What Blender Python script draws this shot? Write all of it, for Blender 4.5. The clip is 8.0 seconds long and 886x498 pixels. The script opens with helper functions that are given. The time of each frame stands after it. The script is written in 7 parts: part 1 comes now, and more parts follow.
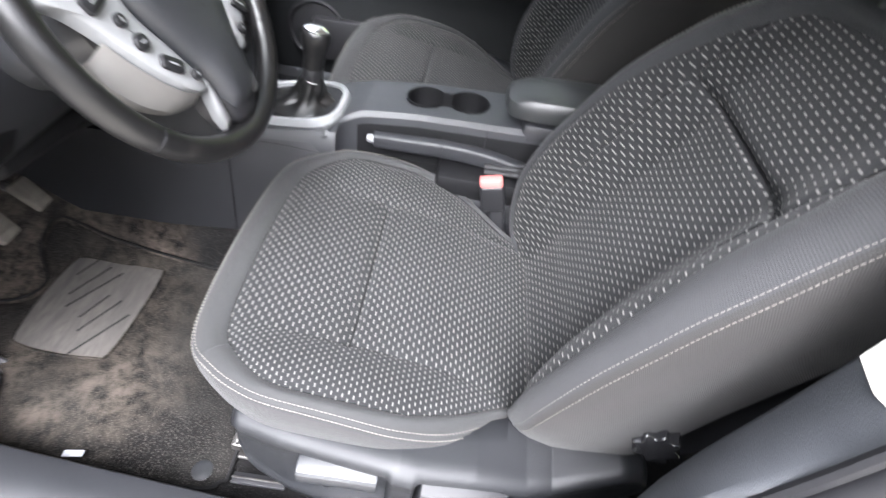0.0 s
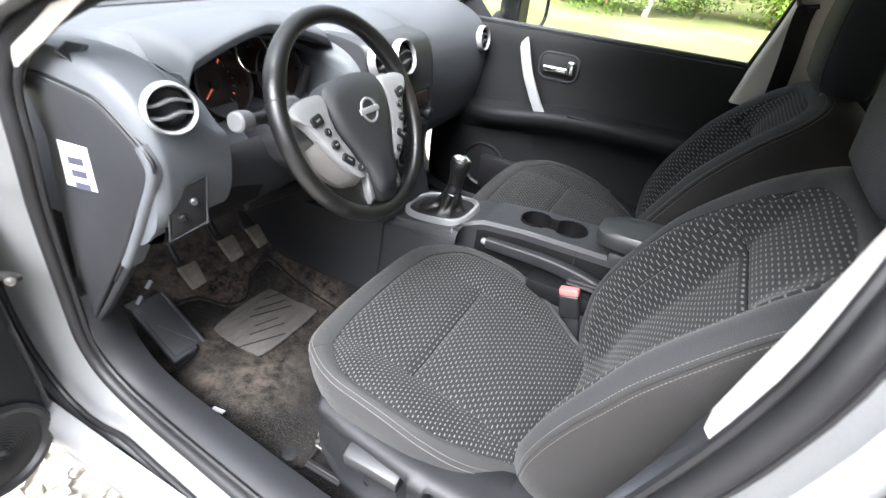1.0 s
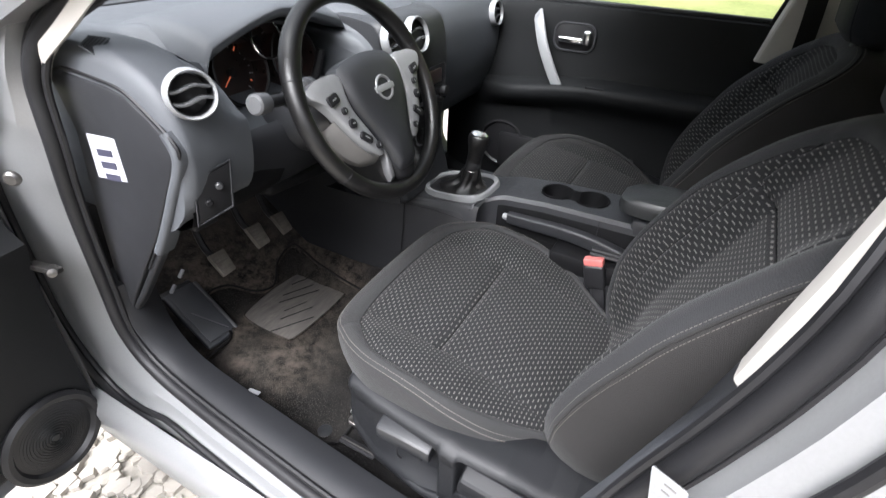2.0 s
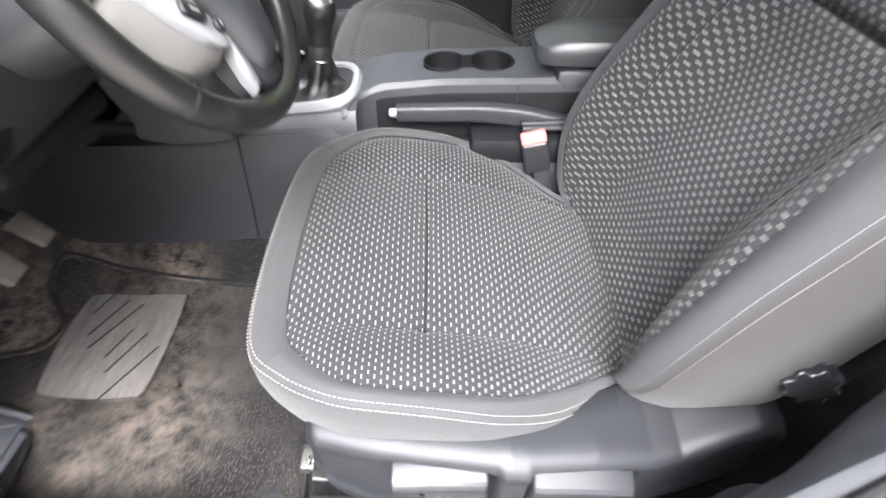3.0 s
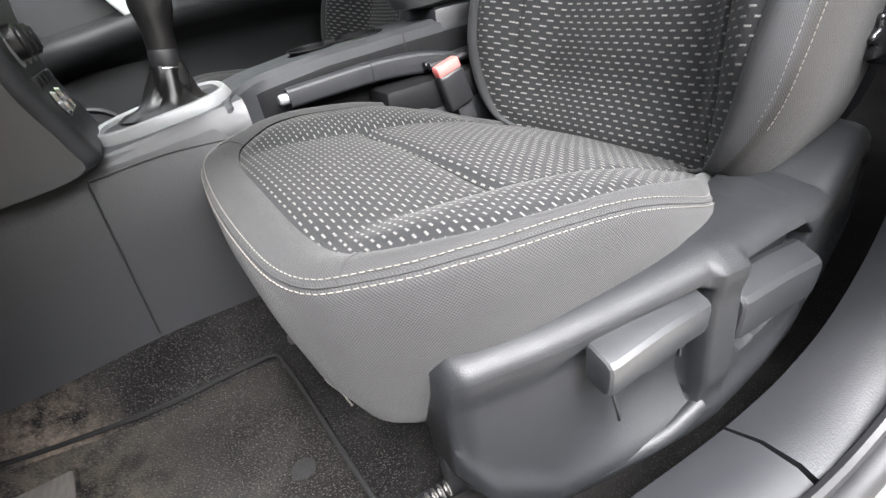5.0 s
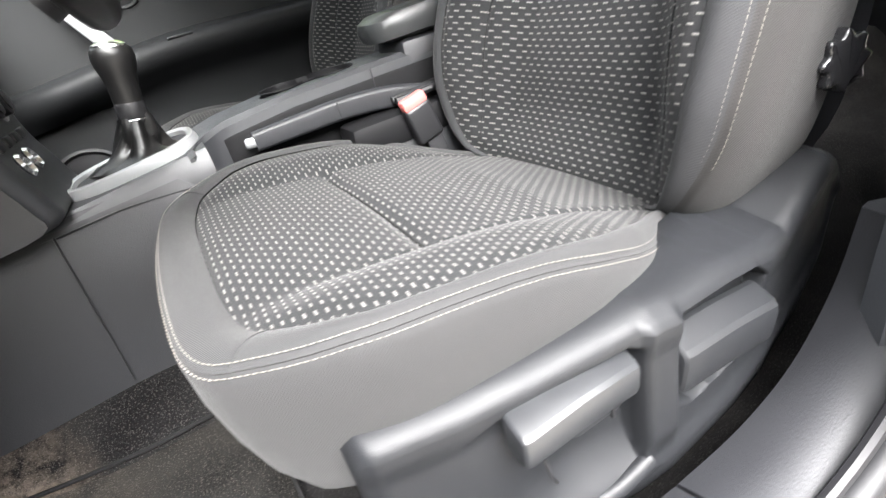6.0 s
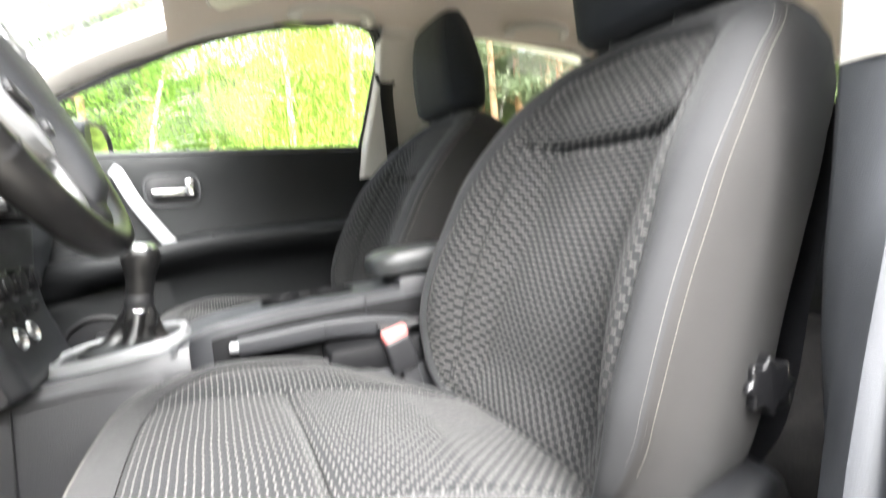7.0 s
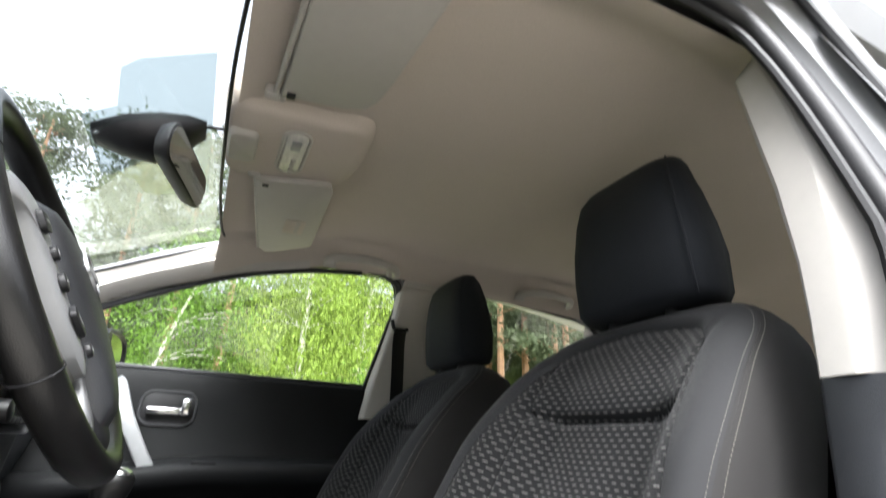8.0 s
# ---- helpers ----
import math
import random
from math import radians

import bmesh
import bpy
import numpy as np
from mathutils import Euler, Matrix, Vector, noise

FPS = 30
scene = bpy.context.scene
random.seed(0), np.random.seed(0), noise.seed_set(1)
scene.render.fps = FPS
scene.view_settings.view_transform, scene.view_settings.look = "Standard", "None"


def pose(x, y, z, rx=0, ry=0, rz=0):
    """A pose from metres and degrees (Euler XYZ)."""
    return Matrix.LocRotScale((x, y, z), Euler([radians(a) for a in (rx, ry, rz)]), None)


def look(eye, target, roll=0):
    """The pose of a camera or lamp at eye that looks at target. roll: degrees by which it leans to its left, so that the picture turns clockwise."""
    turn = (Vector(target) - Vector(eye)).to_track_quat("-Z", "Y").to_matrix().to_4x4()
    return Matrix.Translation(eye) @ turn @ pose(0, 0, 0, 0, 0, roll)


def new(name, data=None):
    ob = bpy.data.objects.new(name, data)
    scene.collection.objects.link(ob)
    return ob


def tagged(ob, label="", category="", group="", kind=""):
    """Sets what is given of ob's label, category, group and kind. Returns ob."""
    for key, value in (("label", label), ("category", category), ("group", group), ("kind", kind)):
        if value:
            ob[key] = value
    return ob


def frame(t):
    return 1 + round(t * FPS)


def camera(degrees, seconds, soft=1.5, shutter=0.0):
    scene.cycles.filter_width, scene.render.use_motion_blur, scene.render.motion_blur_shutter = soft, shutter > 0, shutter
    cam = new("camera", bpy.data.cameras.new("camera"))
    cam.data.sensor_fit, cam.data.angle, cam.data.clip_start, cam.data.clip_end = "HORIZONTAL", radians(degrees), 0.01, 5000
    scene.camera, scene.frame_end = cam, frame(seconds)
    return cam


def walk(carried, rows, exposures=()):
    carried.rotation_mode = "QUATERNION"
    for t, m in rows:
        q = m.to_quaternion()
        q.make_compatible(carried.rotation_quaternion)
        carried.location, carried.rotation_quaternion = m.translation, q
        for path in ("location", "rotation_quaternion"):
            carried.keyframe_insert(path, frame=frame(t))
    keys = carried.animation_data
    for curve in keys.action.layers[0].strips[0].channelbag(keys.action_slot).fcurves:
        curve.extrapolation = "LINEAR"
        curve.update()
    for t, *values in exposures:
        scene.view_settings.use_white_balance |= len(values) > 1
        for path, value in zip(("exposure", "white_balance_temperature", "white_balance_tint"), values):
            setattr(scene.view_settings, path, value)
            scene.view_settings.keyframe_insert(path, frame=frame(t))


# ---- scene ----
cam = camera(82.7, 8.0, soft=1.3, shutter=0.42)
PATH = [
    (0, (-0.882, 0.199, 1.253), (0.53, 0.167, -0.163), 9.9),
    (0.5, (-0.963, 0.133, 1.305), (0.567, 0.493, 0.068), 7.8),
    (1, (-1.07, -0.006, 1.339), (0.461, 0.705, 0.266), 6.4),
    (1.2, (-1.084, -0.027, 1.343), (0.446, 0.738, 0.307), 4.2),
    (2.3, (-1.08, -0.001, 1.292), (0.365, 0.708, 0.105), 2.2),
    (2.5, (-1.04, 0.086, 1.259), (0.424, 0.606, -0.001), 2.0),
    (2.8, (-0.916, 0.216, 1.22), (0.499, 0.393, -0.181), -0.1),
    (3, (-0.861, 0.288, 1.149), (0.563, 0.24, -0.254), 1.4),
    (3.1, (-0.832, 0.31, 1.094), (0.601, 0.209, -0.298), 1.3),
    (3.3, (-0.788, 0.349, 0.962), (0.732, 0.141, -0.321), 1.2),
    (3.5, (-0.772, 0.383, 0.829), (0.838, 0.086, -0.32), -0.4),
    (3.7, (-0.768, 0.407, 0.753), (0.917, 0.01, -0.248), -1.4),
    (4, (-0.793, 0.448, 0.734), (0.901, -0.225, -0.088), -1.3),
    (4.2, (-0.796, 0.486, 0.739), (0.84, -0.318, -0.083), -1.5),
    (5.3, (-0.833, 0.528, 0.851), (0.718, -0.222, -0.164), -13.2),
    (5.5, (-0.832, 0.526, 0.848), (0.722, -0.233, -0.155), -13.7),
    (6, (-0.847, 0.437, 0.853), (0.769, -0.255, -0.1), -14.6),
    (6.5, (-0.882, 0.391, 0.858), (0.831, -0.321, 0.11), -10.0),
    (6.8, (-0.867, 0.393, 0.856), (0.903, -0.415, 0.396), -6.7),
    (7, (-0.898, 0.364, 0.9), (0.916, -0.454, 0.703), -4.5),
    (7.2, (-0.91, 0.366, 0.916), (0.904, -0.471, 1.013), -1.7),
    (7.5, (-0.917, 0.374, 0.915), (0.868, -0.458, 1.267), 0.7),
    (8, (-0.925, 0.379, 0.915), (0.774, -0.382, 1.647), 2.5),
]
walk(cam, [(t, look(eye, target, roll)) for t, eye, target, roll in PATH],
     [(0, 3.55, 6050, 13), (0.5, 4.03, 6100, 11), (1, 3.08, 6100, 10.5), (1.2, 2.46, 6100, 10.5), (2.3, 2.27, 6150, 12.5), (2.7, 2.63, 6150, 12.5), (3, 3.87, 6200, 12.5), (3.5, 3.72, 6300, 11.5), (4, 3.4, 6250, 11.5),
      (5.5, 3.47, 6350, 10), (6.5, 4.0, 6400, 10), (7, 4.05, 6400, 9.3), (7.5, 3.35, 6100, 9), (8, 2.6, 6200, 9.5)])

# ---- light ----
world = bpy.data.worlds.new("overcast_sky")
scene.world = world
world.use_nodes = True
wn, wl = world.node_tree.nodes, world.node_tree.links
sky = wn.new("ShaderNodeTexSky")
sky.sky_type = "NISHITA"
sky.sun_disc = False
sky.sun_elevation = radians(52)
sky.sun_rotation = radians(-87)
sky.air_density, sky.dust_density, sky.ozone_density = 1.0, 10.0, 1.0
grey = wn.new("ShaderNodeHueSaturation")
grey.inputs["Saturation"].default_value = 0.25
wl.new(sky.outputs[0], grey.inputs["Color"])
wl.new(grey.outputs[0], wn["Background"].inputs["Color"])
wn["Background"].inputs["Strength"].default_value = 0.15
sun = new("sun", bpy.data.lights.new("sun", "SUN"))
sun.data.energy, sun.data.angle, sun.data.color = 0.85, radians(40), (0.985, 0.99, 1.0)
sun.matrix_world = look((-4.7, 0.25, 6.0), (0, 0, 0))


# ---- materials ----
def material(name, base, rough=0.6, metal=0.0, vary=0.15, scale=40.0, bump=0.0, bump_scale=900.0, coords="Object",
             blotch=3.0, spec=0.5, tint=None, tint_at=0.6, stretch=None, fleck=None):
    """Two scales of variation (blotches, grain) in colour and gloss, with a fine bump."""
    m = bpy.data.materials.new(name)
    m.use_nodes = True
    n, l = m.node_tree.nodes, m.node_tree.links
    b = n["Principled BSDF"]
    tc = n.new("ShaderNodeTexCoord")
    src = tc.outputs[coords]
    if stretch:
        mp = n.new("ShaderNodeMapping")
        mp.inputs["Scale"].default_value = stretch
        mp.inputs["Rotation"].default_value = (0, 0, radians(35))
        l.new(src, mp.inputs["Vector"])
        src = mp.outputs[0]
    big = n.new("ShaderNodeTexNoise")
    big.inputs["Scale"].default_value, big.inputs["Detail"].default_value = blotch, 5
    fine = n.new("ShaderNodeTexNoise")
    fine.inputs["Scale"].default_value, fine.inputs["Detail"].default_value = scale, 4
    l.new(src, big.inputs["Vector"])
    l.new(src, fine.inputs["Vector"])
    add = n.new("ShaderNodeMath")
    add.operation = "ADD"
    l.new(big.outputs["Fac"], add.inputs[0])
    l.new(fine.outputs["Fac"], add.inputs[1])
    rng = n.new("ShaderNodeMapRange")
    rng.inputs["From Min"].default_value, rng.inputs["From Max"].default_value = 0.6, 1.4
    rng.inputs["To Min"].default_value, rng.inputs["To Max"].default_value = 1 - vary, 1 + vary
    l.new(add.outputs[0], rng.inputs["Value"])
    mul = n.new("ShaderNodeVectorMath")
    mul.operation = "SCALE"
    mul.inputs[0].default_value = base
    l.new(rng.outputs[0], mul.inputs["Scale"])
    colour = mul.outputs[0]
    if tint:
        mix = n.new("ShaderNodeMix")
        mix.data_type = "RGBA"
        ramp = n.new("ShaderNodeMapRange")
        ramp.inputs["From Min"].default_value, ramp.inputs["From Max"].default_value = tint_at - 0.12, tint_at + 0.15
        l.new(big.outputs["Fac"], ramp.inputs["Value"])
        l.new(ramp.outputs[0], mix.inputs["Factor"])
        l.new(colour, mix.inputs["A"])
        mix.inputs["B"].default_value = (*tint, 1)
        colour = mix.outputs["Result"]
    if fleck:
        lint, near, fl = n.new("ShaderNodeTexNoise"), n.new("ShaderNodeMapRange"), n.new("ShaderNodeMix")
        lint.inputs["Scale"].default_value, lint.inputs["Detail"].default_value = fleck[1], 3
        l.new(src, lint.inputs["Vector"])
        near.inputs["From Min"].default_value, near.inputs["From Max"].default_value = fleck[2], fleck[2] + 0.12
        l.new(lint.outputs["Fac"], near.inputs["Value"])
        fl.data_type = "RGBA"
        l.new(near.outputs[0], fl.inputs["Factor"])
        l.new(colour, fl.inputs["A"])
        fl.inputs["B"].default_value = (*fleck[0], 1)
        colour = fl.outputs["Result"]
    l.new(colour, b.inputs["Base Color"])
    rr = n.new("ShaderNodeMapRange")
    rr.inputs["To Min"].default_value, rr.inputs["To Max"].default_value = max(rough - 0.08, 0.02), min(rough + 0.08, 1)
    l.new(fine.outputs["Fac"], rr.inputs["Value"])
    l.new(rr.outputs[0], b.inputs["Roughness"])
    b.inputs["Metallic"].default_value = metal
    b.inputs["Specular IOR Level"].default_value = spec
    if bump:
        grain = n.new("ShaderNodeTexNoise")
        grain.inputs["Scale"].default_value, grain.inputs["Detail"].default_value = bump_scale, 2
        l.new(src, grain.inputs["Vector"])
        bp = n.new("ShaderNodeBump")
        bp.inputs["Strength"].default_value, bp.inputs["Distance"].default_value = bump, 0.001
        l.new(grain.outputs["Fac"], bp.inputs["Height"])
        l.new(bp.outputs[0], b.inputs["Normal"])
    return m


def maths(n, l, op, a, b=None):
    k = n.new("ShaderNodeMath")
    k.operation = op
    for i, v in enumerate((a, b)):
        if v is None:
            continue
        if isinstance(v, (int, float)):
            k.inputs[i].default_value = v
        else:
            l.new(v, k.inputs[i])
    return k.outputs[0]


def dotted_fabric(name, base, dash, pitch_u=0.0160, pitch_v=0.0080, long=0.0038, tall=0.0011):
    """Dark woven cloth with staggered light dashes; UV in metres."""
    m = material(name, base, 0.9, vary=0.18, scale=60, coords="UV", blotch=6, spec=0.1)
    n, l = m.node_tree.nodes, m.node_tree.links
    b = n["Principled BSDF"]
    tc = n.new("ShaderNodeTexCoord")
    jit = n.new("ShaderNodeTexNoise")
    jit.inputs["Scale"].default_value = 9
    l.new(tc.outputs["UV"], jit.inputs["Vector"])
    sep = n.new("ShaderNodeSeparateXYZ")
    l.new(tc.outputs["UV"], sep.inputs[0])
    wob = maths(n, l, "MULTIPLY", maths(n, l, "SUBTRACT", jit.outputs["Fac"], 0.5), 0.006)
    v = maths(n, l, "DIVIDE", maths(n, l, "ADD", sep.outputs["Y"], wob), pitch_v)
    row = maths(n, l, "FLOOR", v)
    odd = maths(n, l, "MULTIPLY", maths(n, l, "FLOORED_MODULO", row, 2.0), 0.5)
    u = maths(n, l, "ADD", maths(n, l, "DIVIDE", sep.outputs["X"], pitch_u), odd)
    du = maths(n, l, "MULTIPLY", maths(n, l, "ABSOLUTE", maths(n, l, "SUBTRACT", maths(n, l, "FRACT", u), 0.5)), pitch_u)
    dv = maths(n, l, "MULTIPLY", maths(n, l, "ABSOLUTE", maths(n, l, "SUBTRACT", maths(n, l, "FRACT", v), 0.5)), pitch_v)

    def inside(d, size):
        r = n.new("ShaderNodeMapRange")
        r.inputs["From Min"].default_value, r.inputs["From Max"].default_value = size + 0.0005, size - 0.0005
        l.new(d, r.inputs["Value"])
        return r.outputs[0]
    mask = maths(n, l, "MULTIPLY", inside(du, long), inside(dv, tall))
    weave = n.new("ShaderNodeTexNoise")
    weave.inputs["Scale"].default_value, weave.inputs["Detail"].default_value = 700, 2
    l.new(tc.outputs["UV"], weave.inputs["Vector"])
    worn = n.new("ShaderNodeMapRange")
    worn.inputs["From Min"].default_value, worn.inputs["From Max"].default_value = 0.3, 0.6
    worn.inputs["To Min"].default_value = 0.55
    l.new(weave.outputs["Fac"], worn.inputs["Value"])
    strand = maths(n, l, "SINE", maths(n, l, "MULTIPLY", maths(n, l, "ADD", sep.outputs["X"], maths(n, l, "MULTIPLY", sep.outputs["Y"], 0.7)), 6.283 / 0.0026))
    twist = maths(n, l, "ADD", maths(n, l, "MULTIPLY", strand, 0.28), 0.72)
    fac = maths(n, l, "MULTIPLY", maths(n, l, "MULTIPLY", mask, worn.outputs[0]), twist)
    mix = n.new("ShaderNodeMix")
    mix.data_type = "RGBA"
    old = b.inputs["Base Color"].links[0].from_socket
    l.new(fac, mix.inputs["Factor"])
    l.new(old, mix.inputs["A"])
    mix.inputs["B"].default_value = (*dash, 1)
    l.new(mix.outputs["Result"], b.inputs["Base Color"])
    bp = n.new("ShaderNodeBump")
    bp.inputs["Strength"].default_value, bp.inputs["Distance"].default_value = 0.5, 0.0008
    l.new(maths(n, l, "ADD", mask, weave.outputs["Fac"]), bp.inputs["Height"])
    l.new(bp.outputs[0], b.inputs["Normal"])
    b.inputs["Sheen Weight"].default_value = 0.05
    return m


def mesh_fabric(name, base, pitch=0.0026):
    """Plain technical cloth with a fine square weave."""
    m = material(name, base, 0.75, vary=0.12, scale=80, coords="UV", blotch=5, spec=0.18)
    n, l = m.node_tree.nodes, m.node_tree.links
    b = n["Principled BSDF"]
    tc = n.new("ShaderNodeTexCoord")
    sep = n.new("ShaderNodeSeparateXYZ")
    l.new(tc.outputs["UV"], sep.inputs[0])
    su = maths(n, l, "SINE", maths(n, l, "MULTIPLY", sep.outputs["X"], 6.283 / pitch))
    sv = maths(n, l, "SINE", maths(n, l, "MULTIPLY", sep.outputs["Y"], 6.283 / pitch))
    bp = n.new("ShaderNodeBump")
    bp.inputs["Strength"].default_value, bp.inputs["Distance"].default_value = 0.3, 0.0008
    weave = maths(n, l, "MULTIPLY", su, sv)
    l.new(weave, bp.inputs["Height"])
    thread = n.new("ShaderNodeVectorMath")
    thread.operation = "SCALE"
    l.new(b.inputs["Base Color"].links[0].from_socket, thread.inputs[0])
    l.new(maths(n, l, "ADD", maths(n, l, "MULTIPLY", weave, 0.22), 1.0), thread.inputs["Scale"])
    l.new(thread.outputs[0], b.inputs["Base Color"])
    l.new(bp.outputs[0], b.inputs["Normal"])
    b.inputs["Sheen Weight"].default_value = 0.05
    return m


def glass(name, tint=(0.97, 0.99, 0.98), dust=0.0):
    m = bpy.data.materials.new(name)
    m.use_nodes = True
    n, l = m.node_tree.nodes, m.node_tree.links
    n.remove(n["Principled BSDF"])
    clear, gloss, mix = n.new("ShaderNodeBsdfTransparent"), n.new("ShaderNodeBsdfGlossy"), n.new("ShaderNodeMixShader")
    clear.inputs["Color"].default_value = (*tint, 1)
    gloss.inputs["Roughness"].default_value = 0.02
    fr = n.new("ShaderNodeLayerWeight")
    grazing = maths(n, l, "POWER", fr.outputs["Facing"], 3.5)
    l.new(maths(n, l, "ADD", maths(n, l, "MULTIPLY", grazing, 0.8), 0.045), mix.inputs[0])
    l.new(clear.outputs[0], mix.inputs[1])
    l.new(gloss.outputs[0], mix.inputs[2])
    last = mix
    if dust:
        film, last = n.new("ShaderNodeBsdfTranslucent"), n.new("ShaderNodeMixShader")
        film.inputs["Color"].default_value = (0.8, 0.8, 0.76, 1)
        specks = n.new("ShaderNodeTexNoise")
        specks.inputs["Scale"].default_value, specks.inputs["Detail"].default_value = 14, 6
        l.new(maths(n, l, "MULTIPLY", specks.outputs["Fac"], dust * 2), last.inputs[0])
        l.new(mix.outputs[0], last.inputs[1])
        l.new(film.outputs[0], last.inputs[2])
    l.new(last.outputs[0], n["Material Output"].inputs["Surface"])
    return m


PLASTIC = material("grained_charcoal_plastic", (0.0175, 0.0184, 0.0205), 0.44, spec=0.62, vary=0.12, scale=30, bump=0.35, bump_scale=900)
SOFT = material("soft_dash_plastic", (0.052, 0.056, 0.062), 0.60, spec=0.40, vary=0.1, scale=40, bump=0.4, bump_scale=700)
DARK = material("black_plastic", (0.009, 0.009, 0.010), 0.45, spec=0.35, vary=0.2, scale=30, bump=0.2)
LOWER = material("dark_lower_plastic", (0.0090, 0.0094, 0.0112), 0.52, spec=0.52, vary=0.15, scale=20, bump=0.4, bump_scale=600)
DOORP = material("black_door_trim", (0.0072, 0.0077, 0.0082), 0.52, spec=0.16, vary=0.15, scale=20, bump=0.4, bump_scale=600)
COVER = material("seat_side_plastic", (0.0085, 0.0090, 0.0102), 0.47, spec=0.26, vary=0.1, scale=60, bump=0.35, bump_scale=1100)
ENDP = material("smooth_end_plastic", (0.0115, 0.012, 0.0138), 0.52, spec=0.40, vary=0.12, scale=30, bump=0.12, bump_scale=1400)
LEVER = material("satin_lever_plastic", (0.0150, 0.0157, 0.0172), 0.32, vary=0.1, scale=60, bump=0.2, bump_scale=1100)
GLOSS = material("gloss_black_plastic", (0.012, 0.012, 0.013), 0.15, vary=0.1)
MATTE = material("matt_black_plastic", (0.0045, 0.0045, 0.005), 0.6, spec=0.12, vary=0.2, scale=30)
SPOKE = material("satin_grey_spoke", (0.205, 0.208, 0.212), 0.38, 0.2, vary=0.06, scale=80)
FLANK = material("satin_beige_flank", (0.115, 0.110, 0.103), 0.42, 0.15, vary=0.06, scale=80)
ARMHIDE = material("grey_arm_rest_hide", (0.019, 0.0202, 0.0206), 0.42, spec=0.45, vary=0.15, scale=30, bump=0.3, bump_scale=600)
BLADE = material("satin_dark_spoke", (0.085, 0.086, 0.088), 0.4, 0.2, vary=0.06, scale=80)
TIP = material("grey_stalk_tip", (0.060, 0.062, 0.065), 0.5, vary=0.1, scale=60)
LENS = material("ribbed_clear_lens", (0.50, 0.50, 0.46), 0.22, vary=0.3, scale=45, stretch=(1, 5, 1))
LEATHER = material("worn_black_leather", (0.0055, 0.0054, 0.0055), 0.34, spec=0.4, vary=0.25, scale=25, bump=0.22, bump_scale=800, tint=(0.024, 0.021, 0.019), tint_at=0.64, blotch=9)
RUBBER = material("rubber_seal", (0.008, 0.008, 0.009), 0.5, spec=0.3, vary=0.3, scale=12, bump=0.2, blotch=6)
SILVER = material("silver_trim", (0.23, 0.235, 0.24), 0.34, 0.25, vary=0.05, scale=80)
CHROME = material("chrome", (0.70, 0.70, 0.70), 0.2, 1.0, vary=0.05)
STEEL = material("seat_rail_steel", (0.12, 0.115, 0.11), 0.4, 0.9, vary=0.3, scale=60)
PAINT = material("silver_car_paint", (0.205, 0.208, 0.212), 0.32, 0.35, vary=0.06, scale=300, blotch=2, tint=(0.185, 0.178, 0.165), tint_at=0.72)
BEIGE = material("light_pillar_plastic", (0.36, 0.345, 0.315), 0.55, vary=0.04, scale=50, bump=0.15, bump_scale=700)
POST = material("pale_post_plastic", (0.42, 0.402, 0.372), 0.65, spec=0.25, vary=0.04, scale=50, bump=0.15, bump_scale=700)
POSTLOW = material("grey_lower_post_plastic", (0.028, 0.030, 0.034), 0.5, spec=0.6, vary=0.1, scale=40, bump=0.35, bump_scale=800)
LINER = material("headliner_cloth", (0.46, 0.412, 0.360), 0.95, vary=0.06, scale=300, bump=0.5, bump_scale=900, spec=0.1)
CARPET = material("dusty_carpet", (0.0056, 0.0054, 0.0056), 0.97, vary=0.8, scale=420, bump=1.0, bump_scale=420, blotch=9, spec=0.06, tint=(0.0125, 0.0118, 0.0112), tint_at=0.62, fleck=((0.034, 0.032, 0.030), 480, 0.56))
MAT = material("dusty_floor_mat", (0.0064, 0.0061, 0.0059), 0.97, vary=0.85, scale=420, bump=1.0, bump_scale=420, blotch=7, spec=0.06, tint=(0.0145, 0.0134, 0.0123), tint_at=0.60, fleck=((0.036, 0.033, 0.030), 480, 0.55))
PADRUBBER = material("pale_worn_rubber", (0.105, 0.094, 0.080), 0.75, vary=0.4, scale=60, blotch=20)
BIND = material("dark_mat_binding", (0.0085, 0.0083, 0.0085), 0.95, vary=0.4, scale=300, spec=0.1)
HEEL = material("dusty_heel_pad", (0.054, 0.049, 0.044), 0.9, vary=0.6, scale=60, blotch=9, bump=0.4, bump_scale=300, tint=(0.026, 0.024, 0.022), tint_at=0.52, stretch=(0.8, 4.5, 1.0))
DOTS = dotted_fabric("dashed_seat_cloth", (0.0112, 0.0113, 0.0118), (0.150, 0.146, 0.138), tall=0.0010)
MESHY = mesh_fabric("plain_seat_cloth", (0.0200, 0.0200, 0.0204))
BOLSTER = mesh_fabric("dark_bolster_cloth", (0.0158, 0.0162, 0.0172))
# seat cloth darkened and browned for the shade on backrest sides and hems
SIDECLOTH = mesh_fabric("shaded_side_cloth", (0.0128, 0.0121, 0.0117))
BLACKCLOTH = mesh_fabric("black_headrest_cloth", (0.0118, 0.0138, 0.0175))
THREAD = material("light_grey_thread", (0.120, 0.112, 0.098), 0.8, vary=0.1)
SHADOWCLOTH = material("shade_brown_cloth", (0.20, 0.175, 0.15), 0.95, vary=0.1, scale=200, spec=0.05)
RED = material("red_buckle_plastic", (0.42, 0.115, 0.105), 0.45, vary=0.08)
WHITE = material("white_paper", (0.33, 0.338, 0.36), 0.6, vary=0.06)
LABELP = material("worn_label_paper", (0.20, 0.203, 0.21), 0.6, vary=0.2, scale=90)
INK = material("dark_print", (0.03, 0.03, 0.05), 0.6, vary=0.1)
MIRROR = material("mirror_glass", (0.9, 0.9, 0.9), 0.02, 1.0, vary=0.01)
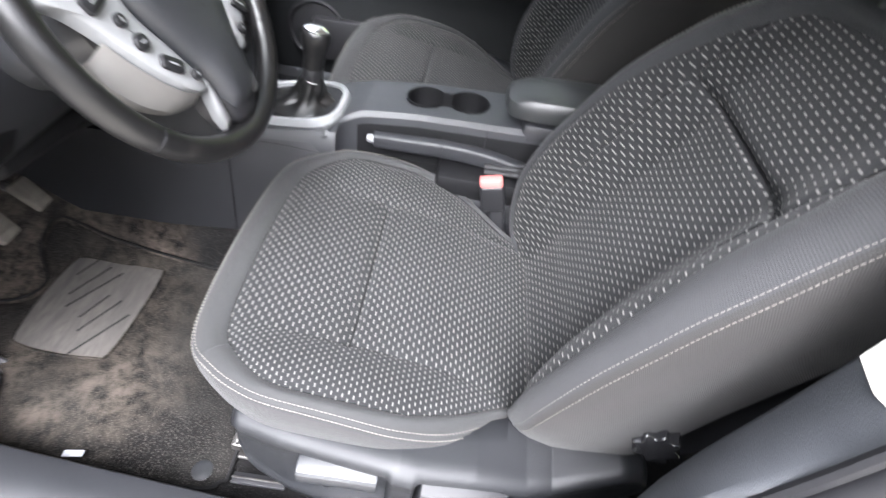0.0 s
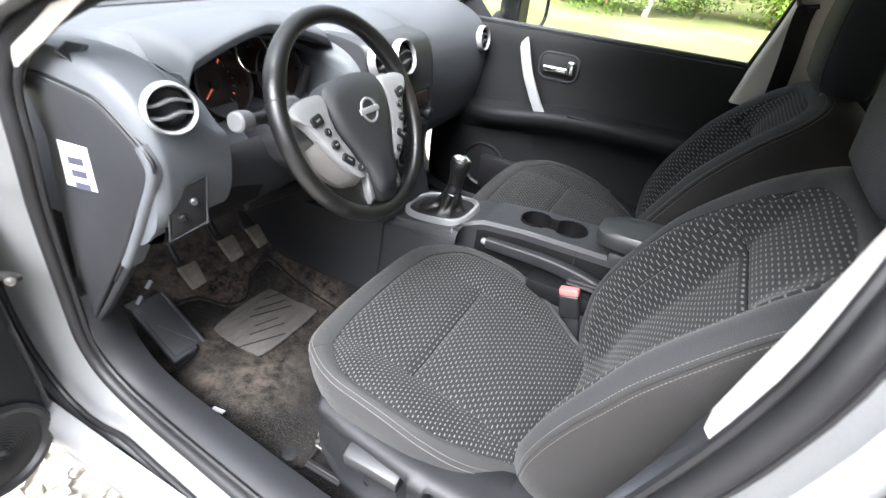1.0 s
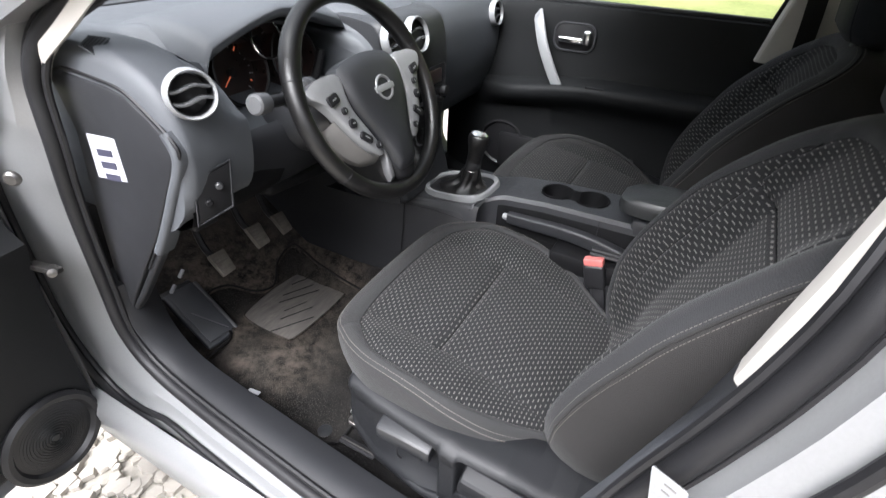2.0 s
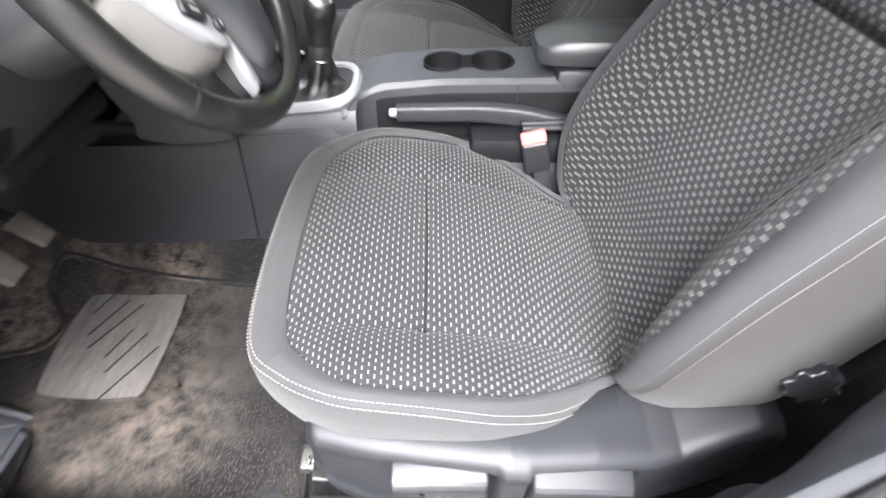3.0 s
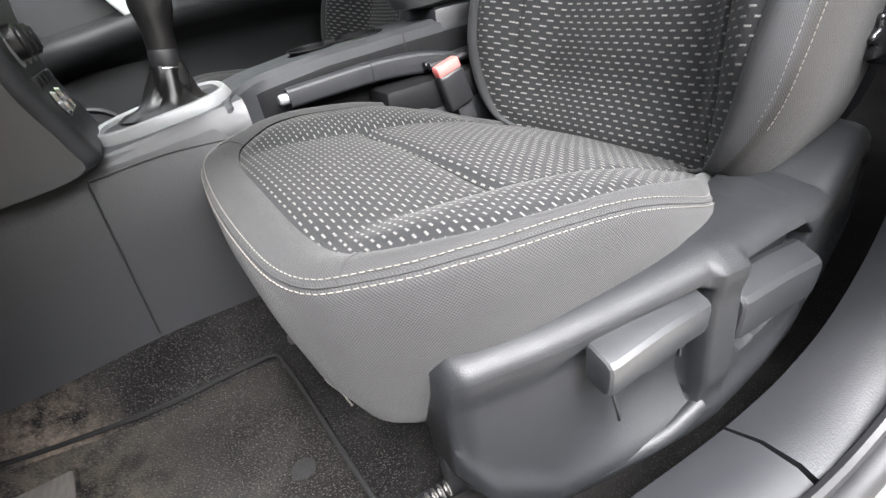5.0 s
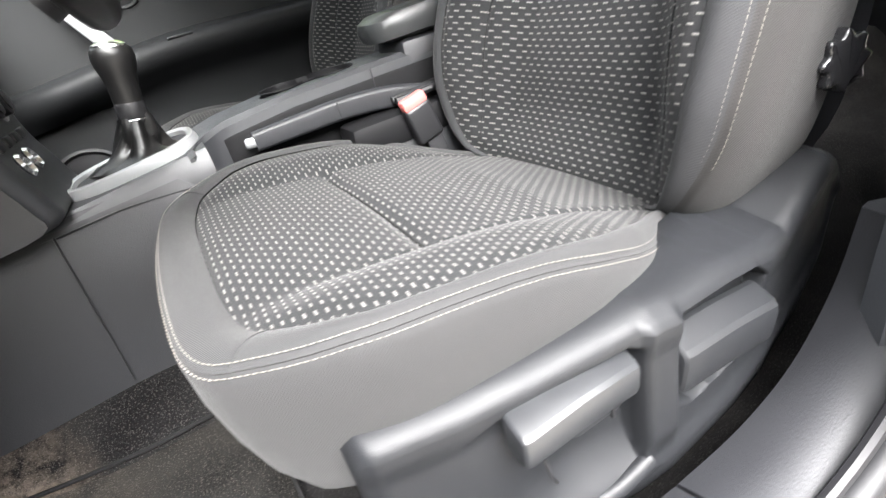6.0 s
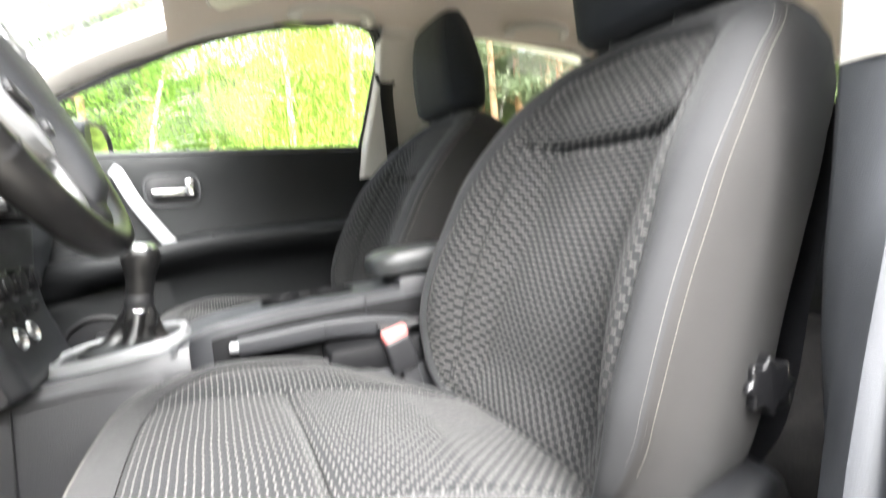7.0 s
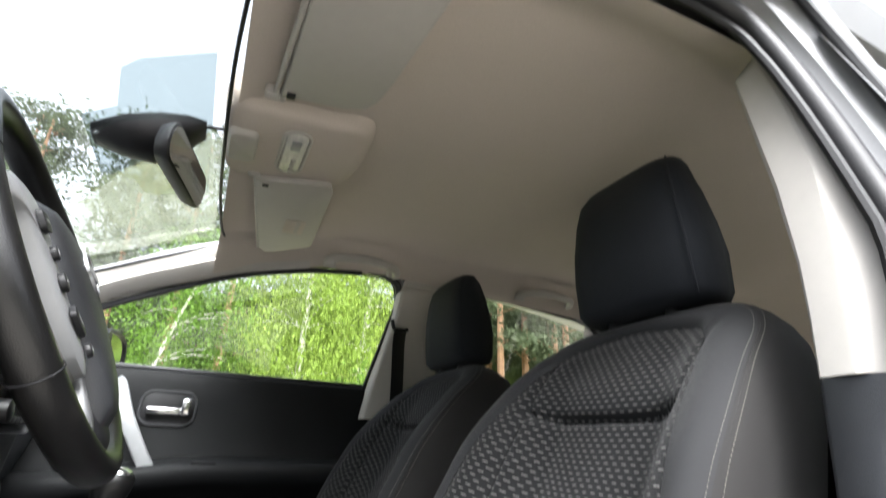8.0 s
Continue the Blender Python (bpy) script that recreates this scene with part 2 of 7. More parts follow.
GLASS = glass("clear_glass")
VEIL = glass("dusty_windscreen_glass", (0.96, 0.98, 0.96), 0.010)
SHADE = glass("grey_shade_band", (0.74, 0.78, 0.78))
FACE = material("instrument_face", (0.020, 0.013, 0.012), 0.3, vary=0.1)
AMBER = material("amber_scale_print", (0.55, 0.16, 0.06), 0.5, vary=0.1)
# the lit scale of the instruments
AMBER.node_tree.nodes["Principled BSDF"].inputs["Emission Color"].default_value = (1.0, 0.22, 0.10, 1)
AMBER.node_tree.nodes["Principled BSDF"].inputs["Emission Strength"].default_value = 0.10


def smudged(m, spots, colour, most=0.85):
    """Adds round smudges, of dust or of dust and painted light: (x, y, radius) in the object's own axes."""
    n, l = m.node_tree.nodes, m.node_tree.links
    b = n["Principled BSDF"]
    tc, rough = n.new("ShaderNodeTexCoord"), n.new("ShaderNodeTexNoise")
    rough.inputs["Scale"].default_value, rough.inputs["Detail"].default_value = 30, 9
    rough.inputs["Roughness"].default_value = 0.75
    l.new(tc.outputs["Object"], rough.inputs["Vector"])
    total = None
    for x, y, r in spots:
        d = n.new("ShaderNodeVectorMath")
        d.operation = "DISTANCE"
        flat = n.new("ShaderNodeVectorMath")
        flat.operation = "MULTIPLY"
        flat.inputs[1].default_value = (1, 1, 0)
        l.new(tc.outputs["Object"], flat.inputs[0])
        l.new(flat.outputs[0], d.inputs[0])
        d.inputs[1].default_value = (x, y, 0)
        fall = n.new("ShaderNodeMapRange")
        fall.inputs["From Min"].default_value, fall.inputs["From Max"].default_value = r, r * 0.15
        l.new(d.outputs["Value"], fall.inputs["Value"])
        total = fall.outputs[0] if total is None else maths(n, l, "MAXIMUM", total, fall.outputs[0])
    patchy = n.new("ShaderNodeMapRange")
    patchy.inputs["From Min"].default_value, patchy.inputs["From Max"].default_value = 0.40, 0.62
    l.new(rough.outputs["Fac"], patchy.inputs["Value"])
    mix = n.new("ShaderNodeMix")
    mix.data_type = "RGBA"
    l.new(maths(n, l, "MULTIPLY", maths(n, l, "MULTIPLY", total, patchy.outputs[0]), most), mix.inputs["Factor"])
    l.new(b.inputs["Base Color"].links[0].from_socket, mix.inputs["A"])
    mix.inputs["B"].default_value = (*colour, 1)
    l.new(mix.outputs["Result"], b.inputs["Base Color"])


smudged(MAT, ((-0.07, 0.02, 0.16), (-0.06, 0.20, 0.10), (0.12, 0.12, 0.20), (-0.14, 0.10, 0.09)), (0.056, 0.047, 0.039))
# dust on the carpet, paler than dust alone to paint light in the footwell
smudged(CARPET, ((-0.30, 1.04, 0.24), (-0.42, 1.08, 0.18), (-0.60, 0.90, 0.10), (-0.20, 0.95, 0.16), (-0.17, 0.80, 0.10)), (0.078, 0.064, 0.053))


# ---- mesh helpers ----
def smooth(a, b, x):
    t = min(max((x - a) / (b - a), 0.0), 1.0)
    return t * t * (3 - 2 * t)


def lerp(a, b, t):
    return a + (b - a) * t


def root_of(ob):
    while ob.parent:
        ob = ob.parent
    return ob


def thing(name, base, label, category, group="", kind=""):
    ob = new(name)
    ob.empty_display_size = 0.05
    ob.location = base
    return tagged(ob, label, category, group, kind)


def part(name, bm, mat, parent=None, label="", flat=False, sharp=40):
    """Links a bmesh, in the car's coordinates, as one mesh object under a thing or a part."""
    if parent is not None:
        base = Vector(root_of(parent).location)
        for v in bm.verts:
            v.co -= base
    bmesh.ops.recalc_face_normals(bm, faces=bm.faces)
    me = bpy.data.meshes.new(name)
    bm.to_mesh(me)
    bm.free()
    me.materials.append(mat)
    if not flat:
        me.shade_smooth()
        me.set_sharp_from_angle(angle=radians(sharp))
    ob = new(name, me)
    if parent is not None:
        ob.parent = parent
    if label:
        ob["label"] = label
    return ob


def single(name, bm, mat, label, category="", group="", kind="", flat=False):
    return tagged(part(name, bm, mat, None, flat=flat), label, category, group, kind)


def join(*bms):
    out = bms[0]
    for b in bms[1:]:
        tmp = bpy.data.meshes.new("tmp")
        b.to_mesh(tmp)
        b.free()
        out.from_mesh(tmp)
        bpy.data.meshes.remove(tmp)
    return out


def loft(rows, close_u=False, close_v=False, cap=False, uv=None):
    """A surface through rows of points. uv(i, j): metres."""
    bm = bmesh.new()
    vs = [[bm.verts.new(p) for p in r] for r in rows]
    nr, nc = len(rows), len(rows[0])
    layer = bm.loops.layers.uv.new("UVMap") if uv else None
    for i in range(nr - (0 if close_v else 1)):
        for j in range(nc - (0 if close_u else 1)):
            idx = ((i, j), (i, j + 1), (i + 1, j + 1), (i + 1, j))
            quad = [vs[a % nr][b % nc] for a, b in idx]
            if len(set(quad)) < 4:
                continue
            f = bm.faces.new(quad)
            if uv:
                for lp, (a, b) in zip(f.loops, idx):
                    lp[layer].uv = uv(a, b)
    if cap:
        bm.faces.new(vs[0])
        bm.faces.new(vs[-1])
    return bm


def box(size, at=(0, 0, 0), rot=(0, 0, 0), bevel=0.004, seg=2, taper=None):
    """A bevelled block. taper: (x, y) scale of its top."""
    bm = bmesh.new()
    bmesh.ops.create_cube(bm, size=1)
    for v in bm.verts:
        k = taper if taper and v.co.z > 0 else (1, 1)
        v.co = Vector((v.co.x * size[0] * k[0], v.co.y * size[1] * k[1], v.co.z * size[2]))
    if bevel:
        bmesh.ops.bevel(bm, geom=bm.edges[:], offset=bevel, segments=seg, profile=0.5, affect="EDGES")
    bm.transform(pose(*at, *rot))
    return bm


def plate(outline, depth, m, bevel=0.004, seg=2):
    """A flat outline (x, y) given a depth along +z, bevelled, at the pose m."""
    bm = bmesh.new()
    f = bm.faces.new([bm.verts.new((x, y, 0)) for x, y in outline])
    r = bmesh.ops.extrude_face_region(bm, geom=[f])
    for v in r["geom"]:
        if isinstance(v, bmesh.types.BMVert):
            v.co.z += depth
    if bevel:
        top = [e for e in bm.edges if all(abs(v.co.z - depth) < 1e-6 for v in e.verts)]
        bmesh.ops.bevel(bm, geom=top, offset=bevel, segments=seg, profile=0.5, affect="EDGES")
    bm.transform(m)
    return bm


def rounded(w, h, r, n=5):
    pts = []
    for cx, cy, a0 in ((w / 2 - r, h / 2 - r, 0), (-w / 2 + r, h / 2 - r, 90), (-w / 2 + r, -h / 2 + r, 180), (w / 2 - r, -h / 2 + r, 270)):
        for k in range(n + 1):
            a = radians(a0 + 90 * k / n)
            pts.append((cx + r * math.cos(a), cy + r * math.sin(a)))
    return pts


def curve(pts, n, closed=False):
    """Points along a Catmull-Rom curve."""
    p = [Vector(q) for q in pts]
    out, m = [], len(p)
    spans = m if closed else m - 1
    for i in range(spans):
        a, b, c, d = (p[(i + k) % m] if closed else p[min(max(i + k, 0), m - 1)] for k in (-1, 0, 1, 2))
        for s in range(n):
            t = s / n
            out.append(0.5 * ((2 * b) + (c - a) * t + (2 * a - 5 * b + 4 * c - d) * t * t + (3 * b - a - 3 * c + d) * t ** 3))
    if not closed:
        out.append(p[-1])
    return out


def sweep(path, profile, up=(1, 0, 0), closed=False, cap=True, scale=None):
    """A profile (a, b) carried along a path: a along up x way, b along up."""
    rows, n = [], len(path)
    for i, p in enumerate(path):
        a, b = (path[(i - 1) % n], path[(i + 1) % n]) if closed else (path[max(i - 1, 0)], path[min(i + 1, n - 1)])
        way = (Vector(b) - Vector(a)).normalized()
        side = Vector(up).cross(way).normalized()
        top = way.cross(side).normalized()
        k = scale(i / max(n - 1, 1)) if scale else 1
        rows.append([Vector(p) + side * x * k + top * y * k for x, y in profile])
    return loft(rows, close_u=True, close_v=closed, cap=cap and not closed)


def ring(r, n=10, sx=1.0, sy=1.0):
    return [(r * sx * math.cos(2 * math.pi * k / n), r * sy * math.sin(2 * math.pi * k / n)) for k in range(n)]


def tube(pts, r, n=8, smooth_n=6, closed=False, scale=None):
    way = Vector(pts[-1]) - Vector(pts[0])
    up = (0, 0, 1) if abs(way.z) < 0.9 * max(way.length, 1e-6) else (1, 0, 0)
    path = curve(pts, smooth_n, closed) if len(pts) > 2 else [Vector(p) for p in pts]
    return sweep(path, ring(r, n), up, closed, scale=scale)


def lathe(profile, m, n=32):
    """(radius, height) pairs turned about z, at the pose m."""
    rows = [[(max(r, 1e-5) * math.cos(2 * math.pi * k / n), max(r, 1e-5) * math.sin(2 * math.pi * k / n), z) for k in range(n)] for r, z in profile]
    bm = loft(rows, close_u=True)
    bm.transform(m)
    return bm


def facing(at, way, roll=0):
    """A pose at a place with z along way and x level."""
    z = Vector(way).normalized()
    x = Vector((0, 0, 1)).cross(z)
    x = Vector((1, 0, 0)) if x.length < 1e-4 else x.normalized()
    y = z.cross(x)
    m = Matrix((x, y, z)).transposed().to_4x4()
    return Matrix.Translation(at) @ m @ pose(0, 0, 0, 0, 0, roll)


# ---- seats ----
def polar(pts, n):
    """Radii at n even angles of a closed outline round the origin."""
    c = curve([(x, y, 0) for x, y in pts], 24, True)
    a = np.array([math.atan2(p.y, p.x) for p in c])
    r = np.array([math.hypot(p.x, p.y) for p in c])
    o = np.argsort(a)
    th = np.linspace(-math.pi, math.pi, n, endpoint=False)
    return th, np.interp(th, a[o], r[o], period=2 * math.pi)


def stitches(line, inward, gap=0.0056, long=0.0040, thick=0.00042):
    """Short raised threads along a closed line of points."""
    bm = bmesh.new()
    run = 0.0
    for k in range(len(line)):
        a, b = Vector(line[k]), Vector(line[(k + 1) % len(line)])
        d = (b - a).length
        if d < 1e-6 or d > 0.10:
            continue
        way = (b - a) / d
        s = (-run) % gap
        while s < d:
            p = a + way * s
            side = way.cross(inward(p)).normalized()
            top = side.cross(way).normalized()
            q = [bm.verts.new(p + way * (e * long / 2) + side * (f * thick) + top * (0.0007 if e * e < 0.5 else 0.0002) * g)
                 for e in (-1, 0, 1) for f, g in ((-1, 0), (0, 1.6), (1, 0))]
            for i in (0, 3):
                for j in (0, 1):
                    bm.faces.new((q[i + j], q[i + j + 1], q[i + j + 4], q[i + j + 3]))
            s += gap
        run += d
    return bm


def seat(name, cx, out, label, group):
    """A front seat; out is the side (-1 or 1) that its plastic cover and levers are on."""
    st = thing(name, (cx, 0.2, 0.36), label, "car seat", group)
    N = 160
    cy = 0.22
    pipe = [(0, 0.287), (0.10, 0.284), (0.165, 0.277), (0.203, 0.262), (0.225, 0.235), (0.244, 0.203), (0.259, 0.16), (0.264, 0.10), (0.265, 0.02), (0.256, -0.035), (0.240, -0.080), (0.216, -0.122), (0.190, -0.168), (0.160, -0.25), (0, -0.28)]
    pipe = pipe + [(-x, y) for x, y in pipe[-2:0:-1]]
    ins = [(0, 0.246), (0.09, 0.245), (0.143, 0.240), (0.178, 0.231), (0.196, 0.217), (0.222, 0.186), (0.238, 0.154), (0.243, 0.10), (0.241, 0.0), (0.228, -0.05), (0.206, -0.10), (0.176, -0.155), (0.145, -0.24), (0, -0.27)]
    ins = ins + [(-x, y) for x, y in ins[-2:0:-1]]
    ins, pipe = ([(p.x, p.y) for p in curve([(x, y, 0) for x, y in o], 4, True)] for o in (ins, pipe))
    th, r_in = polar(ins, N)
    _, r_out = polar(pipe, N)
    ys, zs = [-0.10, 0.0, 0.04, 0.08, 0.15, 0.22, 0.29, 0.40, 0.46, 0.52], [0.550, 0.570, 0.583, 0.598, 0.624, 0.641, 0.653, 0.668, 0.669, 0.658]

    def height(dx, y, crease=True):
        z = float(np.interp(y, ys, zs))
        side = smooth(0.135, 0.20, abs(dx))
        z += 0.018 * side * smooth(0.51, 0.34, y) * smooth(0.08, 0.27, y)
        if crease:
            z += 0.006 * math.cos(min(abs(dx) / 0.15, 1) * math.pi / 2)
            z -= 0.010 * math.exp(-((y - 0.294 - 0.10 * dx * dx) / 0.0075) ** 2) * smooth(0.165, 0.145, abs(dx))
            z -= 0.004 * math.exp(-((y - 0.294) / 0.03) ** 2) * smooth(0.16, 0.10, abs(dx))
            z -= 0.0045 * math.exp(-((abs(dx) - 0.152 - 0.10 * max(0.29 - y, 0) ** 2) / 0.005) ** 2) * smooth(0.45, 0.36, y)
        return z

    def at(j, r):
        dx, dy = r * math.cos(th[j]), r * math.sin(th[j])
        return dx, cy + dy

    rows = []
    for i in range(61):
        k = (i / 60) ** 0.85
        row = []
        for j in range(N):
            dx, y = at(j, max(k, 0.002) * r_in[j])
            drop = 0.004 * smooth(0.93, 1.0, k)
            row.append((cx + dx, y, height(dx, y) - drop))
        rows.append(row)
    part("cushion_insert", loft(rows, True, uv=lambda a, b: (rows[a][b % N][0] * 1.12 + 0.55 * max(abs(rows[a][b % N][0] - cx) - 0.15, 0) * (1 if rows[a][b % N][0] > cx else -1), rows[a][b % N][1] * 1.14)), DOTS, st, "dark cloth panel with rows of pale woven dashes")
    # dark tube along the valley, painting the crease's shadow
    part("crease_shade", tube([(cx + dx, 0.294 + 0.10 * dx * dx, height(dx, 0.294 + 0.10 * dx * dx) + 0.0008) for dx in np.linspace(-0.150, 0.150, 15)], 0.0020, 6, 1), BIND, st)
    arc = np.concatenate(([0], np.cumsum([math.hypot(*(np.array(at((j + 1) % N, r_out[(j + 1) % N])) - np.array(at(j, r_out[j])))) for j in range(N)])))

    def rim(j):
        dx, y = at(j, r_in[j])
        return height(dx, y) - 0.004

    def piping_z(j):
        dx, y = at(j, r_out[j])
        return float(np.interp(y, [-0.06, 0.0, 0.06, 0.12, 0.16, 0.193, 0.238, 0.266, 0.295, 0.322, 0.345, 0.37, 0.40, 0.438, 0.47, 0.50], [0.545, 0.560, 0.580, 0.602, 0.620, 0.636, 0.655, 0.664, 0.670, 0.674, 0.677, 0.679, 0.680, 0.677, 0.674, 0.669]))

    rows = []
    for i in range(9):
        k = i / 8
        row = []
        for j in range(N):
            dx, y = at(j, lerp(r_in[j], r_out[j], k))
            bulge = 0.006 * math.sin(k * math.pi)
            z = lerp(rim(j) + 0.002, piping_z(j), k ** 1.7) + bulge
            row.append((cx + dx, y, z))
        rows.append(row)
    part("cushion_border", loft(rows, True, uv=lambda a, b: (arc[b], a * 0.006)), MESHY, st, "plain charcoal cloth border")
    for s in (-1, 1):
        j = min(range(N), key=lambda q: abs(math.cos(th[q]) - s * 0.66) + (1 if math.sin(th[q]) < 0 else 0))
        part("corner_seam", tube([Vector(r[j]) + Vector((0, 0, 0.0002)) for r in rows], 0.0008, 6, 3), MESHY, st)
    levels = [(0.0, 0.0), (0.0022, -0.0014), (0.0012, -0.0028), (0.0034, -0.0048), (0.0055, -0.012), (0.005, -0.04), (0.0, -0.075), (-0.010, -0.115), (-0.030, -0.160), (-0.058, -0.193), (-0.085, -0.205)]
    rows = []
    for o, d in levels:
        row = []
        for j in range(N):
            dx, y = at(j, r_out[j] + o)
            row.append((cx + dx, y, piping_z(j) + d * (1 if y > 0.1 else 0.7)))
        rows.append(row)
    part("cushion_skirt", loft(rows, True, cap=False, uv=lambda a, b: (arc[b], levels[a][1])), MESHY, st, "charcoal cloth side of the cushion")
    for name2, o, d in (("upper_stitching", -0.0018, 0.0014), ("lower_stitching", 0.0038, -0.0046)):
        line = []
        for j in range(N):
            if math.sin(th[j]) < -0.70:
                continue
            dx, y = at(j, r_out[j] + o)
            line.append((cx + dx, y, piping_z(j) + d + (0.0015 if o < 0 else 0.0)))
        mid = Vector((cx, cy, 0.55))
        part(name2, stitches(line, lambda p: (p - mid).normalized()), THREAD, st, "pale double stitching")

    # backrest, in its own axes: u across, v up the back, w forward
    lean = radians(21.3)
    up, fw = Vector((0, -math.sin(lean), math.cos(lean))), Vector((0, math.cos(lean), math.sin(lean)))
    b0 = Vector((cx, 0.004, 0.585))

    def place(u, v, w):
        return b0 + Vector((u, 0, 0)) + up * v + fw * w
    vc = 0.27
    outer = [(0.12, -0.292), (0.172, -0.290), (0.202, -0.272), (0.227, -0.235), (0.244, -0.188), (0.250, -0.12), (0.249, -0.04), (0.246, 0.08), (0.236, 0.16), (0.222, 0.23), (0.185, 0.285), (0.12, 0.308), (0, 0.312)]
    outer = outer + [(-x, y) for x, y in outer[-2::-1]]
    inner = [(0.10, -0.286), (0.160, -0.283), (0.184, -0.266), (0.204, -0.21), (0.215, -0.13), (0.212, -0.05), (0.204, 0.02), (0.189, 0.10), (0.167, 0.19), (0.145, 0.240), (0.112, 0.266), (0, 0.280)]
    inner = inner + [(-x, y) for x, y in inner[-2::-1]]
    th2, q_in = polar(inner, N)
    _, q_out = polar(outer, N)

    def relief(u, v, crease=True):
        a = abs(u)
        low = smooth(0.28, 0.02, v)
        w = 0.082 * smooth(0.085 + 0.035 * low, 0.205 + 0.012 * low, a) * smooth(0.62, 0.30, v) * smooth(-0.12, 0.10, v) + 0.020 * smooth(0.08, -0.02, v)
        w += 0.022 * math.exp(-((v - 0.16) / 0.14) ** 2) - 0.02 * smooth(0.45, 0.58, v)
        if crease:
            w -= 0.013 * math.exp(-((v - 0.402) / 0.0055) ** 2) * smooth(0.165, 0.145, a)
            w += 0.005 * math.exp(-((v - 0.435) / 0.03) ** 2) * smooth(0.16, 0.10, a)
            w -= 0.007 * math.exp(-((a - 0.152 - 0.016 * low) / 0.0045) ** 2) * smooth(0.55, 0.47, v)
        return w

    def bat(j, r):
        return r * math.cos(th2[j]), vc + r * math.sin(th2[j])
    rows, uvs = [], []
    for i in range(61):
        k = max((i / 60) ** 0.85, 0.002)
        row, uvr = [], []
        for j in range(N):
            u, v = bat(j, k * q_in[j])
            row.append(place(u, v, relief(u, v) - 0.003 * smooth(0.93, 1, k)))
            uvr.append((u * 1.0 + 0.07 * max(abs(u) - 0.15, 0) * (1 if u > 0 else -1), v))
        rows.append(row)
        uvs.append(uvr)
    back = part("backrest_insert", loft(rows, True, uv=lambda a, b: uvs[a][b % N]), DOTS, st, "dark cloth panel with rows of pale woven dashes")

    # the backrest's crease gets its shadow from a dark tube too
    part("crease_shade", tube([place(u, 0.402, relief(u, 0.402) + 0.0012) for u in np.linspace(-0.150, 0.150, 15)], 0.0020, 6, 1), BIND, st)

    for side in (-1, 1):
        seam = [(0.152 + 0.016 * smooth(0.28, 0.02, v), v) for v in np.linspace(0.0, 0.50, 26)]
        part("panel_seam", tube([place(side * a, v, relief(a, v) + 0.0006) for a, v in seam], 0.0011, 6, 1), BIND, st)

    def edge_w(j):
        u, v = bat(j, q_out[j])
        return relief(u, v, False) - 0.012
    rows = []
    for i in range(9):
        k = i / 8
        row = []
        for j in range(N):
            u, v = bat(j, lerp(q_in[j], q_out[j], k))
            ui, vi = bat(j, q_in[j])
            w = lerp(relief(ui, vi) - 0.002, edge_w(j), k ** 1.6) + 0.008 * math.sin(k * math.pi)
            row.append(place(u, v, w))
        rows.append(row)
    part("backrest_border", loft(rows, True, uv=lambda a, b: (b * 0.011, a * 0.006)), BOLSTER, st, "plain charcoal cloth border")
    levels2 = [(0.0, 0.0), (0.0025, -0.0025), (0.0005, -0.0045), (0.0035, -0.007), (0.006, -0.012), (0.010, -0.03), (0.011, -0.06), (0.006, -0.09), (-0.008, -0.12), (-0.030, -0.15), (-0.062, -0.172)]
    rows = [[place(*bat(j, q_out[j] + o), edge_w(j) * (1 if d > -0.1 else 0.5) + d) for j in range(N)] for o, d in levels2]
    part("backrest_side", loft(rows, True, uv=lambda a, b: (b * 0.011, levels2[a][1])), SIDECLOTH, st, "cloth side of the backrest, its shade put into the colour")
    shell = [[place(u * k, vc + (v - vc) * k, -0.155 - 0.02 * (1 - k)) for u, v in [bat(j, q_out[j] - 0.03) for j in range(0, N, 2)]] for k in (1.0, 0.6, 0.02)]
    part("back_shell", loft(shell, True), LOWER, st)
    for name2, o, d in (("upper_stitching", -0.003, 0.003), ("lower_stitching", 0.0050, -0.0075)):
        line = [place(*bat(j, q_out[j] + o), edge_w(j) + d) for j in list(range(N // 2 + N // 4, N)) + list(range(N // 2 + N // 4)) if bat(j, q_out[j])[1] > 0.035]
        mid = place(0, vc, -0.06)
        part(name2, stitches(line, lambda p: (p - mid).normalized()), THREAD, st, "pale double stitching")
    for side in (-1, 1):
        hem = [place(side * a, v, w) for a, v, w in ((0.205, 0.004, 0.034), (0.222, 0.030, 0.052), (0.236, 0.055, 0.062), (0.246, 0.070, 0.050), (0.250, 0.076, 0.030))]
        part("folded_hem", tube(hem, 0.0045, 8, 5, scale=lambda t: 0.5 + 0.6 * math.sin(math.pi * min(t, 1.0))), SIDECLOTH, st, "folded hem, brown-black with its shade in the colour")
    # headrest
    hz, hy = 1.140, -0.252
    for n2, s in (("headrest_post", -1), ("headrest_post", 1)):
        part(n2, tube([(cx + s * 0.06, hy - 0.005, hz + 0.06), (cx + s * 0.06, hy + 0.01, hz - 0.06)], 0.006), CHROME, st)
        part("post_sleeve", lathe([(0, 0.012), (0.012, 0.012), (0.015, 0.004), (0.015, -0.012), (0, -0.012)], facing((cx + s * 0.06, hy + 0.012, 1.118), (0, -0.3, 1))), DARK, st)
    rows = []
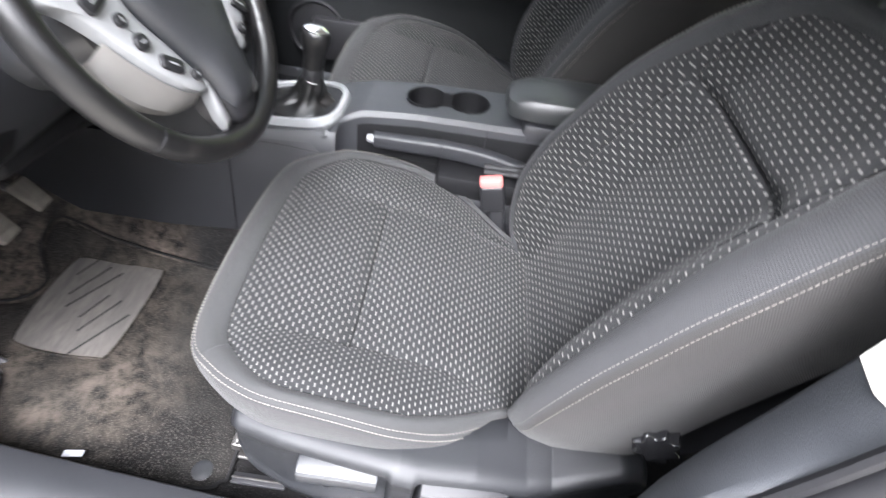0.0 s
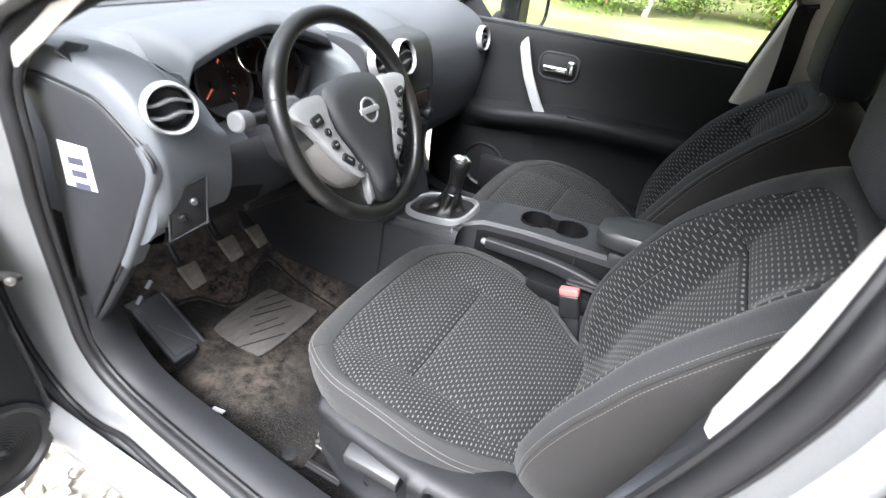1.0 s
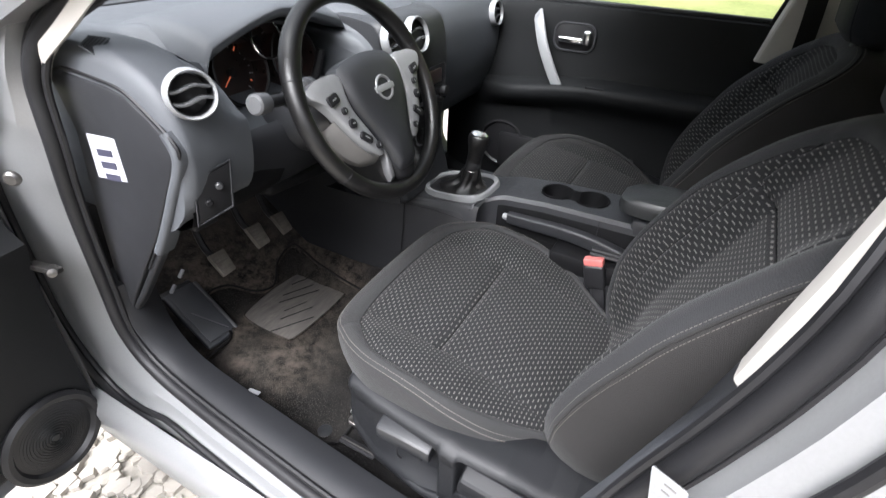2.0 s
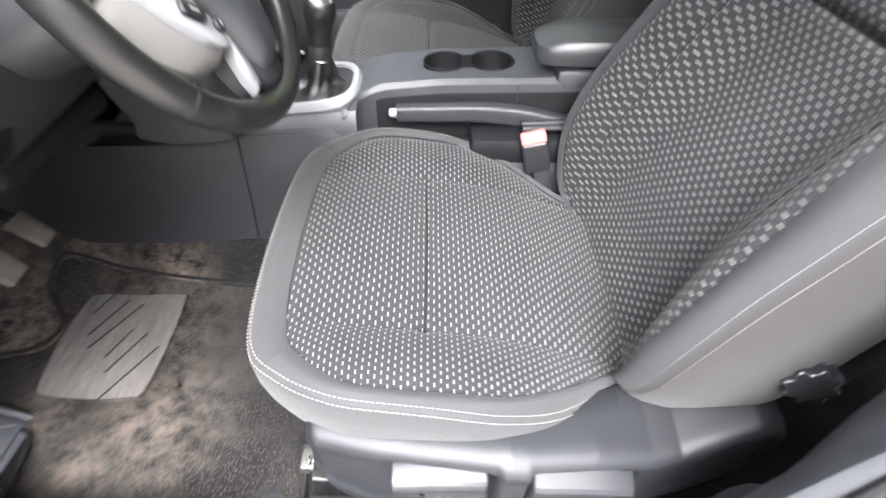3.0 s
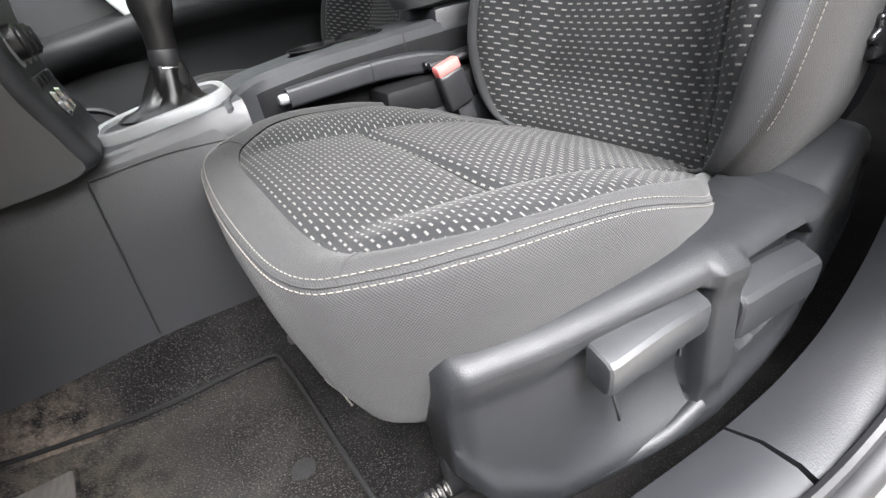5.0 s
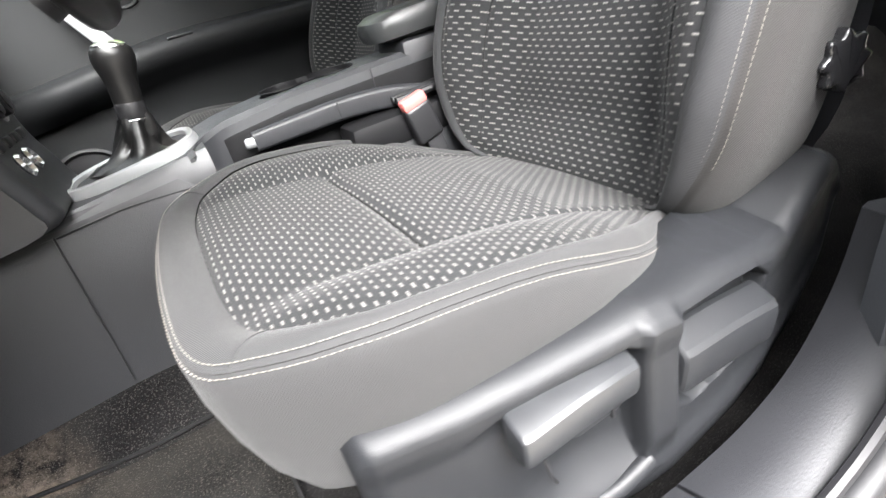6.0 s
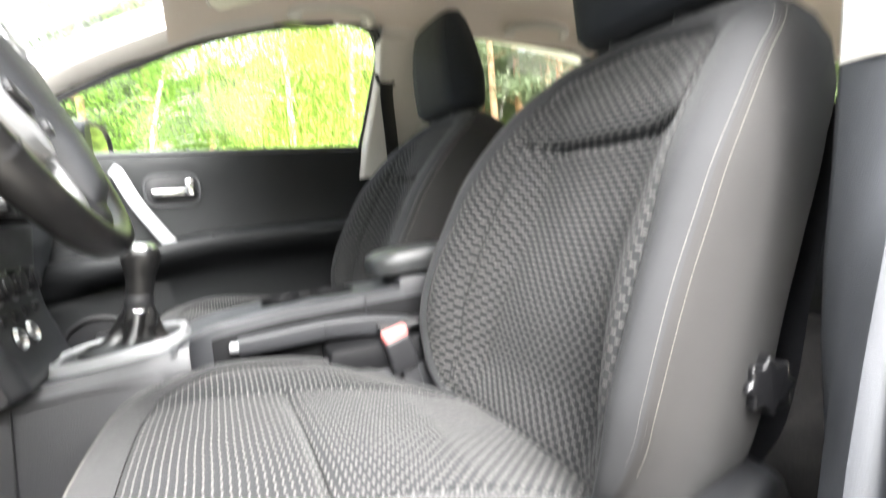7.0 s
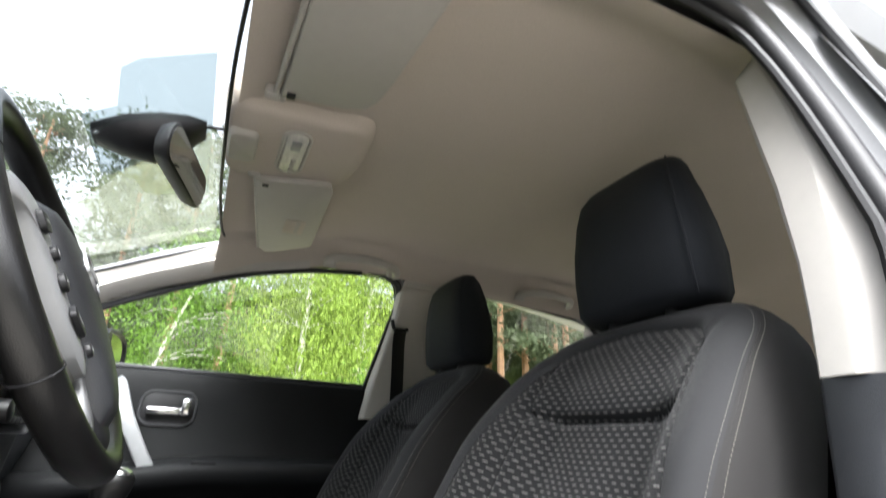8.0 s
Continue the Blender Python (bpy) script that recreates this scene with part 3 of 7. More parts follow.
    for z, wx, y0, y1 in ((-0.024, 0.105, 0.010, -0.03), (-0.016, 0.122, 0.045, -0.050), (0.0, 0.130, 0.058, -0.056), (0.06, 0.131, 0.064, -0.058), (0.11, 0.126, 0.066, -0.050), (0.165, 0.117, 0.063, -0.036), (0.202, 0.108, 0.056, -0.022), (0.220, 0.098, 0.044, -0.010), (0.227, 0.078, 0.030, 0.0)):
        ym, hd = hy + (y0 + y1) / 2, (y0 - y1) / 2
        row = []
        for k in range(48):
            a = 2 * math.pi * k / 48
            c, s = math.cos(a), math.sin(a)
            e = 0.42
            row.append((cx + 1.04 * wx * math.copysign(abs(c) ** e, c) * (1 if s > 0 else 0.94), ym + hd * math.copysign(abs(s) ** e, s) - 0.010 * (abs(c) ** 2) * (s > 0), hz + z))
        rows.append(row)
    hr = part("headrest", loft(rows, True, cap=True, uv=lambda a, b: (b * 0.013, a * 0.025)), BLACKCLOTH, st, "black cloth headrest", sharp=60)
    for s in (-1,):
        line = [(cx + s * wx * 0.975, hy + y0 - 0.0095, hz + z) for z, wx, y0 in ((-0.012, 0.125, 0.048), (0.012, 0.1305, 0.058), (0.06, 0.131, 0.064), (0.11, 0.126, 0.066), (0.165, 0.117, 0.063), (0.202, 0.108, 0.056), (0.218, 0.100, 0.046))]
        part("piping", tube(line, 0.0015, 6, 4), BLACKCLOTH, hr)
    # plastic cover with its two levers, on the outer side: one moulded panel with two wells
    table = dict(
        x=([-0.137, -0.096, -0.006, 0.03, 0.09, 0.18, 0.22, 0.30, 0.36, 0.42, 0.434], [0.250, 0.262, 0.276, 0.284, 0.291, 0.299, 0.297, 0.286, 0.277, 0.263, 0.250]),
        top=([-0.137, -0.125, -0.096, -0.05, -0.006, 0.03, 0.10, 0.20, 0.30, 0.425, 0.434], [0.585, 0.602, 0.612, 0.594, 0.575, 0.577, 0.594, 0.607, 0.603, 0.602, 0.590]),
        bot=([-0.137, -0.10, -0.05, 0.02, 0.08, 0.18, 0.30, 0.36, 0.41, 0.434], [0.520, 0.470, 0.435, 0.415, 0.405, 0.405, 0.404, 0.410, 0.440, 0.480]),
        s=([-0.137, -0.08, 0.0, 0.10, 0.20, 0.30, 0.43], [0.03, 0.06, 0.075, 0.055, 0.020, 0.012, 0.010]),
        r=([-0.137, -0.08, 0.0, 0.10, 0.20, 0.30, 0.43], [0.005, 0.012, 0.016, 0.004, 0.001, 0.001, 0.0]))
    wells = (([(0.385, 0.563), (0.335, 0.580), (0.228, 0.588), (0.212, 0.578), (0.212, 0.445), (0.225, 0.432), (0.34, 0.425), (0.39, 0.45)], 0.022, 0.37, 0.26),
             ([(0.177, 0.589), (0.10, 0.580), (0.060, 0.571), (0.037, 0.549), (0.046, 0.500), (0.076, 0.476), (0.150, 0.474), (0.179, 0.49)], 0.018, 9.0, 8.0))

    def cv(key, y):
        return float(np.interp(y, *table[key]))

    def well(y, z):
        """Depth of the two lever wells at a point of the face."""
        total = 0.0
        for poly, depth, y0, y1 in wells:
            inside, near = False, 1.0
            for (ya, za), (yb, zb2) in zip(poly, poly[1:] + poly[:1]):
                if (za > z) != (zb2 > z) and y < (yb - ya) * (z - za) / (zb2 - za) + ya:
                    inside = not inside
                t = max(0.0, min(1.0, ((y - ya) * (yb - ya) + (z - za) * (zb2 - za)) / ((yb - ya) ** 2 + (zb2 - za) ** 2)))
                near = min(near, math.hypot(y - ya - t * (yb - ya), z - za - t * (zb2 - za)))
            if inside:
                total += depth * smooth(0.0, 0.004 if y0 < 1 else 0.0045, near) * (smooth(y0, y1, y) * smooth(0.425, 0.485, z) if y0 < 1 else 1.0)
        return total
    rows = []
    for y in np.concatenate((np.linspace(0.434, 0.40, 8), np.linspace(0.396, -0.09, 300), np.linspace(-0.10, -0.1375, 8))):
        x, zt, zb, s, r = (cv(k, y) for k in ("x", "top", "bot", "s", "r"))
        sec = [(x - 0.045, zb), (x - 0.014, zb + 0.001), (x - 0.004, zb + 0.006)]
        for k in np.linspace(0, 1, 84):
            z = lerp(zb + 0.018, zt - 0.014, k)
            belly = 0.004 * math.exp(-((z - zb - 0.03) / 0.014) ** 2) + 0.004 * smooth(zt - 0.045, zt - 0.02, z) + 0.007 * smooth(0.170, 0.182, y) * smooth(0.216, 0.206, y) * smooth(0.44, 0.48, z)
            sec.append((x - 0.004 + belly - well(y, z), z))
        sec += [(x - 0.003, zt - 0.008), (x - 0.009, zt - 0.003), (x - 0.018, zt), (x - 0.028, zt + 0.001), (x - 0.028 - s * 0.5, zt + r * 0.55), (x - 0.030 - s, zt + r), (x - 0.040 - s, zt + r - 0.012)]
        rows.append([(cx + out * px, y, pz) for px, pz in sec])
    rows = [[Vector(p) for p in q] for q in rows]
    part("side_cover", loft(rows, cap=True), COVER, st, "grained charcoal plastic side cover", sharp=60)
    X2 = cx + out * 0.283

    def on_side(y, z, x=0.0, tilt=0.0):
        return Matrix.Translation((X2 + out * x, y, z)) @ Matrix(((0, 0, out, 0), (1, 0, 0, 0), (0, 1, 0, 0), (0, 0, 0, 1))) @ pose(0, 0, 0, 0, 0, tilt)
    foot = curve([(X2 - out * 0.030, 0.392, 0.432), (X2 - out * 0.018, 0.35, 0.424), (X2 - out * 0.006, 0.30, 0.424), (X2 + out * 0.006, 0.25, 0.430), (X2 + out * 0.010, 0.205, 0.444)], 6)
    part("lower_ridge", sweep(foot, ring(0.011, 12, 0.9, 0.75), (out, 0, 0)), COVER, st)
    for n2, y, z, w, tilt, o2 in (("height_lever", 0.279, 0.569, 0.108, 2, -0.001), ("tilt_lever", 0.110, 0.526, 0.124, 8, -0.010)):
        sec = [(0.0, -0.016), (0.024, -0.018), (0.030, -0.016), (0.0325, -0.011), (0.034, 0.003), (0.0325, 0.0075), (0.028, 0.0105), (0.006, 0.016), (0.0, 0.016)]
        sec = [(a * 0.9, b * 1.6) for a, b in sec] if n2 == "tilt_lever" else [(a * 0.72, b * 1.12) for a, b in sec]
        lrows = []
        for k, (d, sc) in enumerate(((-0.5, 0.88), (-0.488, 0.97), (-0.47, 1.0), (0.0, 1.0), (0.43, 1.0), (0.475, 0.96), (0.492, 0.88), (0.5, 0.76))):
            lrows.append([on_side(y, z, o2, tilt) @ Vector((d * w, b * sc - (0.004 if d > 0.3 else 0), a * sc)) for a, b in sec])
        part(n2, loft(lrows, close_u=True, cap=True), LEVER if n2 == "height_lever" else COVER, st, "satin grey plastic lever", sharp=22)
    part("lever_stem", box((0.018, 0.056, 0.036), (X2 + out * 0.003, 0.258, 0.546), (0, 0, 0), 0.008), LEVER, st)
    part("stem_seam", box((0.003, 0.003, 0.026), (X2 + out * 0.0125, 0.246, 0.542), (0, 0, 0), 0.0008), DARK, st)
    part("lever_wire", tube([(X2 - out * 0.002, 0.305, 0.515), (X2 + out * 0.002, 0.303, 0.495), (X2 - out * 0.002, 0.297, 0.480)], 0.0016, 6, 5), DARK, st)
    # recliner wheel with lobes, behind the outer edge of the backrest
    lobes = [(0.025 + 0.0035 * math.cos(8 * a), a) for a in np.linspace(0, 2 * math.pi, 64, endpoint=False)]
    part("recliner_wheel", plate([(r * math.cos(a), r * math.sin(a)) for r, a in lobes], 0.03, facing((cx + out * 0.234, -0.100, 0.700), (out, 0.25, 0.05)), 0.005, 3), GLOSS, st, "black lobed plastic dial")
    part("recliner_hub", lathe([(0.016, -0.045), (0.016, 0.0)], facing((cx + out * 0.234, -0.100, 0.700), (out, 0.25, 0.05))), DARK, st)
    if out < 0:
        part("loose_thread", tube([(cx + out * 0.055, 0.478, 0.505), (cx + out * 0.072, 0.482, 0.492), (cx + out * 0.092, 0.474, 0.482), (cx + out * 0.112, 0.472, 0.480)], 0.0010, 5, 5), THREAD, st, "loose pale thread at the hem")
        part("rail_bracket", box((0.030, 0.040, 0.005), (cx + out * 0.232, 0.432, 0.432), (20, 25, 10), 0.0015), STEEL, st, "bare steel bracket")
        for k in range(4):
            part("spring_coil", tube([(cx + out * (0.222 + 0.006 * math.cos(a)), 0.438 + 0.006 * k, 0.448 + 0.006 * math.sin(a)) for a in np.linspace(0, 2 * math.pi, 9)], 0.0014, 5, 2), STEEL, st)
        part("slot_plate", box((0.018, 0.085, 0.006), (cx + out * 0.262, 0.415, 0.402), (0, 10, 0), 0.002), DARK, st)
        part("slot_edge", box((0.003, 0.085, 0.002), (cx + out * 0.262, 0.415, 0.4062), (0, 10, 0), 0.0005), STEEL, st)
    # rails and under-frame
    for s in (-1, 1):
        rail = part("rail", box((0.045, 0.56, 0.022), (cx + s * 0.19, 0.19, 0.377), (0, 0, 0), 0.004), DARK, st)
        part("rail_end", box((0.040, 0.05, 0.022), (cx + s * 0.19, 0.460, 0.378), (4, 0, 0), 0.005), STEEL, rail, "bare steel rail end")
        part("rail_bolt", lathe([(0.012, 0), (0.012, 0.008), (0.0, 0.009)], facing((cx + s * 0.19, 0.468, 0.392), (0, 0, 1)), 6), STEEL, rail)
        part("frame_side", box((0.012, 0.46, 0.10), (cx + s * 0.2, 0.20, 0.43), (0, 0, 0), 0.003), DARK, st)
    part("pan", box((0.42, 0.44, 0.05), (cx, 0.20, 0.47), (0, 0, 0), 0.01), DARK, st)
    return st


DRIVER, PASSENGER = -0.345, 0.350
seat("driver_seat", DRIVER, -1, "charcoal cloth driver seat with pale dashes and side levers", "front seats")
seat("passenger_seat", PASSENGER, 1, "charcoal cloth passenger seat with pale dashes", "front seats")


# ---- the car's shell ----
def side_x(z, y=0.75):
    """Half width of the cabin's side at a height; the lower body swells towards the centre post."""
    swell = float(np.interp(y, [0.0, 0.2, 0.4, 0.6, 0.8, 0.95], [0.040, 0.038, 0.026, 0.010, -0.004, -0.012])) * smooth(1.0, 0.6, z)
    return float(np.interp(z, [0.3, 0.5, 1.02, 1.10, 1.46], [0.700, 0.705, 0.705, 0.700, 0.600])) + swell


# floor carpet of the driver's and the passenger's footwell
def floor_z(x, y):
    z = 0.352 + 0.55 * max(y - 0.98, 0) ** 1.0 * 1.15
    z += 0.10 * smooth(-0.21, -0.10, x) * smooth(0.30, 0.19, x) if -0.25 < x < 0.32 else 0.0
    z += 0.02 * smooth(-0.60, -0.66, x) + 0.02 * smooth(0.60, 0.66, x)
    return z + 0.004 * noise.noise(Vector((x * 6, y * 6, 0)))


rows = [[(x, y, floor_z(x, y)) for x in np.linspace(-0.69, 0.69, 70)] for y in np.linspace(-1.3, 1.42, 80)]
single("floor", loft(rows), CARPET, "dusty dark grey carpet on the car's floor", "carpet", kind="structure")

# opening of the front door: (y, z) round it
DOOR = [(0.30, 0.425), (0.70, 0.425), (0.88, 0.455), (0.955, 0.53), (0.955, 0.66), (0.92, 0.86), (0.885, 1.00), (0.875, 1.09), (0.83, 1.165), (0.66, 1.25), (0.50, 1.325), (0.338, 1.385),
        (0.15, 1.43), (-0.02, 1.445), (-0.13, 1.435), (-0.164, 1.38), (-0.168, 1.28), (-0.148, 1.14), (-0.114, 1.00), (-0.070, 0.87), (-0.030, 0.74), (0.004, 0.62), (0.045, 0.51), (0.13, 0.44)]


def contour(sx, grow=0.0, dx=0.0, fore=0.0):
    """The door's opening on one side, grown outwards; fore: more growth at the front post."""
    c = curve([(0, y, z) for y, z in DOOR], 5, True)
    out, n = [], len(c)
    for i, p in enumerate(c):
        t = (c[(i + 1) % n] - c[i - 1]).normalized()
        nrm = Vector((0, t.z, -t.y))
        g = grow + fore * smooth(0.80, 0.95, p.y) * smooth(1.12, 0.95, p.z)
        q = p + nrm * g
        out.append(Vector((sx * (side_x(p.z, p.y) + dx + 0.018 * smooth(0.2, -0.05, p.y) * smooth(0.75, 0.95, p.z)), q.y, q.z)))
    return out


body = thing("car_body", (0, 0, 0.2), "silver painted car body with open driver door frame", "car")
for sx in (-1, 1):
    seal = contour(sx, 0.004, 0.010)
    part("door_seal", sweep(seal, ring(0.013 if sx < 0 else 0.008, 10, 1.0, 1.1), (sx, 0, 0), True), RUBBER, body, "black rubber door seal")
    part("seal_lip", sweep(contour(sx, -0.011, 0.002), ring(0.006 if sx < 0 else 0.003, 8), (sx, 0, 0), True), RUBBER, body)
    part("seal_groove", sweep(contour(sx, 0.019, 0.014), ring(0.0035, 6), (sx, 0, 0), True), RUBBER, body)
    rows = [contour(sx, g, dx, f) for g, dx, f in ((0.010, 0.000, 0), (0.026, 0.002, 0.01), (0.032, 0.010, 0.02), (0.034, 0.030, 0.05), (0.050, 0.036, 0.085), (0.056, 0.040, 0.10), (0.062, 0.055, 0.12), (0.085, 0.060, 0.14))]
    part("door_frame", loft(rows, close_u=True), PAINT, body, "silver painted door frame")
    part("outer_seal", sweep(contour(sx, 0.058, 0.052, 0.11), ring(0.007, 8), (sx, 0, 0), True), RUBBER, body)
    # outer skin of the rear side: lower post, sill and roof edge
    rows = [[(sx * (side_x(z) + 0.065 + 0.01 * math.sin((z - 0.4) * 3)), y, z) for y in np.linspace(-0.21, -0.46, 6)] for z in np.linspace(0.30, 1.40, 24)]
    part("centre_post_skin", loft(rows), PAINT, body)
    rows = [[(sx * x, y, z) for y in np.linspace(-0.4, 1.25, 20)] for x, z in ((0.772, 0.375), (0.795, 0.365), (0.808, 0.34), (0.808, 0.28), (0.78, 0.22), (0.70, 0.20))]
    part("sill_skin", loft(rows), PAINT, body)
    rail = [(sx * side_x(1.40 if y < 0.34 else z), y, z + 0.01) for y, z in ((0.95, 1.16), (0.66, 1.285), (0.50, 1.36), (0.338, 1.42), (0.15, 1.465), (-0.02, 1.482), (-0.30, 1.475), (-0.70, 1.44), (-1.1, 1.37))]
    part("roof_rail_skin", sweep(curve(rail, 6), [(-sx * a, b) for a, b in ((0.0, -0.02), (0.05, 0.0), (0.05, 0.06), (0.02, 0.075), (-0.03, 0.06), (-0.03, 0.0))], (sx, 0, 0)), PAINT, body)
    part("roof_moulding", sweep(curve([(x + sx * 0.055, y, z + 0.045) for x, y, z in rail], 6), ring(0.010, 8), (sx, 0, 0)), RUBBER, body)
part("floor_pan", box((1.5, 3.2, 0.03), (0, 0.0, 0.235), (0, 0, 0), 0.01), LOWER, body)
# bonnet, wings and cowl ahead of the cabin
rows = [[(x, y, z - 0.10 * (abs(x) / 0.75) ** 3) for x in np.linspace(-0.80, 0.80, 24)] for y, z in ((1.44, 1.00), (1.55, 1.01), (1.9, 0.98), (2.2, 0.92), (2.32, 0.82), (2.36, 0.55), (2.34, 0.25))]
part("bonnet", loft(rows), PAINT, body)
for sx in (-1, 1):
    part("front_wing", loft([[(sx * x, y, z) for y in np.linspace(1.06, 2.30, 12)] for x, z in ((0.74, 0.99), (0.80, 0.93), (0.83, 0.80), (0.83, 0.55), (0.80, 0.30))]), PAINT, body)
part("firewall", box((1.44, 0.03, 0.85), (0, 1.415, 0.62), (0, 0, 0), 0.01), LOWER, body)
rows = [[(x, y, z - 0.05 * (abs(x) / 0.62) ** 3) for x in np.linspace(-0.64, 0.64, 30)] for y, z in ((0.40, 1.505), (0.30, 1.525), (0.0, 1.55), (-0.5, 1.56), (-1.0, 1.53), (-1.5, 1.45))]
part("roof_panel", loft(rows), PAINT, body)
part("tailgate", box((1.30, 0.04, 0.75), (0, -1.5, 0.66), (0, 0, 0), 0.02), LOWER, body)
for sx in (-1, 1):
    part("rear_quarter", loft([[(sx * x, y, z) for y in np.linspace(-1.5, -0.95, 6)] for x, z in ((0.70, 0.30), (0.71, 0.9), (0.70, 1.08), (0.63, 1.40), (0.58, 1.47))]), BEIGE, body)
part("scuttle", loft([[(x, y, z) for x in np.linspace(-0.72, 0.72, 12)] for y, z in ((1.30, 1.045), (1.36, 1.05), (1.42, 1.04))]), DARK, body)
part("check_strap", box((0.022, 0.07, 0.012), (-0.775, 0.985, 0.745), (0, 10, 12), 0.004), STEEL, body)
part("strap_pin", lathe([(0.008, -0.02), (0.008, 0.02), (0.0, 0.022)], facing((-0.775, 0.955, 0.750), (-0.4, -0.9, 0.3))), STEEL, body)
part("hinge_bolt", lathe([(0.013, 0), (0.013, 0.006), (0.009, 0.010), (0, 0.010)], facing((-0.762, 0.965, 0.93), (-0.8, -0.6, 0))), STEEL, body)
STK = facing((-0.7700, -0.0835, 0.893), (-0.85, 0.5, 0), 12)
label = part("pressure_sticker", plate(rounded(0.036, 0.064, 0.002, 2), 0.0006, STK, 0), LABELP, body, "white paper sticker with faint print")
for k in range(6):
    part("print_bar", plate(rounded(0.006 + 0.003 * (k % 3), 0.0018, 0.0005, 1), 0.0004, STK @ Matrix.Translation((0.004 * (k % 2) - 0.002, -0.024 + 0.0092 * k, 0.0007)), 0), FLANK, label)

# inner trims of both sides
for sx, tag in ((-1, "driver"), (1, "passenger")):
    sill = [(0.205, 0.431), (0.30, 0.428), (0.60, 0.426), (0.80, 0.432), (0.885, 0.458), (0.935, 0.510), (0.952, 0.585), (0.950, 0.66)]
    path = curve([(sx * (side_x(0.43, y) - 0.028), y, z) for y, z in sill], 6)
    tagged(part("sill_trim", sweep(path, [(0.020, 0.032), (-0.004, 0.030), (-0.012, 0.010), (-0.010, -0.02), (0.004, -0.052), (0.030, -0.060), (0.058, -0.060), (0.058, 0.02)] if sx < 0 else
                    [(-0.020, 0.032), (0.004, 0.030), (0.012, 0.010), (0.010, -0.02), (-0.004, -0.052), (-0.035, -0.060), (-0.075, -0.060), (-0.075, 0.02)], (sx, 0, 0)), ENDP),
                    "charcoal plastic sill trim along the door opening", "sill trim", kind="structure")
    path = curve([(sx * (side_x(0.43, y) - 0.028), y, z) for y, z in ((0.200, 0.432), (0.12, 0.440), (0.05, 0.470), (0.0, 0.53), (-0.025, 0.60))], 6)
    tagged(part("sill_trim", sweep(path, [(-sx * a, b) for a, b in ((-0.020, 0.032), (0.004, 0.030), (0.012, 0.010), (0.010, -0.02), (-0.004, -0.052), (-0.035, -0.060), (-0.075, -0.060), (-0.075, 0.02))], (sx, 0, 0)), LOWER),
           "charcoal plastic sill trim rising into the centre post", "sill trim", kind="structure")
    post = thing("centre_post_trim", (sx * 0.66, -0.15, 0.42), "pale upper and charcoal lower centre post trim", "pillar trim", kind="structure")
    rows = []
    for z, y0, y1, xi, xc, xo in ((1.46, -0.215, -0.38, 0.606, 0.612, 0.616), (1.412, -0.206, -0.37, 0.604, 0.618, 0.624), (1.400, -0.198, -0.37, 0.588, 0.622, 0.632), (1.385, -0.188, -0.368, 0.582, 0.625, 0.640), (1.30, -0.178, -0.355, 0.596, 0.647, 0.668), (1.20, -0.157, -0.335, 0.619, 0.670, 0.692), (1.10, -0.134, -0.32, 0.638, 0.682, 0.708), (1.04, -0.120, -0.31, 0.645, 0.685, 0.713), (0.985, -0.109, -0.30, 0.648, 0.686, 0.716)):
        y0 += 0.030 if sx > 0 else 0.0
        rows.append([(sx * a, b, z) for a, b in ((xo + 0.010, y0 - 0.030), (xo + 0.006, y0 - 0.018), (xo, y0 - 0.010), (xc + 0.004, y0 + 0.0045), (xc, y0 + 0.006), (xc - 0.004, y0 + 0.006), (lerp(xc, xi, 0.8), y0 + 0.001), (xi + 0.003, y0 - 0.005), (xi, y0 - 0.014), (xi - 0.002, y0 - 0.08), (xi, y1 + 0.05), (xo - 0.03, y1), (xo, y1))])
    part("upper_trim", loft(rows, cap=False), POST, post, "pale grey-beige plastic", sharp=18)
    rows = []
    for z, yi, yo in ((0.984, -0.110, -0.105), (0.90, -0.087, -0.060), (0.83, -0.065, -0.038), (0.77, -0.050, -0.018), (0.70, -0.040, 0.002), (0.65, -0.030, 0.012), (0.56, -0.012, 0.022), (0.48, 0.0, 0.030), (0.42, 0.010, 0.036), (0.36, 0.015, 0.040)):
        xi = float(np.interp(z, [0.36, 0.50, 0.65, 0.80, 0.98], [0.690, 0.690, 0.682, 0.665, 0.650]))
        rows.append([(sx * a, b, z) for a, b in ((0.738, yo - 0.022), (0.724, yo - 0.003), (0.715, yo), (0.692, yi * 0.4 + yo * 0.6), (xi + 0.008, yi + 0.003), (xi, yi - 0.006), (xi - 0.005, yi - 0.05), (xi - 0.005, -0.30), (xi + 0.03, -0.33))])
    part("lower_trim", loft(rows), POSTLOW, post, "charcoal plastic")
    fp = thing("front_post_trim", (sx * 0.66, 0.7, 1.1), "pale plastic windscreen post trim", "pillar trim", kind="structure")
    path = curve([(sx * 0.702, 0.905, 1.076), (sx * 0.699, 0.865, 1.125), (sx * 0.690, 0.79, 1.175), (sx * 0.672, 0.65, 1.262), (sx * 0.640, 0.50, 1.325), (sx * 0.618, 0.338, 1.385), (sx * 0.602, 0.15, 1.43)], 6)
    part("post_trim", sweep(path, [(-sx * a, b) for a, b in ((0.004, 0.008), (0.016, -0.010), (0.034, -0.042), (0.026, -0.046), (-0.004, -0.020), (-0.014, 0.002))], (sx, 0, 0)), POST, fp)
    rows = []
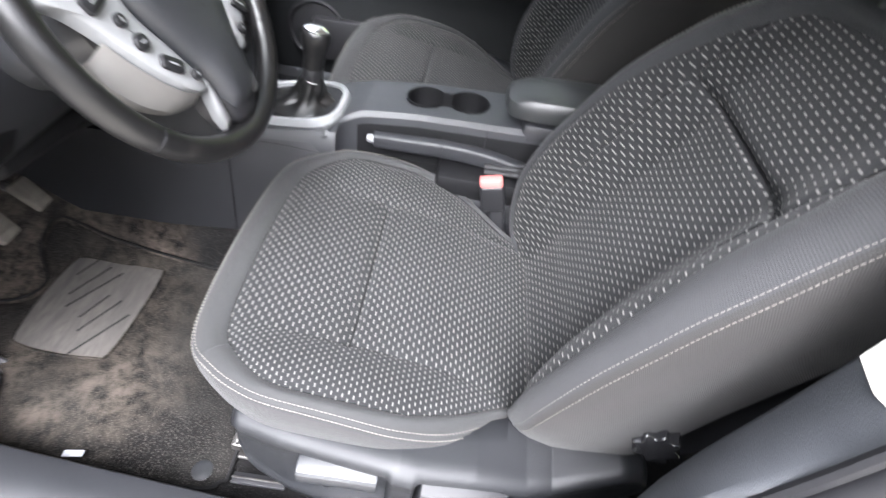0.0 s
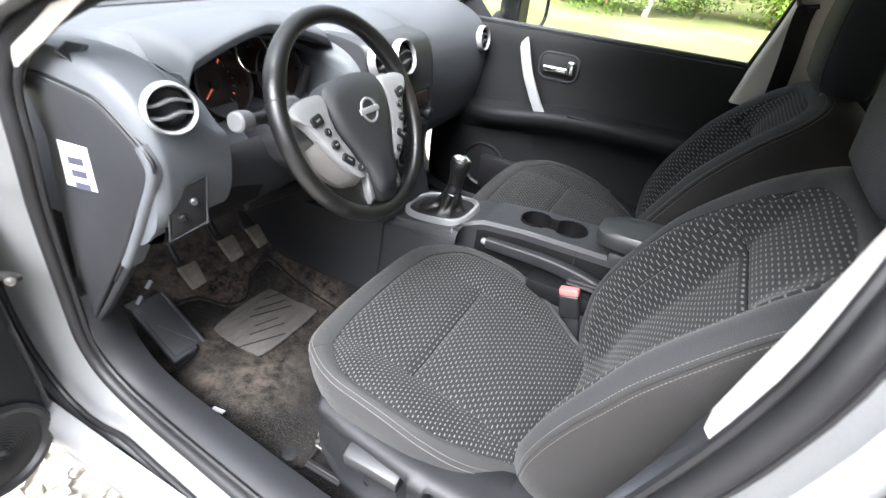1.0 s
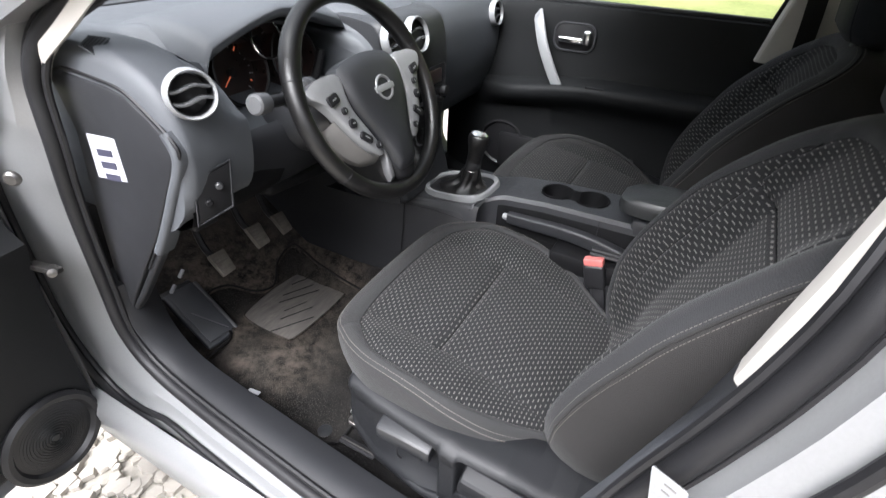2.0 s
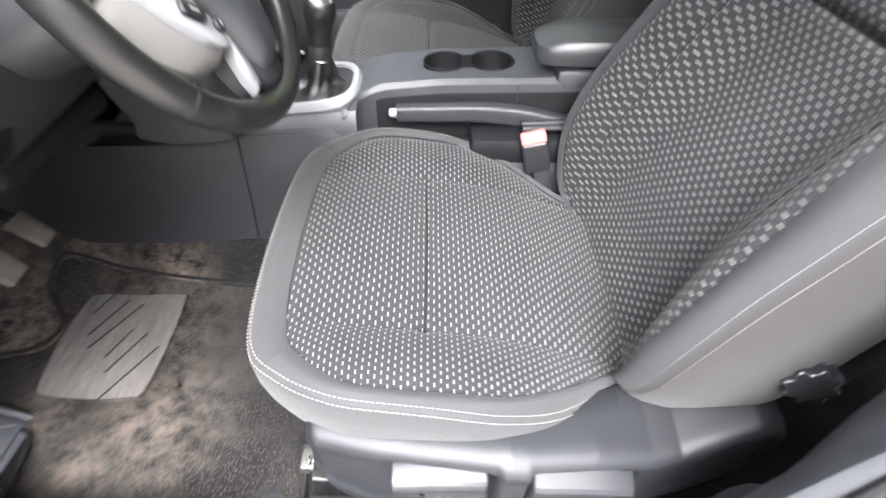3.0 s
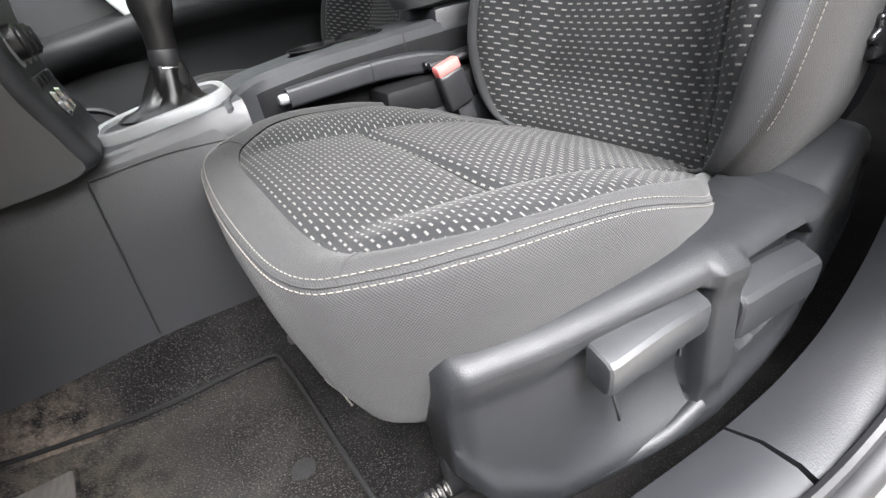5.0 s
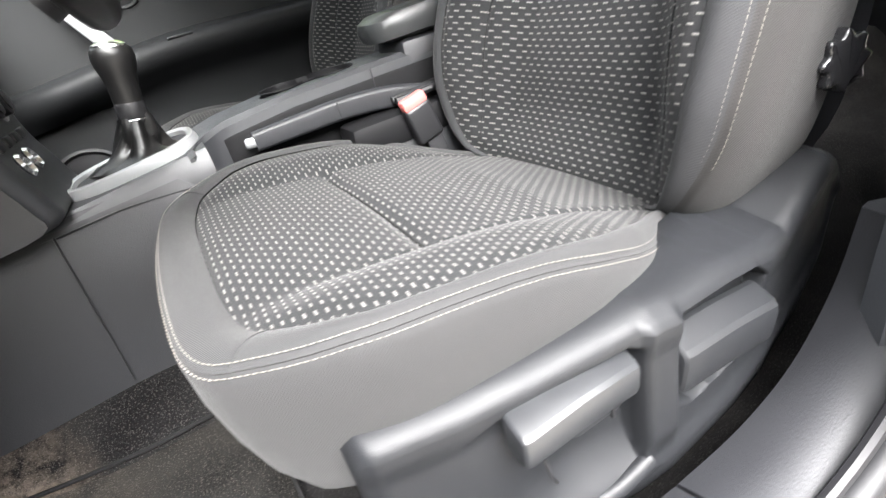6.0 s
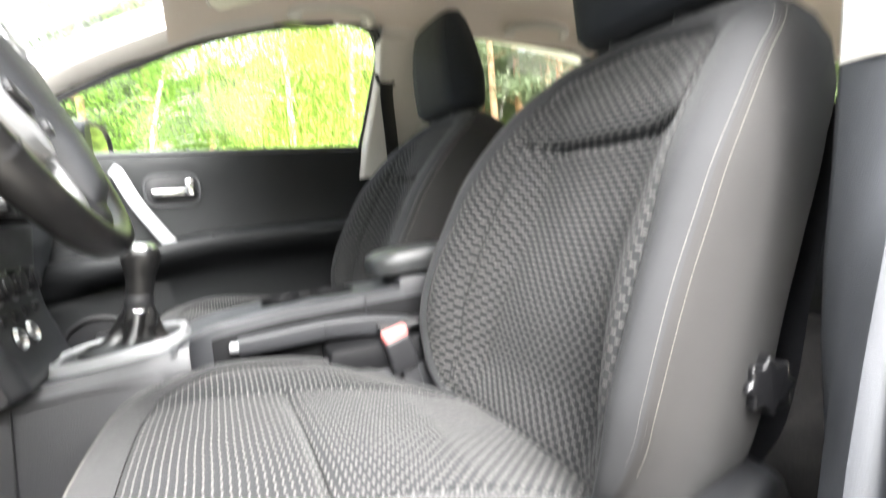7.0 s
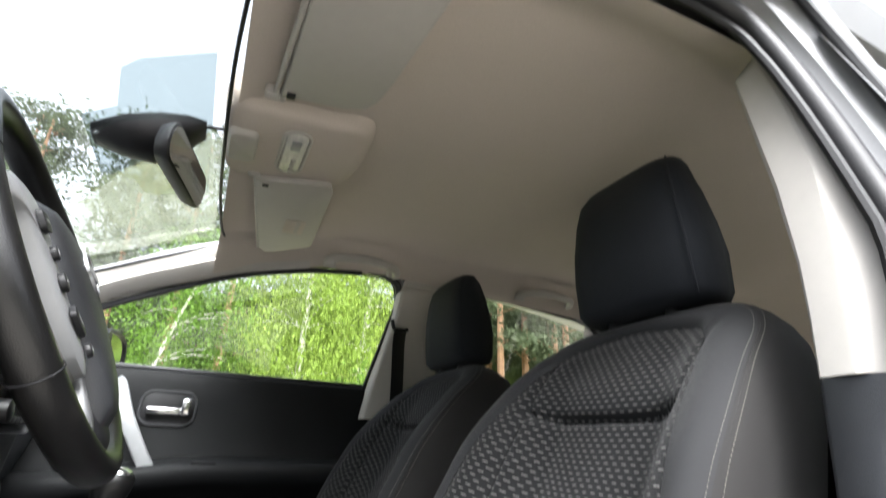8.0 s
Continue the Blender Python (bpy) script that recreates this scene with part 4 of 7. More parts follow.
    for y in np.linspace(0.34, 0.92, 24):
        top = Vector((np.interp(y, [0.34, 0.40, 0.50, 0.602, 0.70, 0.85, 1.0], [0.545, 0.572, 0.590, 0.605, 0.625, 0.660, 0.690]), y, np.interp(y, [0.34, 0.394, 0.42, 0.50, 0.602, 0.70, 0.85, 1.0], [1.452, 1.442, 1.430, 1.396, 1.353, 1.312, 1.250, 1.19])))
        low = Vector((np.interp(y, [0.338, 0.50, 0.65, 0.79, 0.865, 0.905], [0.610, 0.630, 0.660, 0.678, 0.687, 0.690]), y, np.interp(y, [0.338, 0.50, 0.65, 0.79, 0.865, 0.905], [1.383, 1.325, 1.258, 1.170, 1.120, 1.072])))
        row = []
        for k in np.linspace(0, 1, 7):
            p = top.lerp(low, k) + Vector((-0.010, 0, 0.004)) * math.sin(k * math.pi)
            row.append((sx * p.x, p.y, p.z))
        rows.append(row)
    part("post_cover", loft(rows), POST, fp)

# roof lining
rows = []
for y, z in ((0.415, 1.450), (0.385, 1.462), (0.30, 1.480), (0.10, 1.497), (-0.15, 1.505), (-0.5, 1.505), (-0.9, 1.485), (-1.2, 1.45), (-1.38, 1.38), (-1.5, 1.24)):
    row = []
    for k in np.linspace(-1, 1, 41):
        edge = smooth(0.835, 1.0, abs(k))
        ze = float(np.interp(y, [-1.5, -0.9, -0.3, -0.02, 0.15, 0.338, 0.435], [1.22, 1.40, 1.432, 1.438, 1.425, 1.380, 1.345]))
        row.append((k * 0.606, y, lerp(z - 0.012 * k * k, ze, edge)))
    rows.append(row)
single("ceiling", loft(rows), LINER, "beige cloth roof lining", "ceiling", kind="structure")
def glass_edge(sx):
    return [(sx * x, y, z) for x, y, z in ((0.45, 0.414, 1.440), (0.53, 0.402, 1.442), (0.566, 0.394, 1.441), (0.579, 0.420, 1.430), (0.590, 0.50, 1.396), (0.605, 0.602, 1.353), (0.625, 0.70, 1.312), (0.660, 0.85, 1.250), (0.690, 1.0, 1.19))]


header = curve(glass_edge(-1)[::-1] + [(-0.25, 0.427, 1.447), (0, 0.430, 1.450), (0.25, 0.427, 1.447)] + glass_edge(1), 6)
single("header_seal", sweep(header, ring(0.0035, 8), (0, 0.2, 1)), RUBBER, "black band round the windscreen's edge", "trim", kind="structure")

# windscreen
ws = thing("windscreen", (0, 0.9, 1.1), "clear laminated windscreen with a grey shaded patch", "windscreen", kind="structure")
rows = [[(x * k, y + 0.05 * (1 - (x / 0.66) ** 2), z + 0.01 * (1 - (x / 0.66) ** 2)) for x in np.linspace(-0.66, 0.66, 25)] for y, z, k in ((0.40, 1.445, 0.90), (0.60, 1.370, 0.95), (0.80, 1.292, 1.0), (1.05, 1.205, 1.06), (1.36, 1.108, 1.12))]
g = part("pane", loft(rows), VEIL, ws)
g.visible_shadow = False
rows = [[(x * k, y + 0.05 * (1 - (x / 0.66) ** 2), z - 0.004 + 0.01 * (1 - (x / 0.66) ** 2)) for x in np.linspace(-0.66, 0.66, 25)] for y, z, k in ((1.27, 1.136, 1.10), (1.37, 1.105, 1.12), (1.385, 1.07, 1.12))]
part("base_band", loft(rows), RUBBER, ws, "black band along the windscreen's base")
part("wiper_arm", tube([(0.15, 1.46, 1.125), (-0.10, 1.42, 1.140), (-0.48, 1.33, 1.152)], 0.007, 6, 5), DARK, ws)
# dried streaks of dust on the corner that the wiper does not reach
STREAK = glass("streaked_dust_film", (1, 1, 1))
sn, sl = STREAK.node_tree.nodes, STREAK.node_tree.links
thin, over = sn.new("ShaderNodeBsdfTranslucent"), sn.new("ShaderNodeMixShader")
thin.inputs["Color"].default_value = (0.115, 0.126, 0.095, 1)
stc, smap, sno = sn.new("ShaderNodeTexCoord"), sn.new("ShaderNodeMapping"), sn.new("ShaderNodeTexNoise")
smap.inputs["Scale"].default_value = (9, 42, 1)
smap.inputs["Rotation"].default_value = (0, 0, radians(18))
sno.inputs["Scale"].default_value, sno.inputs["Detail"].default_value = 1.0, 5
sl.new(stc.outputs["Object"], smap.inputs["Vector"])
sl.new(smap.outputs[0], sno.inputs["Vector"])
srg = sn.new("ShaderNodeMapRange")
srg.inputs["From Min"].default_value, srg.inputs["From Max"].default_value = 0.30, 0.72
srg.inputs["To Min"].default_value, srg.inputs["To Max"].default_value = 0.30, 0.75
sl.new(sno.outputs["Fac"], srg.inputs["Value"])
sl.new(srg.outputs[0], over.inputs[0])
sclear = sn.new("ShaderNodeBsdfTransparent")
sl.new(sclear.outputs[0], over.inputs[1])
sl.new(thin.outputs[0], over.inputs[2])
sl.new(over.outputs[0], sn["Material Output"].inputs["Surface"])


def wiped(x):
    """How far down the pane the wiper's sweep ends, at x."""
    return float(np.interp(x, [-0.03, 0.02, 0.094, 0.18, 0.264, 0.346, 0.45, 0.60], [0.44, 0.485, 0.578, 0.645, 0.700, 0.742, 0.79, 0.84]))


rows = []
for x in np.linspace(0.0, 0.575, 40):
    y0, y1 = 0.43 + 0.0 * x, wiped(x)
    y0 = max(y0, float(np.interp(x, [0.0, 0.50, 0.575], [0.43, 0.43, 0.62])))
    rows.append([(x, y, 1.452 - 0.383 * (y - 0.45) - 0.012) for y in np.linspace(y0, max(y1, y0 + 0.01), 24)])
fl = part("dust_film", loft(rows), STREAK, ws, "streaky film of dried dust")
fl.visible_shadow = False
sh = part("sensor_patch", plate([(-0.25, 0.0), (-0.235, 0.10), (-0.215, 0.125), (-0.12, 0.14), (-0.10, 0.19), (0.10, 0.19), (0.14, 0.14), (0.215, 0.125), (0.235, 0.10), (0.25, 0.0)], 0.001, Matrix.Translation((0, 0.452, 1.440)) @ pose(0, 0, 0, -22.5, 0, 0), 0), SHADE, ws, "grey shaded patch round the mirror mount")
sh.visible_shadow = False

# front passenger door
pd = thing("passenger_door", (0.68, 0.4, 0.4), "closed passenger door with charcoal trim and satin pull handle", "car door")
rows = []
prof = [(0.655, 0.44), (0.645, 0.55), (0.648, 0.66), (0.655, 0.74), (0.640, 0.775), (0.602, 0.798), (0.586, 0.818), (0.583, 0.834), (0.586, 0.848), (0.596, 0.856), (0.640, 0.861), (0.662, 0.868), (0.672, 0.93), (0.676, 1.00), (0.676, 1.050), (0.684, 1.076), (0.705, 1.084)]
for x, z in prof:
    row = []
    for y in np.linspace(-0.13, 0.90, 40):
        k = smooth(0.86, 0.60, y) if x < 0.64 else 1.0
        xx = lerp(0.655, x, k) if x < 0.655 else x
        row.append((xx, y, z - 0.05 * smooth(0.30, 0.80, y) * (0.76 < z < 0.87)))
    rows.append(row)
part("door_panel", loft(rows), DOORP, pd, "dark grained door panel with an arm rest")
part("belt_strip", box((0.022, 1.0, 0.012), (0.705, 0.38, 1.086), (0, 0, 0), 0.004), PLASTIC, pd)
pull = curve([(0.674, 0.585, 1.042), (0.642, 0.570, 1.026), (0.618, 0.538, 0.955), (0.606, 0.492, 0.875), (0.602, 0.452, 0.815)], 6)
part("pull_handle", sweep(pull, rounded(0.034, 0.012, 0.005, 3), (1, 0, 0)), SILVER, pd, "satin silver pull handle")
part("handle_cup", plate(rounded(0.135, 0.085, 0.03, 6), 0.004, facing((0.674, 0.452, 0.982), (-1, 0, 0)), 0.002), DARK, pd)
part("handle_bezel", sweep([facing((0.670, 0.452, 0.982), (-1, 0, 0)) @ Vector((x, y, 0)) for x, y in rounded(0.135, 0.085, 0.03, 6)], ring(0.0035, 6), (1, 0, 0), True), PLASTIC, pd)
part("door_release", join(box((0.014, 0.085, 0.020), (0.660, 0.462, 0.974), (0, 0, 0), 0.006, 3), box((0.016, 0.026, 0.046), (0.658, 0.408, 0.986), (0, 0, 0), 0.007, 3)), CHROME, pd, "chrome door release lever")
part("lock_slot", box((0.006, 0.060, 0.012), (0.592, 0.34, 0.852), (0, -60, 0), 0.003), DARK, pd)
part("pocket", box((0.03, 0.50, 0.13), (0.640, 0.42, 0.56), (0, 0, 0), 0.012), DARK, pd)
part("speaker_ring", lathe([(0.085, 0.0), (0.092, 0.010), (0.085, 0.012), (0.078, 0.004), (0.0, 0.008)], facing((0.648, 0.66, 0.58), (-1, 0, 0))), DARK, pd)

# side window panes
def pane(name, pts, label):
    t = thing(name, (pts[0][0], pts[0][1], pts[0][2]), label, "window", kind="structure")
    bm = bmesh.new()
    bm.faces.new([bm.verts.new(p) for p in pts])
    o = part("pane", bm, GLASS, t, flat=True)
    o.visible_shadow = False
    return t


w1 = pane("window_1", [(0.704, -0.10, 1.085), (0.704, 0.84, 1.085), (0.700, 0.86, 1.13), (0.676, 0.66, 1.236), (0.636, 0.338, 1.374), (0.615, -0.02, 1.436), (0.618, -0.09, 1.425)], "clear side window of the passenger door")
edge = curve([(0.694, -0.088, 1.08), (0.655, -0.130, 1.25), (0.618, -0.160, 1.395), (0.606, -0.12, 1.432), (0.604, -0.02, 1.440)], 6)
part("run_channel", sweep(edge, ring(0.006, 8), (1, 0, 0)), RUBBER, w1, "black rubber window channel")
top_edge = curve([(0.692, 0.86, 1.125), (0.668, 0.66, 1.230), (0.645, 0.50, 1.302), (0.628, 0.338, 1.366), (0.612, 0.15, 1.410), (0.604, -0.02, 1.430)], 6)
part("run_channel", sweep(top_edge, ring(0.008, 8), (1, 0, 0)), RUBBER, w1)
w2 = pane("window_2", [(0.704, -0.38, 1.085), (0.704, -1.0, 1.085), (0.660, -1.10, 1.26), (0.622, -0.98, 1.395), (0.612, -0.5, 1.425), (0.612, -0.36, 1.425)], "clear rear side window")
edge = curve([(0.615, -0.36, 1.430), (0.612, -0.55, 1.428), (0.616, -0.80, 1.408), (0.625, -0.97, 1.385), (0.662, -1.09, 1.26)], 6)
part("run_channel", sweep(edge, ring(0.010, 8), (1, 0, 0)), RUBBER, w2)
rd = thing("rear_door", (0.68, -0.7, 0.4), "closed rear door with charcoal trim and chrome release", "car door")
part("door_panel", loft([[(x, y, z) for y in np.linspace(-1.1, -0.34, 10)] for x, z in ((0.655, 0.42), (0.645, 0.6), (0.60, 0.80), (0.60, 0.83), (0.67, 0.88), (0.676, 1.04), (0.705, 1.084))]), DOORP, rd)
part("handle_cup", plate(rounded(0.125, 0.080, 0.03, 6), 0.004, facing((0.672, -0.478, 0.975), (-1, 0, 0)), 0.002), MATTE, rd)
part("handle_bezel", sweep([facing((0.667, -0.478, 0.975), (-1, 0, 0)) @ Vector((x, y, 0)) for x, y in rounded(0.125, 0.080, 0.03, 6)], ring(0.0035, 6), (1, 0, 0), True), PLASTIC, rd)
part("door_release", join(box((0.014, 0.075, 0.018), (0.658, -0.462, 0.966), (0, 0, 0), 0.006, 3), box((0.016, 0.024, 0.040), (0.656, -0.508, 0.978), (0, 0, 0), 0.007, 3)), CHROME, rd, "chrome door release lever")
part("belt_strip", box((0.020, 0.70, 0.012), (0.703, -0.72, 1.086), (0, 0, 0), 0.004), PLASTIC, rd)

pane("window_3", [(-0.704, -0.38, 1.085), (-0.704, -1.0, 1.085), (-0.660, -1.10, 1.26), (-0.622, -0.98, 1.395), (-0.612, -0.5, 1.425), (-0.612, -0.36, 1.425)], "clear rear side window behind the driver")
ld = thing("rear_door", (-0.68, -0.7, 0.4), "closed rear door behind the driver seat", "car door")
part("door_panel", loft([[(-x, y, z) for y in np.linspace(-1.1, -0.34, 10)] for x, z in ((0.655, 0.30), (0.645, 0.6), (0.60, 0.80), (0.60, 0.83), (0.67, 0.88), (0.676, 1.04), (0.705, 1.084))]), DOORP, ld)
part("door_skin", loft([[(-x, y, z) for y in np.linspace(-1.2, -0.44, 10)] for x, z in ((0.76, 0.26), (0.80, 0.40), (0.82, 0.70), (0.80, 0.95), (0.73, 1.084))]), PAINT, ld)

# door mirror outside the passenger's window
dm = thing("door_mirror", (0.80, 0.72, 1.10), "black and silver door mirror outside the passenger window", "car mirror")
rows = []
for k, r in ((0.0, 0.30), (0.02, 0.75), (0.06, 0.97), (0.10, 1.0), (0.105, 0.96)):
    rows.append([(0.875 + 0.125 * r * math.copysign(abs(math.cos(a)) ** 0.7, math.cos(a)), 0.755 - k, 1.120 + 0.082 * r * math.copysign(abs(math.sin(a)) ** 0.7, math.sin(a))) for a in np.linspace(0, 2 * math.pi, 32, endpoint=False)])
part("mirror_housing", loft(rows, True, cap=True), DARK, dm)
part("mirror_foot", box((0.10, 0.05, 0.04), (0.765, 0.73, 1.075), (0, -20, 0), 0.012), DARK, dm)
part("mirror_glass", plate([(0.116 * math.copysign(abs(math.cos(a)) ** 0.7, math.cos(a)), 0.074 * math.copysign(abs(math.sin(a)) ** 0.7, math.sin(a))) for a in np.linspace(0, 2 * math.pi, 32, endpoint=False)], 0.002, facing((0.875, 0.647, 1.120), (-0.15, -1, 0)), 0), MIRROR, dm)
part("mirror_rim", tube([facing((0.875, 0.645, 1.120), (-0.15, -1, 0)) @ Vector((0.118 * math.copysign(abs(math.cos(a)) ** 0.7, math.cos(a)), 0.076 * math.copysign(abs(math.sin(a)) ** 0.7, math.sin(a)), 0)) for a in np.linspace(0, 2 * math.pi, 32, endpoint=False)], 0.007, 8, 2, closed=True), DARK, dm)
part("sail_panel", plate([(0.72, 1.085), (0.88, 1.085), (0.86, 1.135), (0.80, 1.165)], 0.006, Matrix(((0, 0, -1, 0.704), (1, 0, 0, 0), (0, 1, 0, 0), (0, 0, 0, 1))), 0.002), DARK, dm)

# driver's door, swung open
dd = thing("driver_door", (-0.80, 1.08, 0.3), "open driver door with dark inner trim and a round speaker", "car door")
hinge = Matrix.Translation((-0.795, 1.075, 0)) @ pose(0, 0, 0, 0, 0, 8)


def on_door(x, d, z):
    return hinge @ Vector((-x, d, z))


rows = [[on_door(x, d, z) for x in np.linspace(0.0, 0.98, 24)] for d, z in ((0.0, 0.30), (-0.035, 0.34), (-0.045, 0.44), (-0.045, 0.62), (-0.070, 0.74), (-0.085, 0.80), (-0.050, 0.83), (-0.030, 0.92), (-0.025, 1.05), (0.0, 1.085), (0.03, 1.085))]
part("door_panel", loft(rows), DOORP, dd, "dark grained door panel")
rows = [[on_door(x, d, z) for x in np.linspace(0.0, 1.0, 10)] for d, z in ((0.03, 1.085), (0.09, 1.0), (0.12, 0.8), (0.12, 0.5), (0.09, 0.30), (0.0, 0.27))]
part("door_skin", loft(rows), PAINT, dd)
part("door_end", loft([[on_door(-0.012, d, z) for d in (-0.04, 0.02, 0.10)] for z in np.linspace(0.28, 1.08, 6)]), PAINT, dd)
part("door_end_trim", box((0.02, 0.02, 0.5), on_door(0.0, -0.03, 0.85), (0, 0, 8), 0.006), DARK, dd)
sp = facing(on_door(0.105, -0.050, 0.36), (0.14, -1, 0.05))
part("speaker", lathe([(0.098, -0.02), (0.102, 0.006), (0.094, 0.014), (0.084, 0.012), (0.078, 0.002), (0.0, 0.010)], sp, 48), DARK, dd, "round black speaker grille")
for k in range(12):
    r = 0.008 + 0.0058 * k
    part("grille_ring", lathe([(r, 0.0095 - 0.0009 * k), (r + 0.0015, 0.0125 - 0.0009 * k), (r + 0.003, 0.0095 - 0.0009 * k)], sp, 40), DOORP, dd)

# ---- dashboard ----
dash = thing("dashboard", (0, 0.8, 0.75), "charcoal soft plastic dashboard with round vents", "dashboard")
base_p = [(1.36, 1.112), (1.15, 1.126), (0.97, 1.136), (0.84, 1.145), (0.75, 1.140), (0.69, 1.118), (0.652, 1.082), (0.632, 1.03), (0.632, 0.98), (0.645, 0.93), (0.668, 0.90), (0.70, 0.875), (0.76, 0.87), (0.95, 0.86)]
hood_p = [(1.36, 1.112), (1.15, 1.126), (0.960, 1.134), (0.86, 1.142), (0.775, 1.140), (0.765, 1.134), (0.80, 1.128), (0.855, 1.11), (0.845, 1.03), (0.745, 0.985), (0.695, 0.96), (0.69, 0.90), (0.72, 0.875), (0.95, 0.86)]
pass_p = [(1.36, 1.112), (1.15, 1.126), (0.97, 1.138), (0.86, 1.134), (0.79, 1.110), (0.745, 1.075), (0.725, 1.03), (0.720, 0.98), (0.722, 0.93), (0.73, 0.88), (0.745, 0.83), (0.76, 0.78), (0.80, 0.74), (0.95, 0.70)]
rows = []
for x in np.concatenate((np.linspace(-0.674, -0.64, 6), np.linspace(-0.63, -0.56, 6), np.linspace(-0.55, -0.14, 83), np.linspace(-0.12, 0.70, 30))):
    w = smooth(-0.545, -0.522, x) * smooth(-0.165, -0.200, x)
    arch = 0.052 * (abs(x + 0.345) / 0.18) ** 1.4
    q = smooth(0.06, 0.24, x)
    row = []
    for k in range(14):
        a, b, c = Vector(base_p[k]), Vector(hood_p[k]), Vector(pass_p[k])
        if 3 < k < 7:
            b = b - Vector((-0.15 * arch, arch * 0.95))
        valley = 0.036 * smooth(-0.595, -0.555, x) * smooth(-0.12, -0.17, x) if 2 < k < 7 else 0.0
        a = a - Vector((0, valley))
        p = a.lerp(b, w).lerp(c, q)
        end = 1.3 * smooth(-0.655, -0.674, x) ** 2 + smooth(0.66, 0.70, x)
        row.append((x, p.x + 0.012 * end * (k > 2), p.y - 0.012 * end))
    rows.append(row)
part("dash_body", loft([curve(r, 3) for r in rows], cap=True), SOFT, dash, sharp=50)
rows = []
for u in np.linspace(-1, 1, 33):
    x, dip = -0.345 + 0.188 * u, abs(u) ** 1.4
    soft = 1 - smooth(0.9, 1.0, abs(u))
    rows.append([(x, 0.985 - 0.03 * u * u, 1.132), (x, 0.95 - 0.03 * u * u, 1.150 - 0.008 * dip), (x, 0.85, 1.172 - 0.022 * dip), (x, 0.78, 1.175 - 0.036 * dip), (x, 0.740, 1.170 - 0.046 * dip), (x, 0.728, 1.165 - 0.050 * dip), (x, 0.726, 1.159 - 0.050 * dip),
                 (x, 0.735, 1.152 - 0.050 * dip - 0.006 * soft), (x, 0.80, 1.140 - 0.040 * dip), (x, 0.90, 1.128)])
    rows[-1] = [(a, b, c - (0.034 * smooth(0.86, 1.0, abs(u)) ** 2 if k < 7 else 0)) for k, (a, b, c) in enumerate(rows[-1])]
part("instrument_hood", loft([curve(r, 3) for r in rows], cap=True), SOFT, dash, "smooth charcoal hood over the instruments", sharp=50)
# end panel beside the open door
endp = [(0.905, 1.085), (0.863, 1.099), (0.765, 1.094), (0.722, 1.086), (0.681, 1.061), (0.646, 1.034), (0.642, 1.011), (0.686, 0.945), (0.764, 0.831), (0.83, 0.745), (0.908, 0.647), (0.948, 0.585), (0.970, 0.585), (0.955, 0.68), (0.925, 0.84), (0.89, 1.00)]
mside = Matrix(((0, 0, -1, -0.666), (1, 0, 0, 0), (0, 1, 0, 0), (0, 0, 0, 1)))
part("end_panel", plate(endp, 0.012, mside, 0.004), ENDP, dash, "smooth charcoal end panel")
part("panel_gap", tube([(-0.6745, y, z) for y, z in [(0.905, 1.091), (0.863, 1.105), (0.765, 1.100), (0.720, 1.092), (0.678, 1.066), (0.641, 1.036), (0.636, 1.010), (0.681, 0.942), (0.759, 0.828), (0.825, 0.742)]], 0.0030, 6, 4), RUBBER, dash)
stk = part("fuse_sticker", plate([(0.780, 1.011), (0.857, 1.004), (0.870, 0.923), (0.785, 0.935)], 0.0008, Matrix.Translation((-0.0125, 0, 0)) @ mside, 0), WHITE, dash, "white paper fuse sticker")
for k in range(3):
    part("print_bar", plate([(0.80, 0.987 - 0.022 * k), (0.842, 0.981 - 0.022 * k), (0.843, 0.969 - 0.022 * k), (0.802, 0.975 - 0.022 * k)], 0.0006, Matrix.Translation((-0.0135, 0, 0)) @ mside, 0), INK, stk)


def vent(at, way, r, parent, slats=2, turn=0):
    m = facing(at, way, turn)
    v = part("vent", lathe([(r * 0.86, -0.004), (r * 0.88, 0.010), (r * 0.94, 0.013), (r * 1.0, 0.010), (r * 1.04, -0.006)], m, 40), SILVER, parent, "round air vent with a satin silver ring")
    part("vent_bowl", lathe([(r * 0.84, 0.004), (r * 0.80, -0.018), (r * 0.3, -0.03), (0, -0.03)], m, 32), DARK, v)
    for k in range(slats):
        y = (k - (slats - 1) / 2) * r * 0.52
        half = math.sqrt(max((r * 0.80) ** 2 - y * y, 1e-6))
        wave = [m @ Vector((half * q, y + 0.003 * math.sin(q * 3.0 + k), 0.002 - 0.004 * q * q)) for q in np.linspace(-1, 1, 13)]
        part("vent_slat", sweep(wave, rounded(0.014, 0.0045, 0.0015, 2), m.to_3x3() @ Vector((0, 1, 0))), TIP, v)
    return v


vent((-0.640, 0.622, 1.098), (-0.35, -1, 0.18), 0.0345, dash)
vent((-0.130, 0.626, 1.083), (0, -1, 0.25), 0.039, dash)
vent((-0.040, 0.626, 1.080), (0, -1, 0.25), 0.039, dash)
vent((0.622, 0.720, 1.034), (0.0, -1, 0.15), 0.039, dash)
# small demister grille on the dash's corner
DGM = facing((-0.6559, 0.7928, 1.1456), (-0.28, -0.50, 1))
grid = [DGM.inverted() @ Vector(p) for p in ((-0.6691, 0.7987, 1.1445), (-0.6519, 0.804, 1.1519), (-0.6361, 0.789, 1.1488), (-0.6664, 0.7795, 1.1356))]
left, top, right, low = grid
dg = part("demister", sweep([DGM @ (p * 1.12) for p in grid], ring(0.0022, 8), (0, 0, 1), True), SOFT, dash, "small demister grille")
